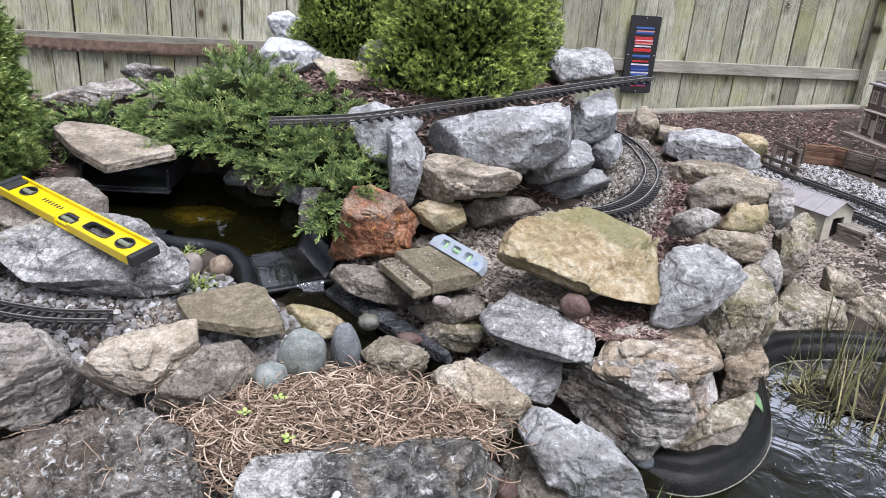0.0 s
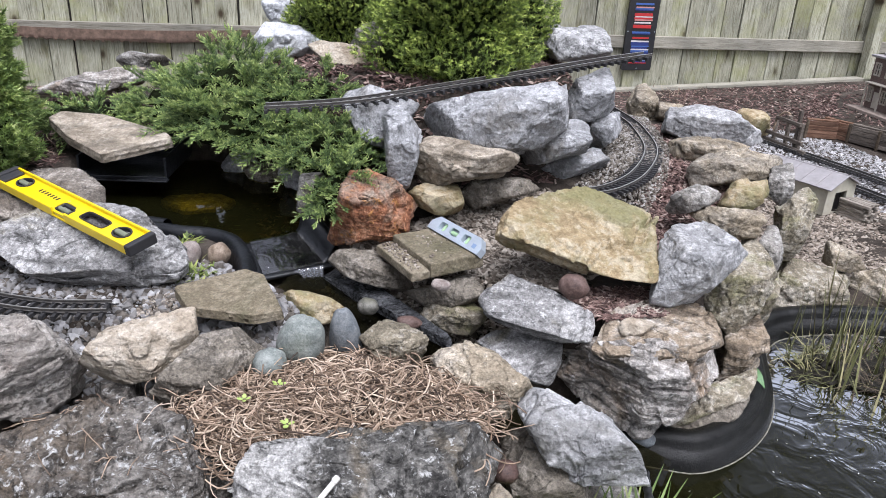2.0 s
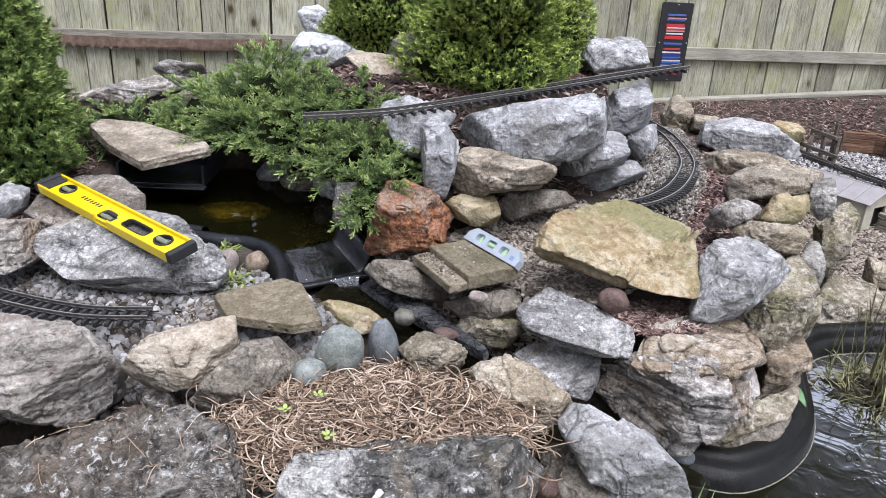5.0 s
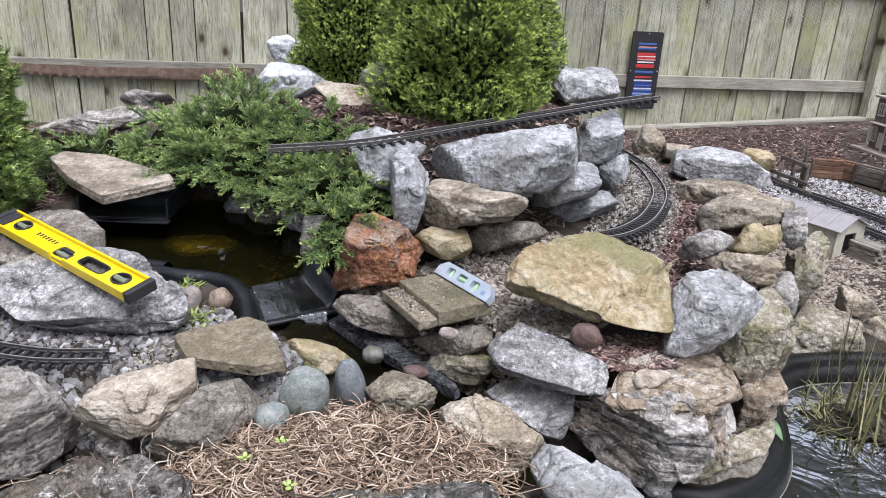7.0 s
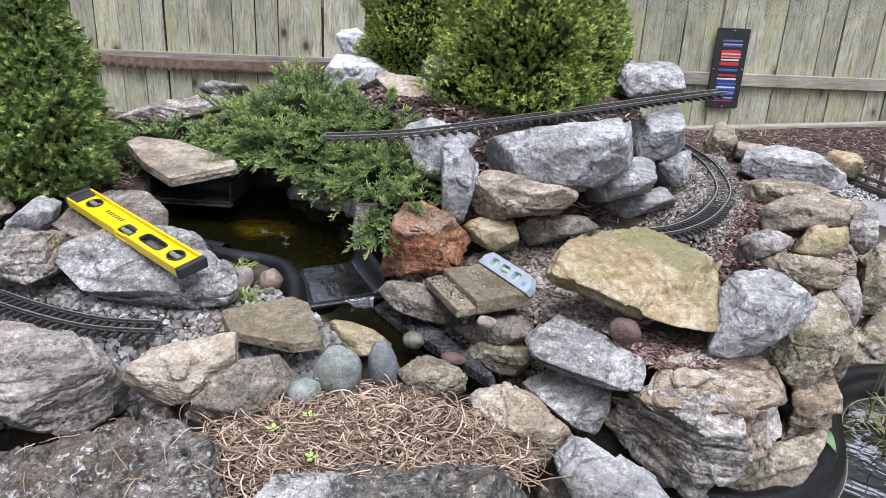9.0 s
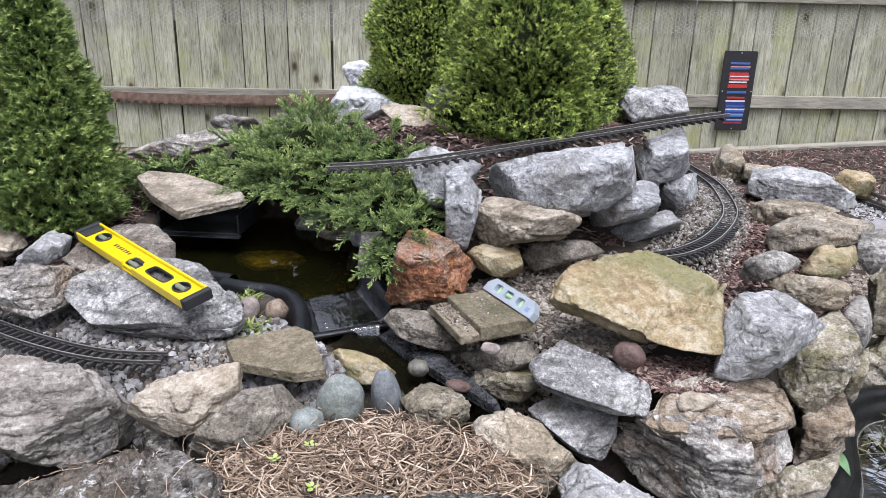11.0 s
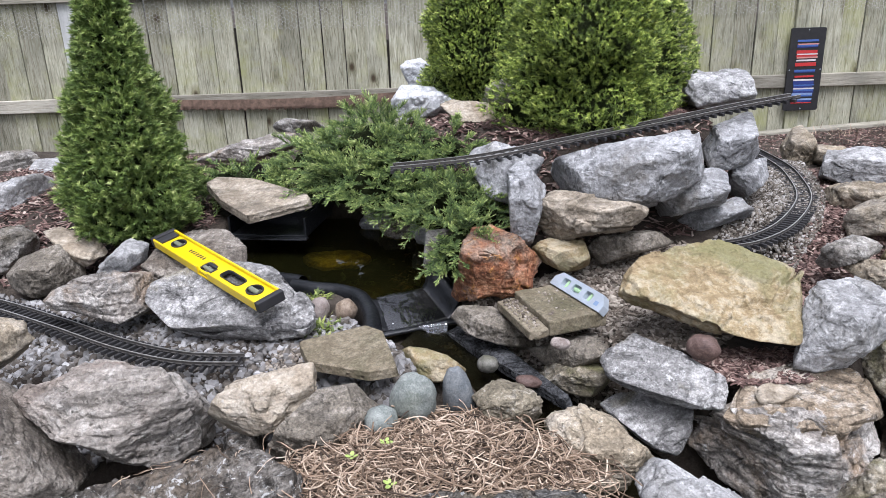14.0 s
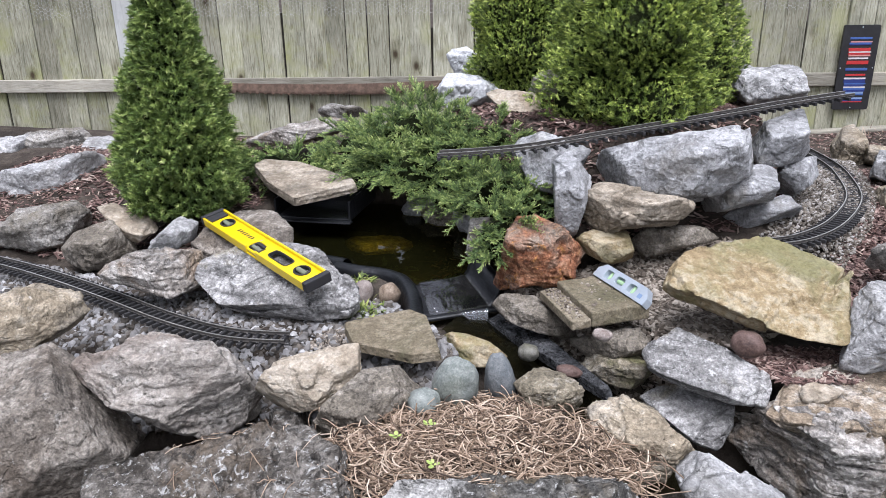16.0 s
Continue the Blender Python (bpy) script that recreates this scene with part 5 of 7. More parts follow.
# ---------------------------------------------------------------- evergreens
def needle_arrays(base, ahead, long, count, needle, width, seed, spread=(35, 75), both=False, fresh=0.25, fresh_rise=0.3):
    """Shoots that bear needles: base and ahead (n, 3), long (n). Each needle is a thin blade."""
    rng = np.random.RandomState(seed)
    n = len(base)
    ahead = ahead / np.linalg.norm(ahead, axis=1)[:, None]
    ref = np.where(np.abs(ahead[:, 2:3]) > 0.9, np.array([[1.0, 0, 0]]), np.array([[0, 0, 1.0]]))
    a = np.cross(ahead, ref)
    a /= np.linalg.norm(a, axis=1)[:, None]
    b = np.cross(ahead, a)
    s = rng.uniform(0.0, 1.0, (n, count))
    phi = rng.uniform(0, 2 * np.pi, (n, count))
    if both:
        phi = np.where(rng.uniform(size=phi.shape) < 0.5, 0.0, np.pi) + rng.normal(0, 0.5, phi.shape)
    lean = np.radians(rng.uniform(*spread, (n, count))) * (1 - 0.45 * s)
    out = a[:, None] * np.cos(phi)[..., None] + b[:, None] * np.sin(phi)[..., None]
    way = ahead[:, None] * np.cos(lean)[..., None] + out * np.sin(lean)[..., None]
    foot = base[:, None] + ahead[:, None] * (s * long[:, None])[..., None]
    ln = needle * rng.uniform(0.7, 1.2, (n, count, 1))
    side = np.cross(way, rng.normal(size=way.shape))
    side /= np.linalg.norm(side, axis=-1, keepdims=True) + 1e-9
    v = np.stack([foot - side * width * 0.5, foot + side * width * 0.5, foot + way * ln], 2)
    f = np.arange(v.shape[0] * v.shape[1] * 3).reshape(-1, 3)
    own = rng.uniform(0.02, 0.42, (n, 1)) + fresh_rise * (rng.uniform(size=(n, 1)) < fresh)
    tone = np.clip(own + 0.3 * s**1.5 + rng.normal(0, 0.05, s.shape), 0, 1)
    return v.reshape(-1, 3), f, np.repeat(tone.ravel(), 3)


def toned(ob, tone):
    ob.data.attributes.new("tone", "FLOAT", "POINT").data.foreach_set("value", tone.astype(np.float32))
    return ob


def cone_tree(name, at, heights, radii, shoots, material, label, category, seed, needle=0.017, tip=0.032, lumps=0.26, bear=34, width=0.0034, fresh=0.25):
    """A dense dwarf conifer: trunk, an added near-black shell that paints the shade inside, and a crown of
    needle-bearing shoots. heights, radii: its outline.
    """
    tree = thing(name, at, label, category)
    rng = np.random.RandomState(seed)
    top = heights[-1]
    v, f = tube_arrays([[(0, 0, -0.12), (0.004, 0, top * 0.5), (0, 0, top * 0.93)]], 0.02, 8, 0.85)
    mesh_object("trunk", v, f, BARK, parent=tree)

    def skin(a, z, seed2):
        r = np.interp(z, heights, radii)
        q = np.column_stack([np.cos(a) * r, np.sin(a) * r, z])
        return r * (1 + lumps * fractal(q * 9 + seed, seed2, 3))

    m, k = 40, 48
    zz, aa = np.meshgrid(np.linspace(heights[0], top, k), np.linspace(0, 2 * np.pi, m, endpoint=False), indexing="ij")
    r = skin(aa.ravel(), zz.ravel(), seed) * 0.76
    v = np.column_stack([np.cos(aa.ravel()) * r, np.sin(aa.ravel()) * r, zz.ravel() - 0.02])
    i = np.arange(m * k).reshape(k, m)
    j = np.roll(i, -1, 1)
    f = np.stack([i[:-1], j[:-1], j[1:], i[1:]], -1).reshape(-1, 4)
    mesh_object("core", v, f, INNER_SHADE, parent=tree)
    z = np.interp(rng.uniform(0, 1, shoots), np.linspace(0, 1, 40), _even(heights, radii))
    a = rng.uniform(0, 2 * np.pi, shoots)
    r = skin(a, z, seed) * rng.uniform(0.80, 1.0, shoots)
    base = np.column_stack([np.cos(a) * r, np.sin(a) * r, z])
    ahead = np.column_stack([np.cos(a), np.sin(a), rng.uniform(0.1, 0.9, shoots)]) + rng.normal(0, 0.35, (shoots, 3))
    v, f, tone = needle_arrays(base, ahead, rng.uniform(0.6, 1.3, shoots) * tip, bear, needle, width, seed + 1, fresh=fresh)
    toned(mesh_object("crown", v, f, material, smooth=False, parent=tree), tone)
    return tree


def _even(heights, radii):
    """Heights that share a cone's surface evenly."""
    h = np.linspace(heights[0], heights[-1], 200)
    c = np.cumsum(np.interp(h, heights, radii) + 0.01)
    return np.interp(np.linspace(c[0], c[-1], 40), c, h)


# near-black colour that stands in for shade inside the evergreens
INNER_SHADE = plain_material("painted_inner_shade", (0.02, 0.026, 0.011), 0.95, vary=0.5, scale=40, bump=0.01, spec=0.02)
cone_tree("dwarf_spruce", (-1.455, 2.06, 0.83), [0.0, 0.05, 0.14, 0.26, 0.38, 0.5, 0.62, 0.74, 0.83], [0.115, 0.195, 0.218, 0.182, 0.138, 0.106, 0.078, 0.046, 0.012], 5600, NEEDLE, "dense dark green conical dwarf spruce by the pond", "conifer", 3, lumps=0.38)
cone_tree("dwarf_spruce", (0.015, 2.59, 1.08), [0.0, 0.05, 0.16, 0.32, 0.5, 0.66, 0.80], [0.13, 0.22, 0.27, 0.25, 0.175, 0.1, 0.02], 9500, SHRUB, "bushy dwarf spruce with yellow-green new tips", "conifer", 11, 0.0125, 0.021, lumps=0.4, bear=20, width=0.0030, fresh=0.3)
cone_tree("dwarf_spruce", (-0.43, 2.88, 1.12), [0.0, 0.05, 0.2, 0.35, 0.5, 0.62, 0.72], [0.13, 0.19, 0.215, 0.19, 0.13, 0.07, 0.015], 7500, SHRUB, "smaller bushy dwarf spruce behind pale rocks", "conifer", 12, 0.011, 0.019, bear=16, width=0.0032, fresh=0.3)
cone_tree("dwarf_spruce", (0.15, 2.95, 1.08), [0.0, 0.06, 0.2, 0.4, 0.6, 0.75, 0.88], [0.14, 0.2, 0.215, 0.19, 0.14, 0.08, 0.015], 6500, SHRUB, "taller dwarf spruce behind the bushy one", "conifer", 13, 0.011, 0.019, bear=16, width=0.0032, fresh=0.3)


def juniper():
    """A spreading juniper: branch ends in feathery plumes, each a spine that carries short needle-bearing shoots."""
    bush = thing("juniper", (-0.7, 2.45, 0.9), "low spreading green juniper hanging over the pond", "juniper")
    rng = np.random.RandomState(17)
    lobes = [(-0.76, 2.52, 1.01, 0.22, 0.20, 0.19), (-0.95, 2.50, 0.96, 0.20, 0.18, 0.13), (-0.57, 2.40, 0.99, 0.18, 0.17, 0.14), (-1.24, 2.44, 0.91, 0.27, 0.16, 0.07), (-0.70, 2.29, 0.95, 0.22, 0.13, 0.11),
             (-0.33, 2.12, 0.92, 0.16, 0.13, 0.10), (-0.24, 2.035, 0.945, 0.075, 0.055, 0.055), (-0.33, 2.06, 0.985, 0.11, 0.07, 0.05), (-0.43, 2.15, 0.90, 0.10, 0.06, 0.07), (-0.30, 1.925, 0.875, 0.085, 0.07, 0.085), (-0.285, 1.885, 0.835, 0.05, 0.04, 0.045), (-0.48, 2.25, 0.91, 0.14, 0.12, 0.10), (-0.44, 2.40, 1.06, 0.12, 0.12, 0.07)]
    org = np.array([-0.7, 2.45, 0.9])
    weight = np.array([l[3] * l[4] + l[3] * l[5] + l[4] * l[5] for l in lobes])
    weight[9:11] *= (1.8, 2.5)
    plumes = 1100
    pick = rng.choice(len(lobes), plumes, p=weight / weight.sum())
    l = np.array(lobes)[pick]
    d = rng.normal(size=(plumes, 3))
    d[:, 2] = np.abs(d[:, 2]) * 1.0 - 0.25
    d[:, 1] -= 0.25
    d /= np.linalg.norm(d, axis=1)[:, None]
    foot = l[:, :3] + d * l[:, 3:] * rng.uniform(0.55, 0.92, (plumes, 1))
    foot += 0.03 * np.stack([noise3(foot * 9, 1), noise3(foot * 9, 2), noise3(foot * 9, 3)], 1)
    clear = ~((foot[:, 0] < np.where(foot[:, 1] < 2.0, -0.315, -0.36)) & (foot[:, 1] < 2.08) & (foot[:, 2] < 1.0))
    foot, d, pick, plumes = foot[clear], d[clear], pick[clear], int(clear.sum())
    way = d * np.array([1, 1, 0.5]) + np.array([0.0, -0.1, 0.22]) + rng.normal(0, 0.28, d.shape)
    way /= np.linalg.norm(way, axis=1)[:, None]
    reach = rng.uniform(0.05, 0.11, plumes) * np.where(pick == 10, 0.75, 1.0)
    per = 26
    s = np.tile(np.linspace(0.08, 1, per), (plumes, 1)) + rng.uniform(-0.04, 0.04, (plumes, per))
    side = np.cross(way, np.array([0, 0, 1.0]) + rng.normal(0, 0.35, way.shape))
    side /= np.linalg.norm(side, axis=1)[:, None]
    turn = np.where(np.arange(per) % 2 == 0, 1.0, -1.0)[None] * rng.uniform(0.5, 1.0, s.shape) * (1.15 - 0.75 * s)
    sag = np.array([0, 0, -1.0])
    base = foot[:, None] + way[:, None] * (reach[:, None] * s)[..., None] + sag * (0.25 * reach[:, None] * s**2)[..., None]
    ahead = way[:, None] * 0.8 + side[:, None] * turn[..., None] + sag * (0.3 * s)[..., None] + np.array([0, 0, 0.3]) + rng.normal(0, 0.18, base.shape)
    long = rng.uniform(0.016, 0.034, s.shape) * (1.2 - 0.5 * s)
    v, f, tone = needle_arrays((base - org).reshape(-1, 3), ahead.reshape(-1, 3), long.ravel(), 27, 0.0054, 0.0024, 18, (35, 65), fresh=0.24, fresh_rise=0.22)
    age = np.repeat(rng.uniform(-0.12, 0.12, plumes)[:, None] + 0.25 * (s - 0.5), 27 * 3, axis=1).ravel()
    toned(mesh_object("foliage", v, f, JUNIPER, smooth=False, parent=bush), np.clip(tone + age, 0, 1))
    # near-black lumps added inside the lobes paint the shade between the sprays
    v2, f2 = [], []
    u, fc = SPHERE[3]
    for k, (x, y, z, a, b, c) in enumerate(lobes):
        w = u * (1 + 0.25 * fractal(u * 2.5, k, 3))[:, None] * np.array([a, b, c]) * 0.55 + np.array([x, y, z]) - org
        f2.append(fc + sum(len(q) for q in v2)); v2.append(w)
    tagged(mesh_object("core", np.concatenate(v2), np.concatenate(f2), INNER_SHADE, parent=bush), kind="stuff")
    paths = []
    for k in range(40):
        x, y, z, a, b, c = lobes[k % len(lobes)]
        s = rng.uniform(-0.6, 0.6, 2)
        paths.append([(-0.55, 2.5, 0.86), (x * 0.6 - 0.22 + s[0] * a * 0.3, y * 0.6 + 1.0, z - 0.02), (x + s[0] * a, y + s[1] * b, z + 0.02)])
    v, f = tube_arrays(np.array(paths) - org, 0.006, 5, 0.6)
    tagged(mesh_object("branches", v, f, BARK, parent=bush), kind="stuff")


juniper()


WEED = island_material("green_water_weed", [(0.0, (0.08, 0.11, 0.03)), (0.6, (0.2, 0.27, 0.06)), (1.0, (0.42, 0.45, 0.14))], 0.6, 20, 0)
BROWN_WEED = island_material("dead_water_weed", [(0.0, (0.03, 0.024, 0.016)), (0.6, (0.12, 0.09, 0.06)), (1.0, (0.32, 0.26, 0.18))], 0.7, 20, 0)
PETAL = island_material("pale_petals", [(0.0, (0.4, 0.4, 0.36)), (1.0, (0.75, 0.75, 0.72))], 0.6, 20, 0)


def blades(name, at, count, length, lean, width, material, label, category, seed, spread=0.06, bend=0.5, away=(0, 0)):
    """A tuft of long leaves from one foot."""
    rng = np.random.RandomState(seed)
    k = 8
    s = np.linspace(0, 1, k)
    a = rng.uniform(0, 6.28, count)
    ln, lo = rng.uniform(*length, count), np.radians(rng.uniform(*lean, count))
    foot = rng.normal(0, spread, (count, 2))
    reach = (ln * np.sin(lo))[:, None] * s + bend * (ln * np.sin(lo))[:, None] * s**2
    x = foot[:, :1] + np.cos(a)[:, None] * reach + away[0] * s
    y = foot[:, 1:] + np.sin(a)[:, None] * reach + away[1] * s
    z = (ln * np.cos(lo))[:, None] * s - bend * 0.4 * ln[:, None] * np.sin(lo)[:, None] * s**2
    mid = np.stack([x, y, z], -1)
    side = np.stack([-np.sin(a), np.cos(a), np.zeros(count)], 1)[:, None] * (width * (1 - s**2 * 0.95))[None, :, None] * 0.5
    v = np.stack([mid - side, mid + side], 2)
    i = np.arange(count * k * 2).reshape(count, k, 2)
    f = np.stack([i[:, :-1, 0], i[:, :-1, 1], i[:, 1:, 1], i[:, 1:, 0]], -1).reshape(-1, 4)
    ob = mesh_object(name, v.reshape(-1, 3), f, material)
    ob.location = at
    return tagged(ob, label, category, kind="stuff" if count > 50 and length[1] < 0.06 else "")


for k, (x, y, n) in enumerate(((0.20, 1.03, 130), (0.29, 1.045, 190), (0.38, 1.06, 190), (0.47, 1.075, 150))):
    blades("grass_tuft", (x, y, 0.405), n, (0.10, 0.22), (35, 88), 0.0105, GRASS, "tuft of yellow-green strap leaves by the pond", "grass", 161 + k, 0.025, 0.5, (0.02, -0.01))
blades("pond_reeds", (1.36, 2.02, 0.36), 80, (0.12, 0.36), (0, 14), 0.0065, REED, "thin upright reeds growing in the lower pond", "reeds", 62, 0.13, 0.2)
blades("pond_reeds", (1.5, 1.88, 0.36), 60, (0.1, 0.34), (0, 18), 0.0065, REED, "thin reeds in a clump at the pond edge", "reeds", 63, 0.1, 0.3)
blades("pond_reeds", (1.24, 1.90, 0.36), 16, (0.12, 0.38), (0, 12), 0.007, REED, "sparse tall reeds standing in the pond", "reeds", 68, 0.06, 0.2)
blades("pond_reeds", (1.42, 1.70, 0.36), 18, (0.12, 0.4), (0, 12), 0.007, REED, "sparse tall reeds standing in the pond", "reeds", 69, 0.07, 0.2)
MUD = plain_material("wet_black_mud", (0.03, 0.026, 0.018), 0.5, vary=0.6, scale=60, bump=0.006, spec=0.3)


def weed_mat(at, radii, seed):
    """A low floating mat of mud and roots under the reeds."""
    u, f = SPHERE[5]
    v = u * np.array(radii)
    v = v * (1 + 0.35 * fractal(u * 2.2, seed, 3) + 0.12 * fractal(u * 14, seed + 1, 3))[:, None]
    ob = mesh_object("weed_mat", v, f, MUD)
    ob.location = at
    tagged(ob, "dark muddy mat of roots under the reeds", "water plants")


weed_mat((1.37, 1.97, 0.388), (0.23, 0.11, 0.03), 301)
for k, (x, y) in enumerate(((1.22, 1.98), (1.40, 1.90), (1.55, 1.98), (1.45, 2.06))):
    tagged(blades("water_weed", (x, y, 0.392), 260, (0.03, 0.10), (25, 88), 0.004, (REED, BROWN_WEED, WEED, BROWN_WEED)[k], "matted dead weed around the reed clump", "water plants", 164 + k, 0.07, 0.4), "matted dead weed around the reed clump", "water plants", kind="stuff")
rng_fleck = np.random.RandomState(70)
spots = np.column_stack([rng_fleck.uniform(0.62, 1.4, 80), rng_fleck.uniform(1.0, 1.75, 80), np.full(80, WATER_LOW + 0.001)])
spots = spots[inside(spots[:, 0], spots[:, 1], POND_LOW)]
pieces("floating_flecks", spots, np.column_stack([rng_fleck.uniform(0.0010, 0.0032, len(spots)), rng_fleck.uniform(0.0010, 0.003, len(spots)), np.full(len(spots), 0.0008)]), PETAL, "tiny pale petals floating on the pond", "petals", 71, flat=True)
blades("small_weed", (-0.60, 1.62, 0.74), 110, (0.01, 0.03), (20, 85), 0.009, WEED, "small green weed between pebbles and gravel", "weed", 65, 0.03, 0.5)
blades("small_weed", (-0.66, 1.74, 0.77), 60, (0.01, 0.026), (20, 85), 0.008, WEED, "small green weed beside the pond rim", "weed", 66, 0.018, 0.5)
blades("dry_grass", (1.62, 5.75, 0.47), 220, (0.05, 0.16), (20, 80), 0.006, STRAW, "dry grass clump by the edging timber", "dry grass", 67, 0.14, 0.5)


# ---------------------------------------------------------------- model railway
def rail_track(line, label, pitch=0.024):
    """Model track along a line of places: two rails on plastic sleepers, one object for each sleeper."""
    track = thing("model_track", tuple(line[0]), label, "model track", group="model railway tracks")
    base = np.array(line[0])
    pts = np.array(rounded(line, 14, closed=False))
    seg = np.linalg.norm(np.diff(pts, axis=0), axis=1)
    s = np.r_[0, np.cumsum(seg)]
    bm = bmesh.new()
    box(bm, (0.0082, 0.090, 0.010), (0, 0, 0.001), 0.001)
    for y in (-0.0225, 0.0225):
        for k in (-1, 1):
            box(bm, (0.006, 0.003, 0.003), (0, y + 0.0045 * k, 0.0072))
    for y in (-0.0225, 0.0225):
        box(bm, (pitch, 0.0035, 0.002), (pitch / 2, y, 0.0012))
    sleeper = bpy.data.meshes.new("sleeper")
    bm.to_mesh(sleeper); bm.free()
    sleeper.materials.append(SLEEPER)

    def at(d):
        p = np.array([np.interp(d, s, pts[:, i]) for i in range(3)])
        q = np.array([np.interp(min(d + 0.02, s[-1]), s, pts[:, i]) - np.interp(max(d - 0.02, 0), s, pts[:, i]) for i in range(3)])
        return p, q / np.linalg.norm(q)

    d = 0.006
    while d < s[-1] - 0.02:
        p, q = at(d)
        ob = new("sleeper", sleeper)
        ob.parent = track
        ob.matrix_basis = axes_matrix(p - base, q, (0, 0, 1))
        d += pitch
    for side in (-0.0225, 0.0225):
        prof = [(a, 0.006 + 0.72 * (b - 0.006)) for a, b in ((-0.0035, 0.006), (0.0035, 0.006), (0.0035, 0.0072), (0.0009, 0.0078), (0.0010, 0.0128), (0.0021, 0.0136), (0.0021, 0.0166), (-0.0021, 0.0166), (-0.0021, 0.0136), (-0.0010, 0.0128), (-0.0009, 0.0078), (-0.0035, 0.0072))]
        rows = []
        for d in np.arange(0, s[-1] + 0.001, 0.02):
            p, q = at(d)
            left = np.cross((0, 0, 1), q)
            left /= np.linalg.norm(left)
            up = np.cross(q, left)
            rows.append([p - base + left * (side + a) + up * b for a, b in prof])
        v = np.array(rows)
        n, k = v.shape[:2]
        i = np.arange(n * k).reshape(n, k)
        j = np.roll(i, -1, 1)
        f = np.stack([i[:-1], j[:-1], j[1:], i[1:]], -1).reshape(-1, 4)
        rail = mesh_object("rail", v.reshape(-1, 3), f, RAIL_SIDE, smooth=False, parent=track)
        # pale strip along the rail top, its highlight put into the colour
        head = np.stack([v[:, 6], v[:, 7]], 1)
        lift = np.array([0, 0, 0.0007])
        v = np.stack([head[:, 0] * 0.88 + head[:, 1] * 0.12, head[:, 0] * 0.88 + head[:, 1] * 0.12 + lift, head[:, 0] * 0.12 + head[:, 1] * 0.88 + lift, head[:, 0] * 0.12 + head[:, 1] * 0.88], 1)
        i = np.arange(n * 4).reshape(n, 4)
        j = np.roll(i, -1, 1)
        f = np.stack([i[:-1], j[:-1], j[1:], i[1:]], -1).reshape(-1, 4)
        mesh_object("rail_head", v.reshape(-1, 3), f, RAIL_METAL, smooth=False, parent=rail)
    return track


rail_track([(-0.496, 1.985, 1.090), (-0.365, 2.01, 1.100), (-0.218, 2.06, 1.113), (0.021, 2.20, 1.141), (0.259, 2.36, 1.165), (0.495, 2.52, 1.191), (0.685, 2.63, 1.210)],
           "loose dark model track laid across the rocks like a bridge", 0.030)
rail_track([(-2.15, 1.63, 0.752), (-1.85, 1.613, 0.750), (-1.573, 1.557, 0.748), (-1.301, 1.481, 0.747), (-1.05, 1.405, 0.745), (-0.85, 1.372, 0.745), (-0.685, 1.395, 0.745)],
           "curved dark model track in grey gravel that ends before the stream")
rail_track([(0.68, 3.42, 0.869), (0.745, 3.14, 0.870), (0.762, 2.93, 0.870), (0.745, 2.62, 0.870), (0.648, 2.32, 0.870), (0.535, 2.14, 0.870), (0.43, 2.07, 0.868)],
           "curved dark model track round the end of the rock wall")
rail_track([(1.68, 4.92, 0.505), (1.85, 4.55, 0.50), (2.01, 4.19, 0.50), (2.16, 3.86, 0.50), (2.28, 3.54, 0.50), (2.42, 3.15, 0.50)], "model track on pale ballast in the yard")
rail_track([(1.93, 3.83, 0.492), (2.04, 3.59, 0.492), (2.15, 3.3, 0.492), (2.24, 2.95, 0.492)], "siding of model track beside the shed")

YARD_BALLAST = [(1.55, 4.75), (1.8, 4.0), (1.98, 3.5), (2.15, 2.9), (2.75, 3.1), (2.58, 3.9), (2.33, 4.5), (1.8, 4.95)]
p = strewn(9000, YARD_BALLAST, 71, 0.004)
pieces("gravel", p, sized(len(p), 0.004, 0.011, 72, 0.6), island_material("white_ballast", [(0, (0.36, 0.35, 0.345)), (1, (0.66, 0.65, 0.645))]), "whitish ballast around the yard tracks", "gravel", 73, flat=True)
YARD_MULCH = [(0.7, 3.5), (1.3, 3.3), (1.5, 4.5), (2.0, 4.75), (3.5, 4.9), (4.2, 6.5), (1.0, 5.85)]
p = strewn(8000, YARD_MULCH, 74, 0.004)
pieces("bark_mulch", p, chips(len(p), 75, 0.022), MULCH, "coarse brown bark mulch along the fence", "mulch", 76, flat=True)
YARD_DIRT = [(1.2, 2.5), (2.3, 2.5), (2.2, 3.2), (1.7, 3.5), (1.35, 3.2)]
p = strewn(260, YARD_DIRT, 77, 0.002)
pieces("twigs", p, chips(len(p), 78, 0.017), SOILSTONE, "dead twigs and chips on the bare yard", "twigs", 79, flat=True)

YARD_EARTH = island_material("pale_yard_earth", [(0.0, (0.2, 0.16, 0.125)), (0.6, (0.33, 0.275, 0.22)), (1.0, (0.5, 0.44, 0.37))])
p = strewn(17000, [(1.1, 2.45), (2.6, 2.45), (2.2, 3.2), (1.9, 3.75), (1.3, 3.9)], 277, 0.001)
pieces("yard_earth", p, sized(len(p), 0.005, 0.014, 278, 0.25), YARD_EARTH, "crumbly pale brown earth of the yard", "soil", 279, flat=True)
ALONG = (0.57, -0.82, 0)
HOUSE_BROWN = plain_material("brown_model_siding", (0.19, 0.13, 0.115), 0.8, vary=0.25, scale=60)
CREAM = plain_material("cream_painted_board", (0.5, 0.47, 0.37), 0.75, vary=0.12, scale=30)
ROOF_GREY = plain_material("grey_roof_sheet", (0.34, 0.32, 0.32), 0.6, vary=0.15, scale=30)
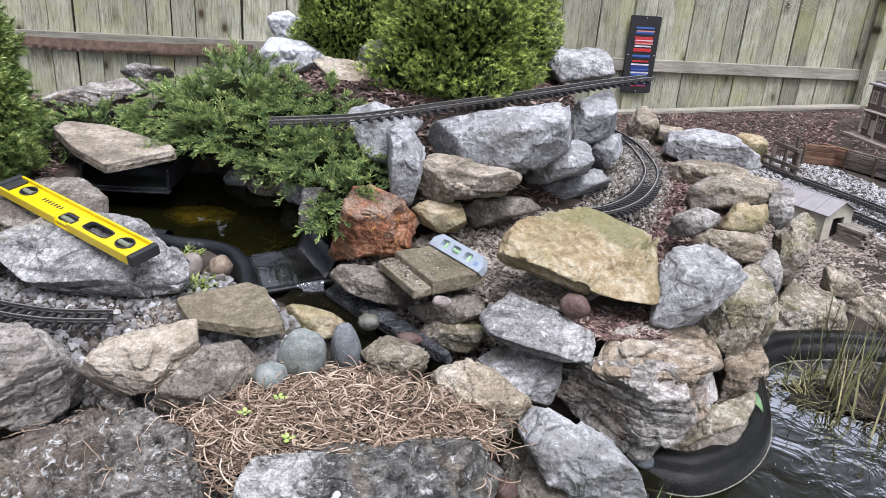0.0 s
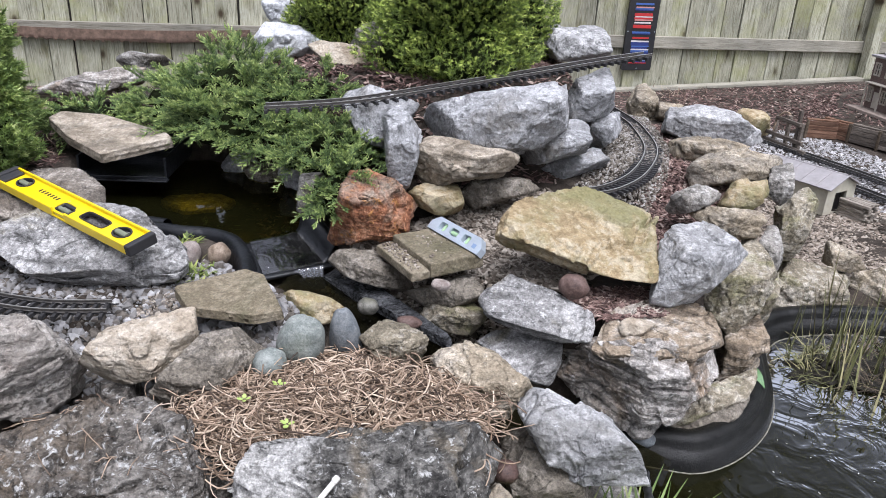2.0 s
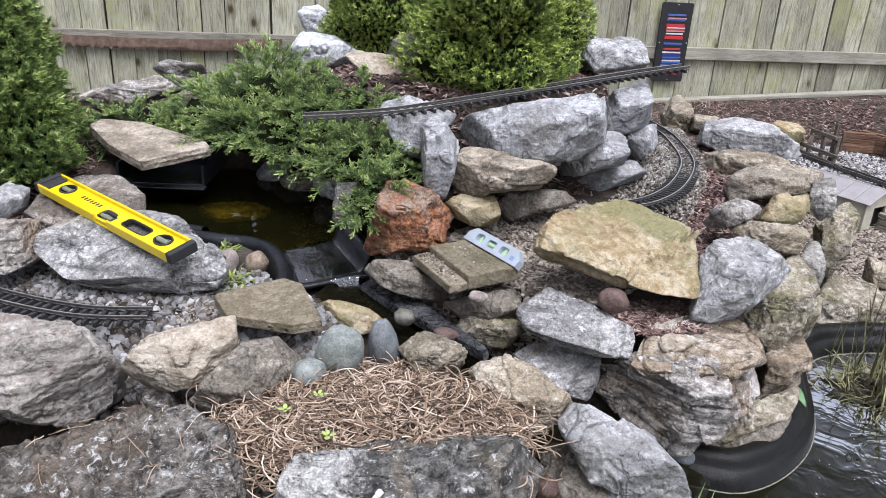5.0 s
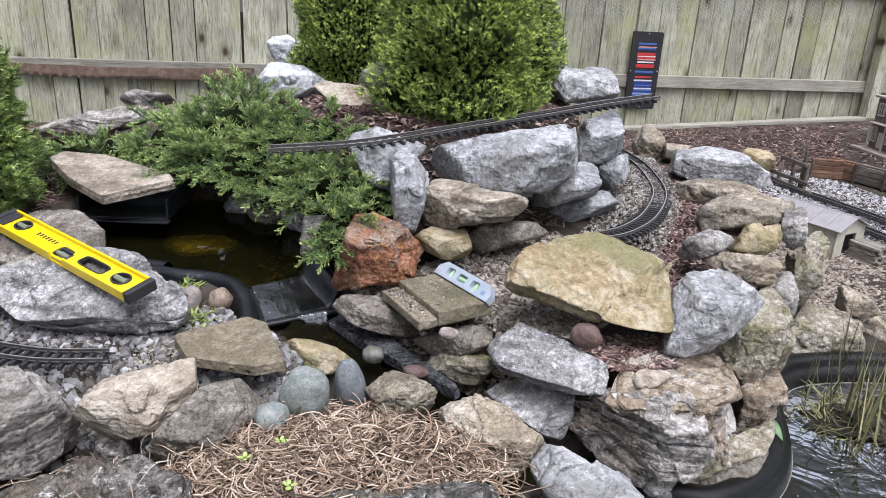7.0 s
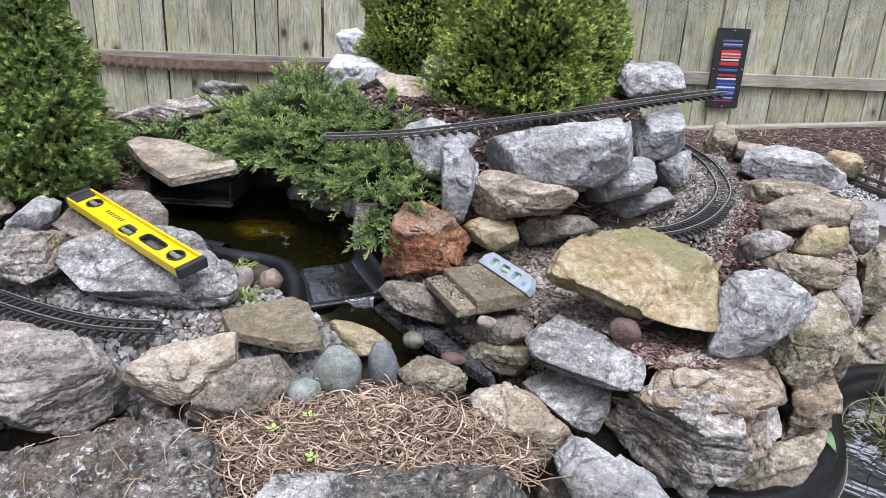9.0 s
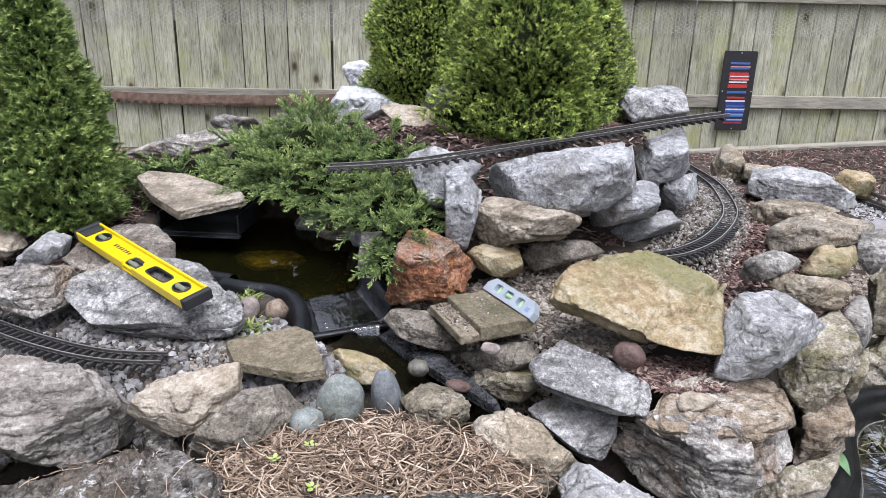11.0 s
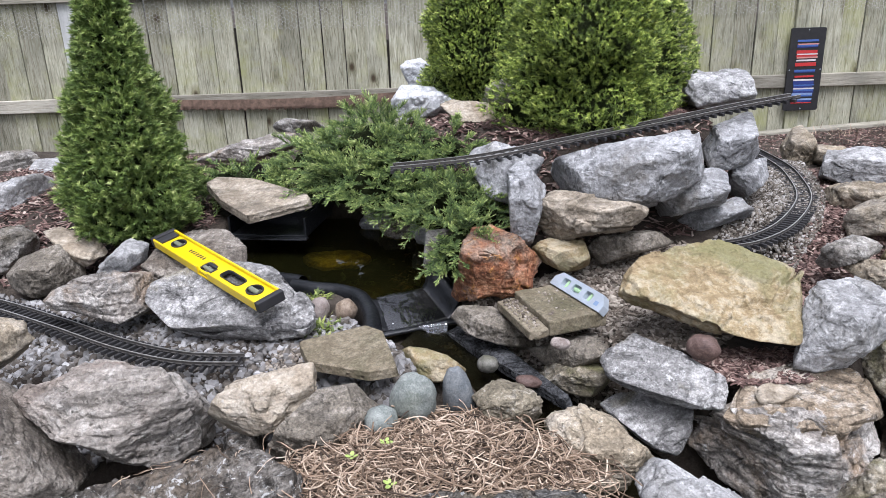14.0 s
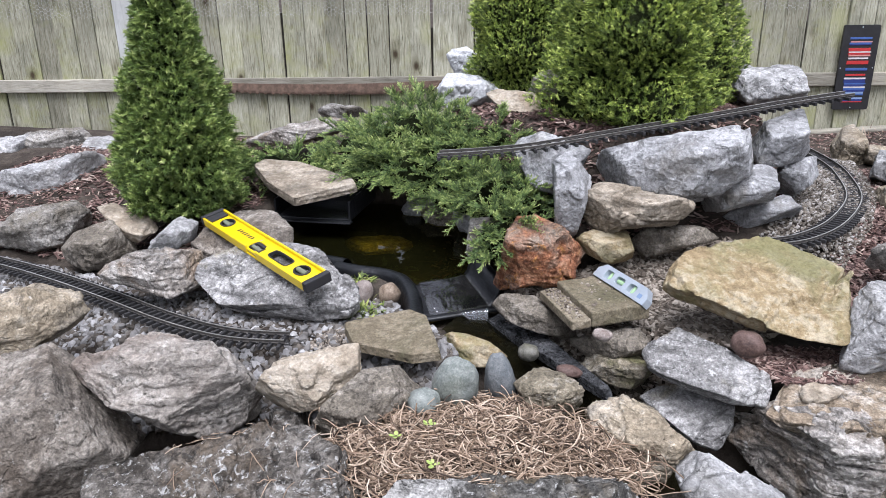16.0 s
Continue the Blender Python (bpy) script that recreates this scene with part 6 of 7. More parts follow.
TRIM = plain_material("pale_trim", (0.55, 0.5, 0.42), 0.7, vary=0.1)
DARK = plain_material("dark_pane_and_shade", (0.03, 0.028, 0.027), 0.35, vary=0.2, bump=0)
BRICK_RED = wood_material("reddish_old_wood", [(0.3, (0.12, 0.06, 0.04)), (0.5, (0.23, 0.13, 0.09)), (0.7, (0.33, 0.21, 0.15))], streak=(1.5, 16, 16), knots=False)
PLATFORM = plain_material("pale_platform_board", (0.36, 0.29, 0.24), 0.85, vary=0.2)


def window_frame(w, h, bars=True):
    """A sash with crossing bars as one piece, in the x-z plane, its back at y = 0.012 and its front at y = 0."""
    xs = [-w / 2 - 0.004, -w / 2 + 0.004, -0.002, 0.002, w / 2 - 0.004, w / 2 + 0.004]
    zs = [-h / 2 - 0.004, -h / 2 + 0.004, -0.002, 0.002, h / 2 - 0.004, h / 2 + 0.004]
    bm = bmesh.new()
    grid = [[bm.verts.new((x, 0.0, z)) for z in zs] for x in xs]
    for i in range(5):
        for k in range(5):
            if i in (0, 4) or k in (0, 4) or k == 2 or (bars and i == 2):
                bm.faces.new((grid[i][k], grid[i + 1][k], grid[i + 1][k + 1], grid[i][k + 1]))
    bmesh.ops.delete(bm, geom=[v for v in bm.verts if not v.link_faces], context="VERTS")
    out = bmesh.ops.extrude_face_region(bm, geom=bm.faces[:])
    bmesh.ops.translate(bm, verts=[v for v in out["geom"] if isinstance(v, bmesh.types.BMVert)], vec=(0, 0.012, 0))
    bmesh.ops.recalc_face_normals(bm, faces=bm.faces[:])
    return bm


def model_house():
    house = thing("model_house", (0, 0, 0), "brown two-storey model house with pale window trim", "model house")
    house.matrix_basis = axes_matrix((2.64, 5.02, 0.646), (0.14, -0.99, 0), (0, 0, 1))
    bm = bmesh.new()
    box(bm, (0.66, 0.46, 0.02), (0.30, 0.14, 0.0), 0.003)
    part("platform", bm, PLATFORM, house)
    bm = bmesh.new()
    box(bm, (0.56, 0.36, 0.32), (0.29, 0.19, 0.17), 0.002)
    wall = part("wall", bm, HOUSE_BROWN, house)
    for k in range(9):
        bm = bmesh.new()
        box(bm, (0.566, 0.366, 0.004), (0.29, 0.19, 0.04 + 0.034 * k))
        part("siding_strip", bm, HOUSE_BROWN, wall)
    bm = bmesh.new()
    box(bm, (0.6, 0.4, 0.014), (0.29, 0.19, 0.338), 0.003)
    box(bm, (0.5, 0.3, 0.02), (0.29, 0.19, 0.352), 0.004)
    part("roof", bm, ROOF_GREY, house)
    for x, z, w, h in ((0.07, 0.26, 0.05, 0.075), (0.18, 0.26, 0.04, 0.075), (0.29, 0.26, 0.05, 0.075), (0.41, 0.26, 0.05, 0.075), (0.51, 0.26, 0.05, 0.075), (0.05, 0.10, 0.04, 0.09), (0.2, 0.10, 0.05, 0.08), (0.33, 0.10, 0.05, 0.08), (0.5, 0.10, 0.05, 0.09)):
        bm = window_frame(w, h)
        bmesh.ops.translate(bm, verts=bm.verts[:], vec=(x, 0.0, z))
        win = part("window", bm, TRIM, house)
        bm = bmesh.new()
        box(bm, (w - 0.008, 0.004, h - 0.008), (x, 0.0105, z))
        part("pane", bm, DARK, win)
    for y, z in ((0.09, 0.26), (0.19, 0.26), (0.29, 0.26), (0.12, 0.1), (0.26, 0.1)):
        bm = window_frame(0.05, 0.075, False)
        bmesh.ops.rotate(bm, verts=bm.verts[:], matrix=Euler((0, 0, radians(-90))).to_matrix())
        bmesh.ops.translate(bm, verts=bm.verts[:], vec=(0.0, y, z))
        win = part("window", bm, TRIM, house)
        bm = bmesh.new()
        box(bm, (0.004, 0.042, 0.066), (0.0105, y, z))
        part("pane", bm, DARK, win)
    bm = bmesh.new()
    box(bm, (0.045, 0.014, 0.10), (0.125, 0.004, 0.07), 0.002)
    part("door", bm, TRIM, house)
    bm = bmesh.new()
    box(bm, (0.5, 0.05, 0.008), (0.29, -0.015, 0.175), 0.002)
    part("porch_roof", bm, TRIM, house)
    for x in (0.05, 0.2, 0.37, 0.53):
        bm = bmesh.new()
        box(bm, (0.008, 0.008, 0.16), (x, -0.032, 0.092))
        part("porch_post", bm, TRIM, house)


model_house()


GREY_PLANK = wood_material("grey_brown_plank", [(0.3, (0.1, 0.08, 0.07)), (0.5, (0.2, 0.17, 0.15)), (0.7, (0.32, 0.285, 0.26))], streak=(1.5, 16, 16), knots=False)


def plank_bay(at, along, material, label):
    """One bay of the little timber retaining wall: posts and planks laid edge up."""
    bay = thing("timber_bay", (0, 0, 0), label, "retaining wall", group="timber retaining bays")
    bay.matrix_basis = axes_matrix(at, along, (0, 0, 1)) @ Matrix.Scale(0.77, 4)
    for k in range(4):
        bm = bmesh.new()
        box(bm, (0.236, 0.018, 0.032), (0.12, 0.003 * (k % 2), 0.02 + 0.034 * k), 0.003)
        part("plank", bm, material, bay)
    bm = bmesh.new()
    box(bm, (0.018, 0.03, 0.155), (0.0, -0.012, 0.07), 0.003)
    part("post", bm, DARK_WOOD, bay)
    bm = bmesh.new()
    box(bm, (0.24, 0.05, 0.012), (0.12, 0.03, 0.146), 0.003)
    part("capping", bm, material, bay)


for k in range(-1, 6):
    plank_bay((2.38 + 0.57 * 0.185 * k, 4.54 - 0.82 * 0.185 * k, 0.515), ALONG, BRICK_RED if k < 0 else GREY_PLANK,
              "reddish weathered plank retaining wall" if k < 0 else "dark weathered plank retaining wall")
plank_bay((2.14, 4.60, 0.515), (0.99, -0.12, 0), BRICK_RED, "reddish weathered plank retaining wall")


def raised_bed():
    """The earth that the timber bays hold back."""
    bm = bmesh.new()
    prism(bm, [(2.33, 4.66), (2.98, 3.72), (4.6, 4.8), (3.7, 6.3), (2.75, 5.6)], 0.40, 0.634)
    bmesh.ops.subdivide_edges(bm, edges=bm.edges[:], cuts=12, use_grid_fill=True)
    for v in bm.verts:
        low = (0.634 - v.co.z) / 0.234
        if abs((v.co.x - 2.33) * 0.913 - (v.co.y - 4.66) * 0.408) < 0.02:
            v.co.x -= 0.45 * low
            v.co.y += 0.15 * low
        v.co.z += 0.008 * noise.noise(v.co * 9)
    tagged(part("raised_bed", bm, SOIL), "raised earth bed behind the little timber wall", "ground", kind="structure")
    rng = np.random.RandomState(178)
    a, low = rng.uniform(0, 1, (2, 1500))
    p = np.column_stack([2.33 + 0.42 * a - 0.45 * low, 4.66 + 0.94 * a + 0.15 * low, 0.645 - 0.234 * low])
    pieces("bark_mulch", p, chips(len(p), 179, 0.022), MULCH, "brown bark mulch on the slope beside the timber wall", "mulch", 180, flat=True)
    p = strewn(2200, [(2.35, 4.68), (2.98, 3.78), (4.3, 4.75), (3.6, 6.0), (2.75, 5.5)], 175)
    p[:, 2] = 0.640
    pieces("bark_mulch", p, chips(len(p), 176, 0.022), MULCH, "brown bark mulch around the model house", "mulch", 177, flat=True)


raised_bed()


def trestle():
    frame_thing = thing("model_gate_frame", (0, 0, 0), "weathered wooden frame with an arched stick over the track", "model gate")
    frame_thing.matrix_basis = axes_matrix((1.96, 4.60, 0.495), (0.3, -0.95, 0), (0, 0, 1))
    for x, h in ((0.0, 0.16), (0.09, 0.17), (0.2, 0.19), (0.28, 0.24), (0.31, 0.17)):
        bm = bmesh.new()
        box(bm, (0.02, 0.02, h), (x, -0.08, h / 2), 0.003)
        part("post", bm, GREY_PLANK, frame_thing)
    for z, a, b in ((0.05, -0.08, 0.36), (0.15, 0.1, 0.32), (0.005, -0.12, 0.4)):
        bm = bmesh.new()
        box(bm, (b - a, 0.016, 0.022), ((a + b) / 2, -0.098, z + 0.012), 0.003)
        part("rail", bm, GREY_PLANK, frame_thing)
    arc = [[(0.1 + 0.09 * (1 - math.cos(s)), -0.10, 0.08 + 0.13 * math.sin(s)) for s in np.linspace(0, 1.9, 10)]]
    v, f = tube_arrays(arc, 0.005, 6)
    mesh_object("arched_stick", v, f, STRAW, parent=frame_thing)


trestle()


def shed():
    hut = thing("model_shed", (0, 0, 0), "small cream model shed with a grey roof and open doorway", "model shed")
    hut.matrix_basis = axes_matrix((1.505, 3.53, 0.465), ALONG, (0, 0, 1))
    w, l, h, r = 0.22, 0.36, 0.125, 0.05
    bm = bmesh.new()
    prof = [(0, 0), (w, 0), (w, h), (w / 2, h + r), (0, h)]
    a = [bm.verts.new((0, y, z)) for y, z in prof]
    b = [bm.verts.new((l - 0.006, y, z)) for y, z in prof]
    bm.faces.new(a)
    for i in range(5):
        bm.faces.new((a[i], b[i], b[(i + 1) % 5], a[(i + 1) % 5]))
    bmesh.ops.recalc_face_normals(bm, faces=bm.faces[:])
    part("wall", bm, CREAM, hut)
    bm = bmesh.new()
    out = [(0, 0), (0.065, 0), (0.065, 0.10), (0.155, 0.10), (0.155, 0), (w, 0), (w, h), (w / 2, h + r), (0, h)]
    a = [bm.verts.new((l, y, z)) for y, z in out]
    b = [bm.verts.new((l - 0.01, y, z)) for y, z in out]
    bm.faces.new(a)
    bm.faces.new(b[::-1])
    for i in range(len(out)):
        bm.faces.new((a[i], b[i], b[(i + 1) % len(out)], a[(i + 1) % len(out)]))
    bmesh.ops.recalc_face_normals(bm, faces=bm.faces[:])
    part("gable_end", bm, CREAM, hut)
    # dark plate added behind the doorway to paint the shade inside
    bm = bmesh.new()
    box(bm, (0.004, 0.10, 0.105), (l - 0.03, 0.11, 0.052))
    part("dark_interior", bm, DARK, hut)
    for s in (-1, 1):
        for k in range(5):
            bm = bmesh.new()
            ln = math.hypot(w / 2, r) + 0.02
            box(bm, ((l + 0.04) / 5 - 0.002, ln, 0.006), bevel=0.001)
            ob = part("roof_sheet", bm, ROOF_GREY, hut)
            ob.matrix_basis = pose(-0.02 + (k + 0.5) * (l + 0.04) / 5, w / 2 + s * (w / 4 + 0.004), h + r / 2 + 0.004, -s * math.degrees(math.atan2(r, w / 2)), 0, 0)


shed()


def lumber(at, turn, rows, label):
    pile = thing("lumber_stack", at, label, "lumber", group="lumber stacks", turn=(0, 0, turn))
    rng = random.Random(int(at[0] * 1000))
    for k in range(rows):
        for j in range(4):
            bm = bmesh.new()
            box(bm, (0.14 + rng.uniform(-0.025, 0.025), 0.022, 0.012), (rng.uniform(-0.01, 0.01), (j - 1.5) * 0.025, 0.006 + k * 0.0135), 0.002)
            part("board", bm, GREY_BOARD, pile)


GREY_BOARD = wood_material("grey_lumber", [(0.3, (0.12, 0.1, 0.085)), (0.5, (0.27, 0.24, 0.21)), (0.7, (0.5, 0.46, 0.42))], streak=(1.5, 16, 16), knots=False)
lumber((1.87, 3.25, 0.462), -60, 6, "stack of weathered grey model boards")
lumber((1.97, 3.04, 0.462), -50, 5, "stack of dark weathered boards with a pale top")
stone("stone", (1.78, 4.55, 0.60), 60, -20, 0.08, [(0, 0.1), (50, 0.09), (90, 0.075), (150, 0.09), (-150, 0.1), (-90, 0.07), (-30, 0.09)], "yellow", 90, label="buff stone block at the end of the timber wall")


# ---------------------------------------------------------------- on the fence
def colour_panel():
    panel = thing("colour_panel", (0, 0, 0), "tall black board with red, white and blue stripes", "wall panel")
    panel.matrix_basis = pose(*fence_place(3.575, 0.062, 0.95), 90, 0, FENCE_TURN)
    bm = bmesh.new()
    box(bm, (0.25, 0.59, 0.02), (0, 0, 0), 0.0)
    edges = [e for e in bm.edges if abs(e.verts[0].co.z - e.verts[1].co.z) > 0.01]
    bmesh.ops.bevel(bm, geom=edges, offset=0.014, segments=4, affect="EDGES", profile=0.5)
    part("board", bm, BLACK_PLASTIC, panel)
    colours = {"r": (0.55, 0.03, 0.03), "b": (0.06, 0.14, 0.42), "d": (0.02, 0.04, 0.2), "w": (0.72, 0.66, 0.66), "p": (0.62, 0.28, 0.25), "s": (0.25, 0.36, 0.6)}
    paint = {k: plain_material("stripe_" + k, c, 0.5, vary=0.08, bump=0) for k, c in colours.items()}
    rng = random.Random(4)
    z = 0.212
    for c, h in (("b", 10), ("", 8), ("p", 6), ("b", 7), ("d", 6), ("", 12), ("r", 16), ("w", 6), ("r", 9), ("p", 8), ("", 5), ("w", 8), ("", 6), ("r", 18), ("", 16), ("b", 9), ("d", 5), ("", 14), ("r", 9), ("", 8), ("w", 8), ("d", 18), ("b", 6), ("d", 10), ("w", 7), ("b", 8), ("d", 10), ("s", 9), ("b", 8), ("", 10), ("s", 8), ("d", 10), ("r", 5)):
        h = h * 0.00150
        if c:
            bm = bmesh.new()
            box(bm, (0.15 - rng.choice([0, 0, 0.012]), h * 0.92, 0.004), (rng.choice([0, 0, 0.006]), z - h / 2, 0.0115), 0.0006)
            part("stripe", bm, paint[c], panel)
        z -= h
    for x, y in ((0, 0.28), (-0.112, 0), (0.112, 0), (0, -0.28)):
        bm = bmesh.new()
        bmesh.ops.create_uvsphere(bm, u_segments=8, v_segments=5, radius=0.005)
        bmesh.ops.translate(bm, verts=bm.verts[:], vec=(x, y, 0.010))
        part("screw", bm, SILVER, panel)


colour_panel()


def crosscut_saw():
    """A long two-man saw hung under the rail: a bowed rusty blade with groups of teeth."""
    u = np.linspace(-1.12, 0.62, 60)
    top = 0.868 + 0.022 * ((u + 0.25) / 0.87) ** 2
    low = 0.812 + 0.034 * ((u + 0.25) / 0.87) ** 2
    bm = bmesh.new()
    outline = [(a, b) for a, b in zip(u, top)]
    for k, (a, b) in enumerate(zip(u[::-1], low[::-1])):
        if 2 < k < 57:
            deep = 0.026
            outline += [(a + 0.0135, b), (a + 0.0115, b - 0.6 * deep), (a + 0.004, b - deep), (a - 0.004, b - deep), (a - 0.0115, b - 0.6 * deep), (a - 0.0135, b)] if k % 2 else [(a + 0.002, b)]
        else:
            outline.append((a, b))
    front = [bm.verts.new(fence_place(a, 0.060, b)) for a, b in outline]
    back = [bm.verts.new(fence_place(a, 0.0565, b)) for a, b in outline]
    bm.faces.new(front)
    bm.faces.new(back[::-1])
    for i in range(len(front)):
        j = (i + 1) % len(front)
        bm.faces.new((front[i], back[i], back[j], front[j]))
    bmesh.ops.triangulate(bm, faces=bm.faces[:])
    bmesh.ops.recalc_face_normals(bm, faces=bm.faces[:])
    saw = thing("crosscut_saw", (0, 0, 0), "long rusty two-man crosscut saw hung on the fence rail", "saw")
    part("blade", bm, RUSTY, saw)
    for a in (-1.03, 0.58):
        bm = bmesh.new()
        bmesh.ops.create_cone(bm, cap_ends=True, segments=10, radius1=0.007, radius2=0.007, depth=0.09)
        bmesh.ops.rotate(bm, verts=bm.verts[:], matrix=Euler((radians(90), 0, radians(FENCE_TURN))).to_matrix())
        bmesh.ops.translate(bm, verts=bm.verts[:], vec=fence_place(a, 0.04, 0.87 if a < 0 else 0.86))
        part("nail", bm, RUSTY, saw)


crosscut_saw()


# ---------------------------------------------------------------- spirit levels
def cut_plate(outline, holes, t):
    """A flat plate with holes, of thickness t, filled between its loops."""
    bm = bmesh.new()
    loops = [outline] + holes
    edges = []
    for loop in loops:
        vs = [bm.verts.new((x, y, 0)) for x, y in loop]
        edges += [bm.edges.new((vs[i], vs[(i + 1) % len(vs)])) for i in range(len(vs))]
    bmesh.ops.triangle_fill(bm, use_beauty=True, use_dissolve=False, edges=edges, normal=(0, 0, 1))
    made = bmesh.ops.extrude_face_region(bm, geom=bm.faces[:])
    bmesh.ops.translate(bm, verts=[g for g in made["geom"] if isinstance(g, bmesh.types.BMVert)], vec=(0, 0, t))
    bmesh.ops.recalc_face_normals(bm, faces=bm.faces[:])
    return bm


def oval(cx, cy, rx, ry, n=20, power=2.0):
    out = []
    for k in range(n):
        c, s = math.cos(2 * math.pi * k / n), math.sin(2 * math.pi * k / n)
        out.append((cx + rx * math.copysign(abs(c) ** (2 / power), c), cy + ry * math.copysign(abs(s) ** (2 / power), s)))
    return out


def ring(bm, cx, cy, rx, ry, w, z0, z1, n=24):
    rows = [[bm.verts.new((cx + (rx - d) * math.cos(2 * math.pi * k / n), cy + (ry - d) * math.sin(2 * math.pi * k / n), z)) for k in range(n)] for d, z in ((0, z0), (0, z1), (w, z1), (w, z0))]
    for r in range(4):
        a, b = rows[r], rows[(r + 1) % 4]
        for k in range(n):
            bm.faces.new((a[k], a[(k + 1) % n], b[(k + 1) % n], b[k]))
    bmesh.ops.recalc_face_normals(bm, faces=bm.faces[:])


def vial(bm, cx, cy, along, length, r):
    bmesh.ops.create_cone(bm, cap_ends=True, segments=12, radius1=r, radius2=r, depth=length, matrix=Matrix.Translation((cx, cy, 0)) @ Euler((radians(90) if along == "y" else 0, radians(90) if along == "x" else 0, 0)).to_matrix().to_4x4())


def yellow_level():
    level = thing("spirit_level", (0, 0, 0), "yellow I-beam spirit level with black ends lying on rocks", "spirit level")
    level.matrix_basis = axes_matrix((-0.905, 1.632, 0.893), (0.53, -0.333, -0.034), (-0.02, -0.22, 0.97))
    L, W = 0.61, 0.068
    holes = [oval(-0.212, 0.006, 0.027, 0.021), oval(0.119, 0, 0.050, 0.017, 32, 5), oval(0.225, 0.002, 0.027, 0.021), [(-0.016, -0.0275), (0.041, -0.0275), (0.038, -0.010), (0.026, 0.008), (-0.010, 0.011), (-0.026, 0.004), (-0.026, -0.014)]]
    bm = cut_plate([(-L / 2 + 0.01, -W / 2), (L / 2 - 0.01, -W / 2), (L / 2 - 0.01, W / 2), (-L / 2 + 0.01, W / 2)], holes, 0.006)
    bmesh.ops.translate(bm, verts=bm.verts[:], vec=(0, 0, -0.003))
    part("web", bm, YELLOW, level)
    for s in (-1, 1):
        bm = bmesh.new()
        if s > 0:
            box(bm, (L - 0.02, 0.006, 0.026), (0, W / 2, 0), 0.0012)
        else:
            box(bm, (0.281, 0.006, 0.026), (-0.1545, -W / 2, 0), 0.0012)
            box(bm, (0.254, 0.006, 0.026), (0.168, -W / 2, 0), 0.0012)
            box(bm, (0.057, 0.006, 0.005), (0.0135, -W / 2, -0.0105), 0.001)
        part("flange", bm, YELLOW, level)
        bm = bmesh.new()
        box(bm, (0.018, W + 0.008, 0.028), (s * (L / 2 - 0.006), 0, 0), 0.003)
        part("end_cap", bm, RUBBER, level, "black rubber end cap")
    bm = bmesh.new()
    box(bm, (0.035, W - 0.008, 0.012), (-L / 2 + 0.03, 0, 0.003), 0.002)
    part("end_label", bm, RUBBER, level)
    for cx, cy in ((-0.212, 0.006), (0.225, 0.002)):
        bm = bmesh.new()
        ring(bm, cx, cy, 0.028, 0.022, 0.004, -0.006, 0.005)
        holder = part("vial_ring", bm, RUBBER, level)
        bm = bmesh.new()
        box(bm, (0.040, 0.030, 0.002), (cx, cy, -0.006), 0.0008)
        part("backing", bm, RUBBER, holder)
        bm = bmesh.new()
        vial(bm, cx, cy, "x", 0.042, 0.0075)
        part("vial", bm, GLASS, holder)
    bm = bmesh.new()
    vial(bm, 0.010, -0.014, "x", 0.048, 0.006)
    part("vial", bm, GLASS, level)
    bm = bmesh.new()
    for x, y, a, b in ((0.004, 0.003, 0.048, 0.010), (-0.018, -0.013, 0.008, 0.024), (0.036, -0.013, 0.008, 0.024)):
        box(bm, (a, b, 0.010), (x, y, -0.001), 0.002)
    part("vial_holder", bm, RUBBER, level)
    # dark lining of the grip hole
    bm = bmesh.new()
    loops = [[bm.verts.new((x, y, z)) for x, y in oval(0.119, 0, 0.050 - d, 0.017 - d, 32, 5)] for d, z in ((-0.0012, 0.0042), (0.0022, 0.0042), (0.0022, -0.0042), (-0.0012, -0.0042))]
    for k in range(4):
        for m in range(32):
            bm.faces.new((loops[k][m], loops[k][(m + 1) % 32], loops[(k + 1) % 4][(m + 1) % 32], loops[(k + 1) % 4][m]))
    bmesh.ops.recalc_face_normals(bm, faces=bm.faces[:])
    part("grip_trim", bm, RUBBER, level)
    # the maker's mark as plain bars
    for k in range(7):
        bm = bmesh.new()
        box(bm, (0.0065, 0.012, 0.0006), (-0.136 + k * 0.0135, 0.006, 0.0032))
        part("mark", bm, RUBBER, level)


yellow_level()


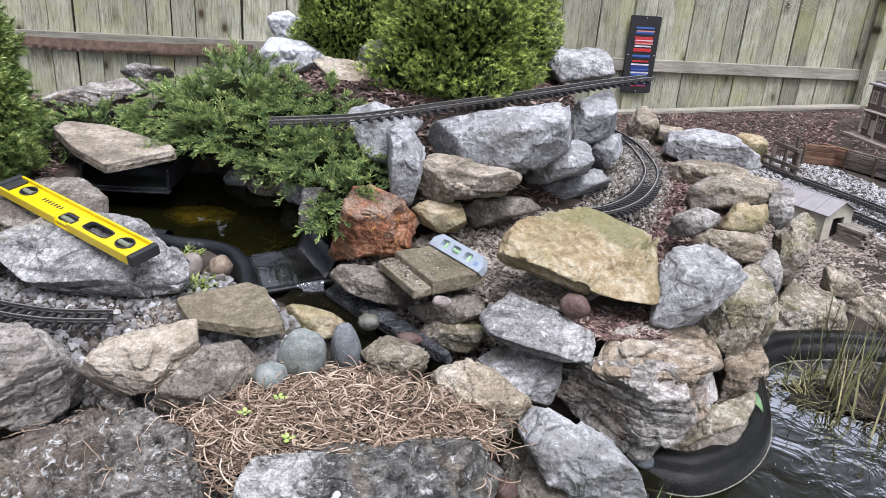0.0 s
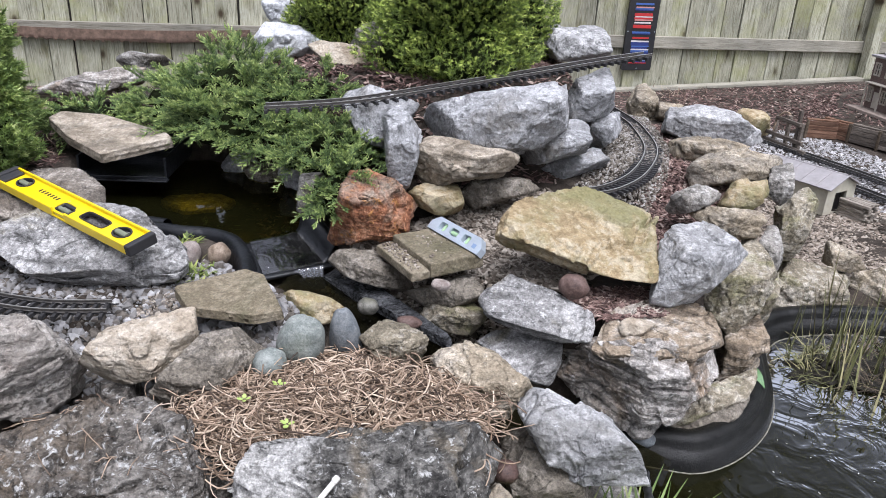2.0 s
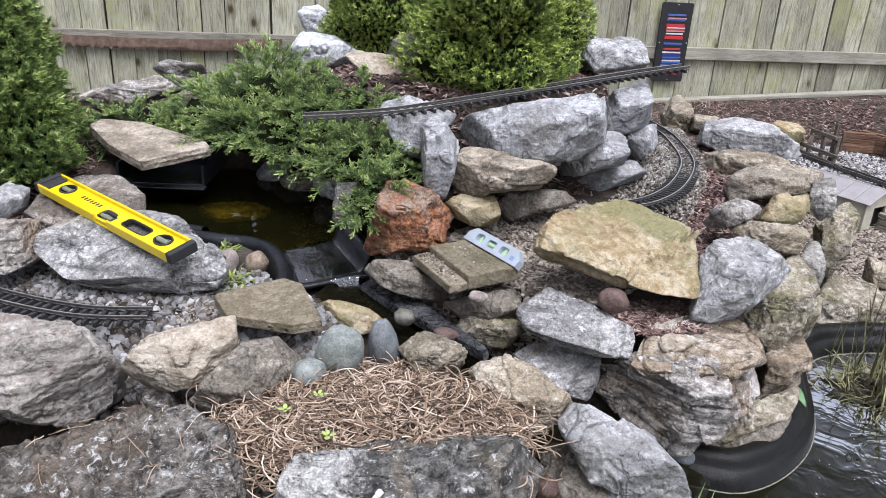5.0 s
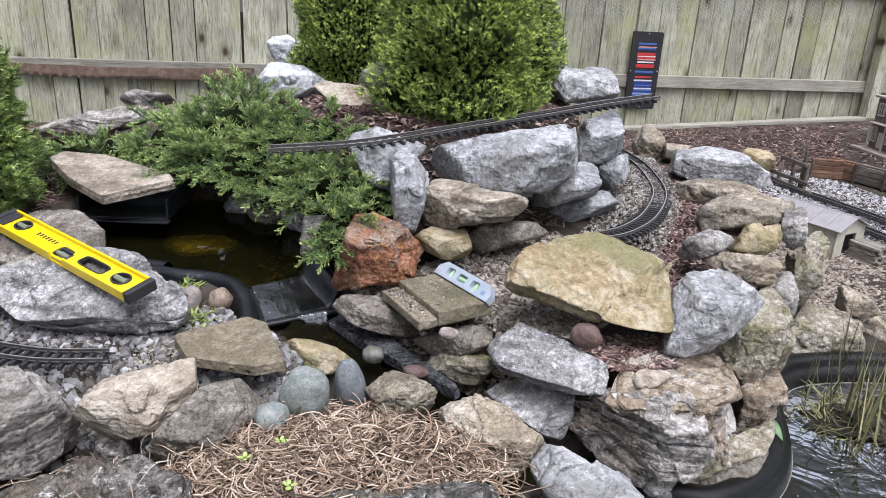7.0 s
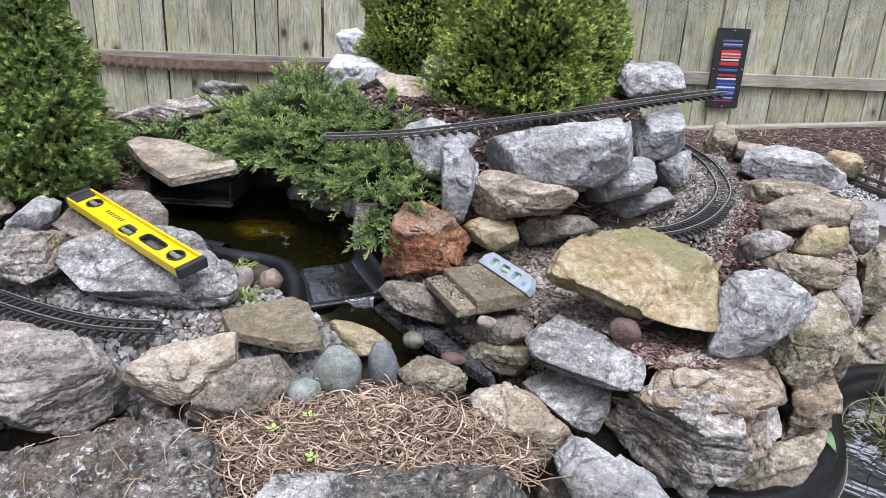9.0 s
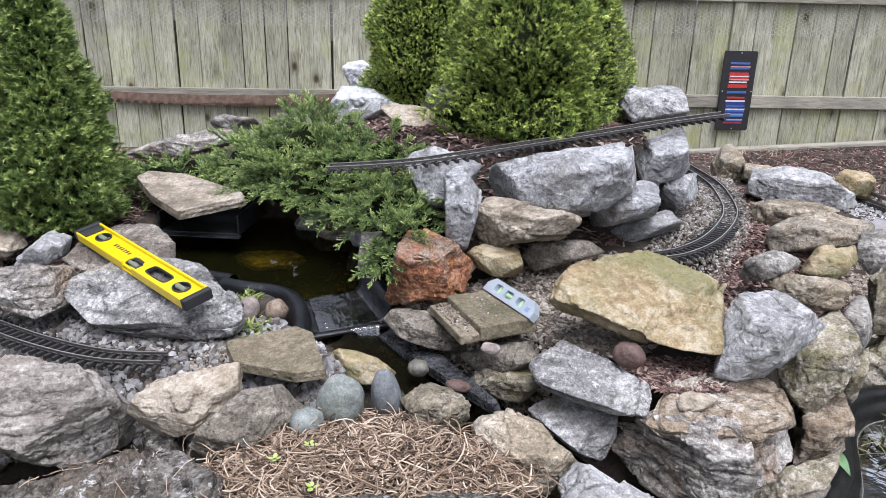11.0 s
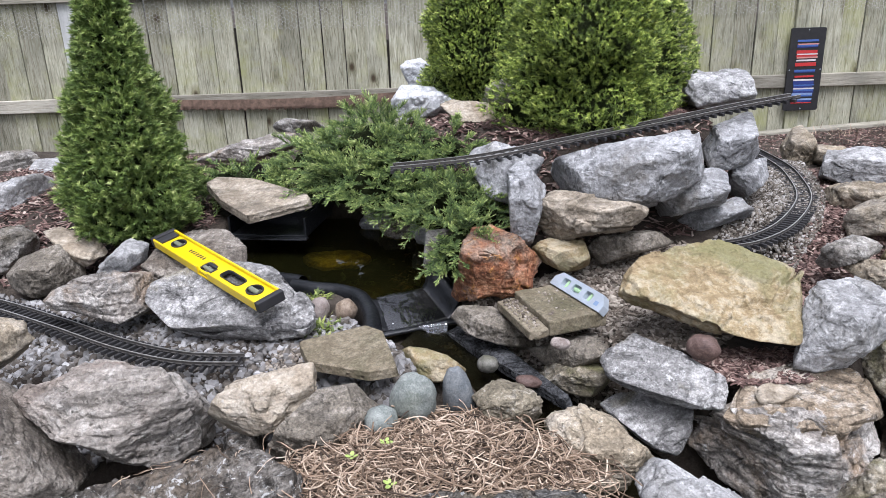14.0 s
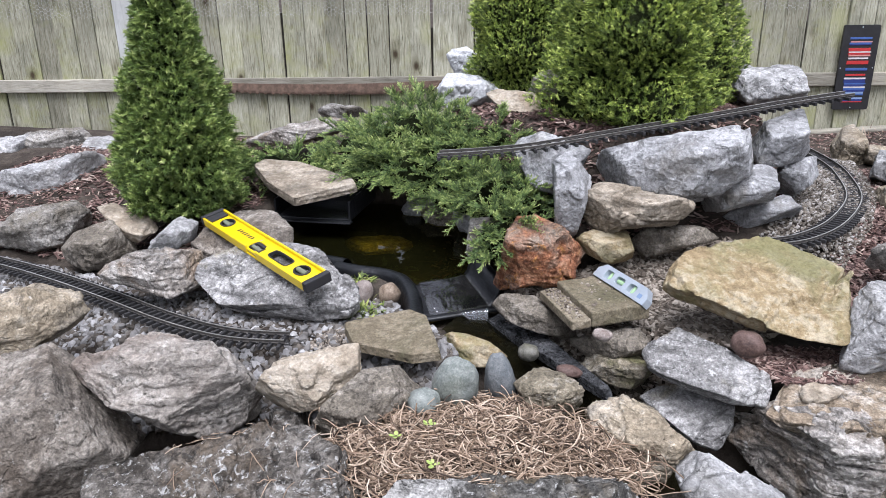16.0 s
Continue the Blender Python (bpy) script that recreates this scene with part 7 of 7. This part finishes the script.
def torpedo_level():
    level = thing("torpedo_level", (0, 0, 0), "small grey-blue torpedo level with three vials leaning on the paver", "spirit level")
    level.matrix_basis = axes_matrix((0.073, 1.768, 0.832), (0.624, -0.782, 0.0), (-0.5, -0.42, 0.66))
    h, L = 0.022, 0.112
    holes = [oval(-0.058, 0, 0.016, 0.012, 16, 4), oval(-0.008, 0, 0.018, 0.011, 16, 4), oval(0.045, 0, 0.016, 0.012, 16, 4)]
    bm = cut_plate([(-L, -h), (L, -h), (L, -h * 0.1), (L * 0.8, h), (-L * 0.8, h), (-L, h * 0.1)], holes, 0.022)
    bmesh.ops.translate(bm, verts=bm.verts[:], vec=(0, 0, -0.011))
    part("body", bm, SILVER, level)
    for cx, way in ((-0.058, "y"), (-0.008, "x"), (0.045, "y")):
        bm = bmesh.new()
        vial(bm, cx, 0, way, 0.021 if way == "y" else 0.032, 0.006)
        part("vial", bm, plain_material("green_vial", (0.42, 0.62, 0.36), 0.15, vary=0.1, bump=0), level)
        bm = bmesh.new()
        box(bm, (0.036, 0.024, 0.004), (cx, 0, -0.006))
        part("vial_backing", bm, TRIM_GREY, level)
    bm = bmesh.new()
    box(bm, (0.034, 0.002, 0.010), (-0.01, h + 0.0008, 0), 0.0006)
    part("top_window", bm, RUBBER, level)
    bm = bmesh.new()
    box(bm, (0.014, 0.012, 0.001), (0.085, -0.006, 0.0112))
    part("mark", bm, TRIM_BLUE, level)


TRIM_GREY = plain_material("pale_grey_plastic", (0.6, 0.64, 0.66), 0.5, vary=0.08)
TRIM_BLUE = plain_material("blue_sticker", (0.25, 0.36, 0.55), 0.5, vary=0.08)
torpedo_level()


# ---------------------------------------------------------------- pavers, cobbles and small things
def stepped_paver():
    """A broken stepped paver: a thick upper tread and a thinner lower one, with worn edges."""
    paver = thing("stepped_paver", (0, 0, 0), "brown concrete edging block with a step, gritty and worn", "paver")
    paver.matrix_basis = axes_matrix((-0.103, 1.787, 0.814), (0.538, -0.843, 0.014), (-0.03, -0.002, 1.0))
    for name, size, at in (("upper_tread", (0.218, 0.155, 0.040), (0.108, 0.077, -0.020)), ("lower_tread", (0.214, 0.052, 0.024), (0.108, -0.026, -0.029))):
        bm = bmesh.new()
        box(bm, size, at, 0.004)
        bmesh.ops.subdivide_edges(bm, edges=bm.edges[:], cuts=5, use_grid_fill=True)
        for v in bm.verts:
            v.co += v.normal * 0.0022 * noise.noise(v.co * 55) + Vector((0, 0, 0.0015 * noise.noise(v.co * 130)))
        part(name, bm, ROCK["paver"], paver)


stepped_paver()
rng_grit = np.random.RandomState(14)
spots = np.column_stack([rng_grit.uniform(0.01, 0.2, 150), rng_grit.uniform(-0.045, -0.002, 150), np.full(150, -0.015)])
spots[110:, 1], spots[110:, 2] = rng_grit.uniform(0.01, 0.13, 40), 0.001
m = np.array(axes_matrix((-0.103, 1.787, 0.814), (0.538, -0.843, 0.014), (-0.03, -0.002, 1.0)))
pieces("crumbs", spots @ m[:3, :3].T + m[:3, 3], sized(150, 0.002, 0.006, 15), SOILSTONE, "crumbs of soil and bark on the paver step", "debris", 16)


def cobble(at, radii, turn, look_of, seed, label):
    u, f = SPHERE[4]
    q = u * 1.4 + seed * 3.1
    v = u * np.array(radii) * (1 + 0.11 * fractal(q, seed, 3))[:, None]
    ob = mesh_object("cobble", v, f, ROCK[look_of])
    ob.matrix_basis = pose(*at, *turn)
    return tagged(ob, label, "cobble", group="rounded cobbles")


cobble((-0.243, 1.30, 0.749), (0.050, 0.042, 0.072), (10, 24, 0), "cobble", 1, "large smooth blue-green cobble beside dried stems")
cobble((-0.292, 1.232, 0.731), (0.037, 0.034, 0.036), (0, 10, 0), "cobble", 2, "round smooth grey-blue cobble")
cobble((-0.157, 1.37, 0.722), (0.037, 0.034, 0.092), (12, -3, 0), "cobble_dark", 3, "long upright slate-blue cobble")
cobble((-0.560, 1.715, 0.752), (0.031, 0.03, 0.034), (0, 20, 0), "cobble_brown", 4, "round tan cobble beside the pond rim")
cobble((-0.635, 1.705, 0.755), (0.028, 0.028, 0.034), (0, 0, 0), "cobble_pink", 5, "pinkish cobble beside the pond rim")
cobble((-0.149, 1.643, 0.668), (0.027, 0.026, 0.022), (0, 0, 20), "cobble_grey", 6, "round grey-tan cobble in the stream")
cobble((-0.034, 1.580, 0.664), (0.032, 0.02, 0.016), (0, 10, 10), "cobble_red", 7, "wet red-brown cobble in the stream")
cobble((0.040, 1.60, 0.764), (0.025, 0.019, 0.014), (0, 4, 0), "cobble_pink", 8, "small pinkish pebble propping the paver")
cobble((0.134, 1.59, 0.565), (0.032, 0.03, 0.022), (0, 0, 0), "cobble_dark", 9, "grey cobble at the stream bottom")
cobble((0.364, 1.568, 0.800), (0.037, 0.03, 0.029), (0, 12, 0), "cobble_red", 10, "reddish cobble under the yellow boulder")
cobble((0.205, 1.108, 0.605), (0.026, 0.024, 0.022), (0, 0, 0), "cobble_red", 11, "brown cobble wedged between front rocks")
cobble((0.56, 1.47, 0.45), (0.035, 0.03, 0.02), (0, 0, 0), "cobble_dark", 12, "wet grey stone at the stream mouth")

# the sunken stone and the wet slab of the stream
stone("sunken_stone", (-0.845, 2.31, 0.666), 4, 8, 0.012, [(0, 0.16), (50, 0.09), (100, 0.055), (150, 0.1), (180, 0.15), (-120, 0.06), (-70, 0.042), (-40, 0.085)], "sunken", 95, hi=1, flat=1, rugged=1.5, label="yellow-brown stone under the water of the upper pond")
stone("wet_slab", (-0.105, 1.695, 0.648), 12, -40, 0.014, [(0, 0.235), (82, 0.028), (180, 0.235), (-90, 0.026), (40, 0.18)], "wet", 96, sharp=1, label="long dark wet slate strip edging the stream")


def grid_mesh(name, rows, material, parent, org):
    v = np.array(rows) - org
    n, k = v.shape[:2]
    i = np.arange(n * k).reshape(n, k)
    f = np.stack([i[:-1, :-1], i[1:, :-1], i[1:, 1:], i[:-1, 1:]], -1).reshape(-1, 4)
    return mesh_object(name, v.reshape(-1, 3), f, material, parent=parent)


def spillway():
    """The moulded chute of the upper pond, with a rolled rim, a raised side and the water that runs over its lip."""
    org = np.array([-0.41, 1.80, 0.70])
    chute = thing("spillway", tuple(org), "black moulded pond spillway wet with running water", "spillway")
    a0, a1 = np.array([-0.526, 1.845, 0.733]), np.array([-0.466, 1.759, 0.6785])
    b0, b1 = np.array([-0.400, 1.970, 0.733]), np.array([-0.293, 1.883, 0.679])
    rows = []
    for s in np.linspace(-0.04, 1, 12):
        l, r = a0 + (a1 - a0) * s, b0 + (b1 - b0) * s
        down = np.array([0, 0, -0.05 * max(0, -s) - 0.004 * s * s])
        across = (r - l) / np.linalg.norm(r - l)
        rise = 0.062 * (1 - 0.25 * max(0, s))
        rows.append([l - across * 0.012 + (0, 0, 0.003), l - across * 0.003 + (0, 0, 0.002), l + across * 0.006 + down, l + (r - l) * 0.35 + down, l + (r - l) * 0.7 + down, r - across * 0.016 + down,
                     r - across * 0.004 + (0, 0, 0.012), r + across * 0.004 + (0, 0, rise * 0.7), r + across * 0.010 + (0, 0, rise), r + across * 0.022 + (0, 0, rise + 0.008), r + across * 0.042 + (0, 0, rise), r + across * 0.055 + (0, 0, -0.06)])
    shell = grid_mesh("chute", rows, LINER, chute, org)
    sol = shell.modifiers.new("thickness", "SOLIDIFY")
    sol.thickness, sol.offset = 0.004, -1
    l0, l1 = a1 + (0, 0, -0.004), b1 + (0, 0, -0.004)
    ahead = np.array([0.105, -0.172, 0]) / 0.2015
    lip = grid_mesh("lip", [[l0 + (l1 - l0) * q + ahead * o + np.array([0, 0, z]) for q in np.linspace(-0.03, 1.05, 12)] for o, z in ((-0.004, 0.001), (0.010, -0.001), (0.013, -0.006), (0.010, -0.012), (-0.006, -0.014))], LINER, chute, org)
    line = rounded([(-0.80, 1.885), (-0.72, 1.872), (-0.64, 1.868), (-0.565, 1.835), (-0.505, 1.755), (-0.468, 1.665), (-0.448, 1.60)], 8, closed=False)
    fall = np.interp(np.arange(len(line)), [0, len(line) * 0.5, len(line) - 1], [0.752, 0.752, 0.728])
    side = np.gradient(line, axis=0)
    side = np.stack([side[:, 1], -side[:, 0]], 1) / np.linalg.norm(side, axis=1)[:, None]
    rows = [[np.array([*(c + n * o), z + h]) for o, h in ((-0.030, -0.06), (-0.024, -0.010), (-0.016, 0.006), (-0.004, 0.013), (0.010, 0.012), (0.021, 0.003), (0.026, -0.012), (0.027, -0.075))] for c, n, z in zip(line, side, fall)]
    grid_mesh("rolled_rim", rows, LINER, chute, org)
    rows = []
    for s in np.linspace(-0.1, 1.0, 22):
        l, r = a0 + (a1 - a0) * s, b0 + (b1 - b0) * s
        rows.append([l + (r - l) * q + np.array([0, 0, 0.004 - 0.004 * s * s - 0.05 * max(0, -s) + 0.0008 * math.sin(70 * q + 9 * s)]) for q in np.linspace(0.05, 0.90, 26)])
    grid_mesh("running_water", rows, RUNNING, chute, org)
    rows = []
    for s in np.linspace(0, 1.0, 14):
        l, r = l0 + (l1 - l0) * 0.44, l0 + (l1 - l0) * 0.86
        z = 0.004 - 0.075 * s**1.7
        w = 1 - 0.72 * s
        mid = (l + r) / 2 + (r - l) * 0.28 * s + ahead * (0.012 + 0.030 * s)
        rows.append([mid + (r - l) * w * (t - 0.5) + np.array([0, 0, z]) + ahead * 0.0025 * math.sin(t * 26 + 4 * s) for t in np.linspace(0, 1, 26)])
    grid_mesh("falling_water", rows, FALLING, chute, org)


RUNNING = water_material("running_water", (0.8, 0.8, 0.78), 0.003, 26, 2.6)
FALLING = water_material("falling_water", (0.7, 0.72, 0.75), 0.004, 40, 1.9, (0.6, 0.63, 0.68), 0.16)
spillway()


def lighter():
    """A small white plastic clip with a black foot, left on the front rock."""
    clip = thing("plastic_clip", (0, 0, 0), "small white plastic clip with a black foot on a rock", "clip")
    clip.matrix_basis = axes_matrix((-0.094, 0.846, 0.752), (0.53, 0.45, 0.60), (-0.1, -0.8, 0.6))
    bm = bmesh.new()
    box(bm, (0.050, 0.009, 0.007), (0.0, 0, 0), 0.0025)
    box(bm, (0.012, 0.011, 0.009), (0.024, 0, 0.001), 0.003)
    part("stem", bm, plain_material("white_plastic", (0.72, 0.7, 0.64), 0.5, vary=0.1), clip)
    bm = bmesh.new()
    box(bm, (0.012, 0.016, 0.012), (-0.029, 0, -0.001), 0.002)
    part("foot", bm, RUBBER, clip)


lighter()


def hose():
    s = np.linspace(0, 1, 60)
    mid = np.stack([0.50 + 0.075 * s, 1.20 - 0.055 * s, 0.56 - 0.18 * s - 0.03 * np.sin(s * 3.1)], 1)
    v, f = tube_arrays([mid], 0.009, 10)
    v = v.reshape(60, 10, 3)
    grow = 1 + 0.10 * np.sin(np.arange(60) * 1.6)[:, None, None]
    v = mid[:, None] + (v - mid[:, None]) * grow
    pipe = mesh_object("corrugated_hose", v.reshape(-1, 3), f, BLACK_PLASTIC)
    tagged(pipe, "black corrugated hose running down into the pond", "hose")


hose()


def leaf_in_pond():
    bm = bmesh.new()
    n = 9
    rows = []
    for k in range(n):
        s = k / (n - 1)
        w = 0.016 * math.sin(math.pi * min(1, 0.12 + 0.88 * s)) + 0.001
        rows.append([bm.verts.new((x * w, 0.095 * s, 0.028 * math.sin(s * 2.4) - 0.03 * s + 0.004 * abs(x))) for x in (-1, -0.5, 0, 0.5, 1)])
    for a, b in zip(rows, rows[1:]):
        for i in range(4):
            bm.faces.new((a[i], a[i + 1], b[i + 1], b[i]))
    ob = part("leaf", bm, plain_material("pale_green_leaf", (0.16, 0.3, 0.13), 0.45, vary=0.2, scale=60))
    ob.matrix_basis = pose(0.905, 1.80, 0.475, 0, 10, 200)
    sol = ob.modifiers.new("thickness", "SOLIDIFY")
    sol.thickness = 0.0012
    tagged(ob, "pale green leaf drooping into the lower pond", "leaf")


leaf_in_pond()


def waterfall_box():
    """The black plastic spill box under the flat stone."""
    spill = thing("spill_box", (0, 0, 0), "black plastic waterfall box under the flat stone", "waterfall box")
    spill.matrix_basis = pose(-1.03, 2.28, 0.84, 0, 0, 6)
    for name, size, at in (("floor_plate", (0.27, 0.30, 0.008), (0, 0.02, -0.035)), ("side_plate", (0.008, 0.30, 0.07), (-0.135, 0.02, -0.004)), ("side_plate", (0.008, 0.30, 0.07), (0.135, 0.02, -0.004)), ("back_plate", (0.27, 0.008, 0.10), (0, 0.165, 0.0)), ("lip", (0.29, 0.03, 0.006), (0, -0.14, -0.040))):
        bm = bmesh.new()
        box(bm, size, at, 0.002)
        part(name, bm, LINER, spill)


waterfall_box()


# ---------------------------------------------------------------- litter
def tops(ob, x, y, reach=0.012):
    """The height of a stone's upper side at places in plan; nan beside it."""
    co = np.array([v.co[:] for v in ob.data.vertices]) + np.array(ob.location)
    out = np.full(len(x), np.nan)
    for k, (a, b) in enumerate(zip(x, y)):
        near = (co[:, 0] - a) ** 2 + (co[:, 1] - b) ** 2 < reach**2
        if near.any():
            out[k] = co[near, 2].max()
    return out


def twigs_on(ob, count, lo, hi, seed, long=(0.015, 0.06)):
    """Fallen stems lying on a stone, each following its surface."""
    rng = np.random.RandomState(seed)
    paths = []
    while len(paths) < count:
        a, n = rng.uniform(0, 6.28), rng.uniform(*long)
        c = rng.uniform(lo, hi)
        s = np.linspace(-0.5, 0.5, 6)
        x, y = c[0] + n * s * math.cos(a) + 0.2 * n * s**2, c[1] + n * s * math.sin(a)
        z = tops(ob, x, y)
        if np.isnan(z).any() or z.max() - z.min() > 0.5 * n:
            continue
        paths.append(np.column_stack([x, y, z + 0.0008]))
    v, f = tube_arrays(np.array(paths), rng.uniform(0.0006, 0.0013, count), 5, 0.3)
    tagged(mesh_object("twigs", v, f, STRAW), "thin dry stems fallen on the dark front rock", "twigs", kind="stuff")


for rock in [ob for ob in scene.objects if ob.get("label") == "broad dark lichen-covered rock in front"]:
    twigs_on(rock, 34, (-0.80, 0.86), (-0.28, 1.06), 301)


def seedling(at, seed):
    """A sprout of a few round leaves."""
    rng = np.random.RandomState(seed)
    plant = thing("seedling", at, "tiny pale green sprout among dried stems", "seedling", group="seedlings")
    for k in range(4):
        bm = bmesh.new()
        bmesh.ops.create_circle(bm, cap_ends=True, segments=10, radius=rng.uniform(0.0045, 0.0075))
        bmesh.ops.poke(bm, faces=bm.faces[:])
        for v in bm.verts:
            v.co.x *= 0.7
            v.co.z += 14 * v.co.x**2
        bmesh.ops.translate(bm, verts=bm.verts[:], vec=(0, 0.008, 0))
        leaf = part("leaf", bm, SPROUT, plant)
        leaf.matrix_basis = pose(0, 0, 0.006, rng.uniform(5, 35), 0, k * 90 + rng.uniform(-30, 30))
        sol = leaf.modifiers.new("thickness", "SOLIDIFY")
        sol.thickness = 0.0006


SPROUT = plain_material("sprout_green", (0.4, 0.52, 0.14), 0.5, vary=0.2, scale=80)
for k, at in enumerate(((-0.30, 1.09, 0.735), (-0.245, 1.13, 0.748), (-0.20, 1.02, 0.738))):
    seedling(at, 311 + k)
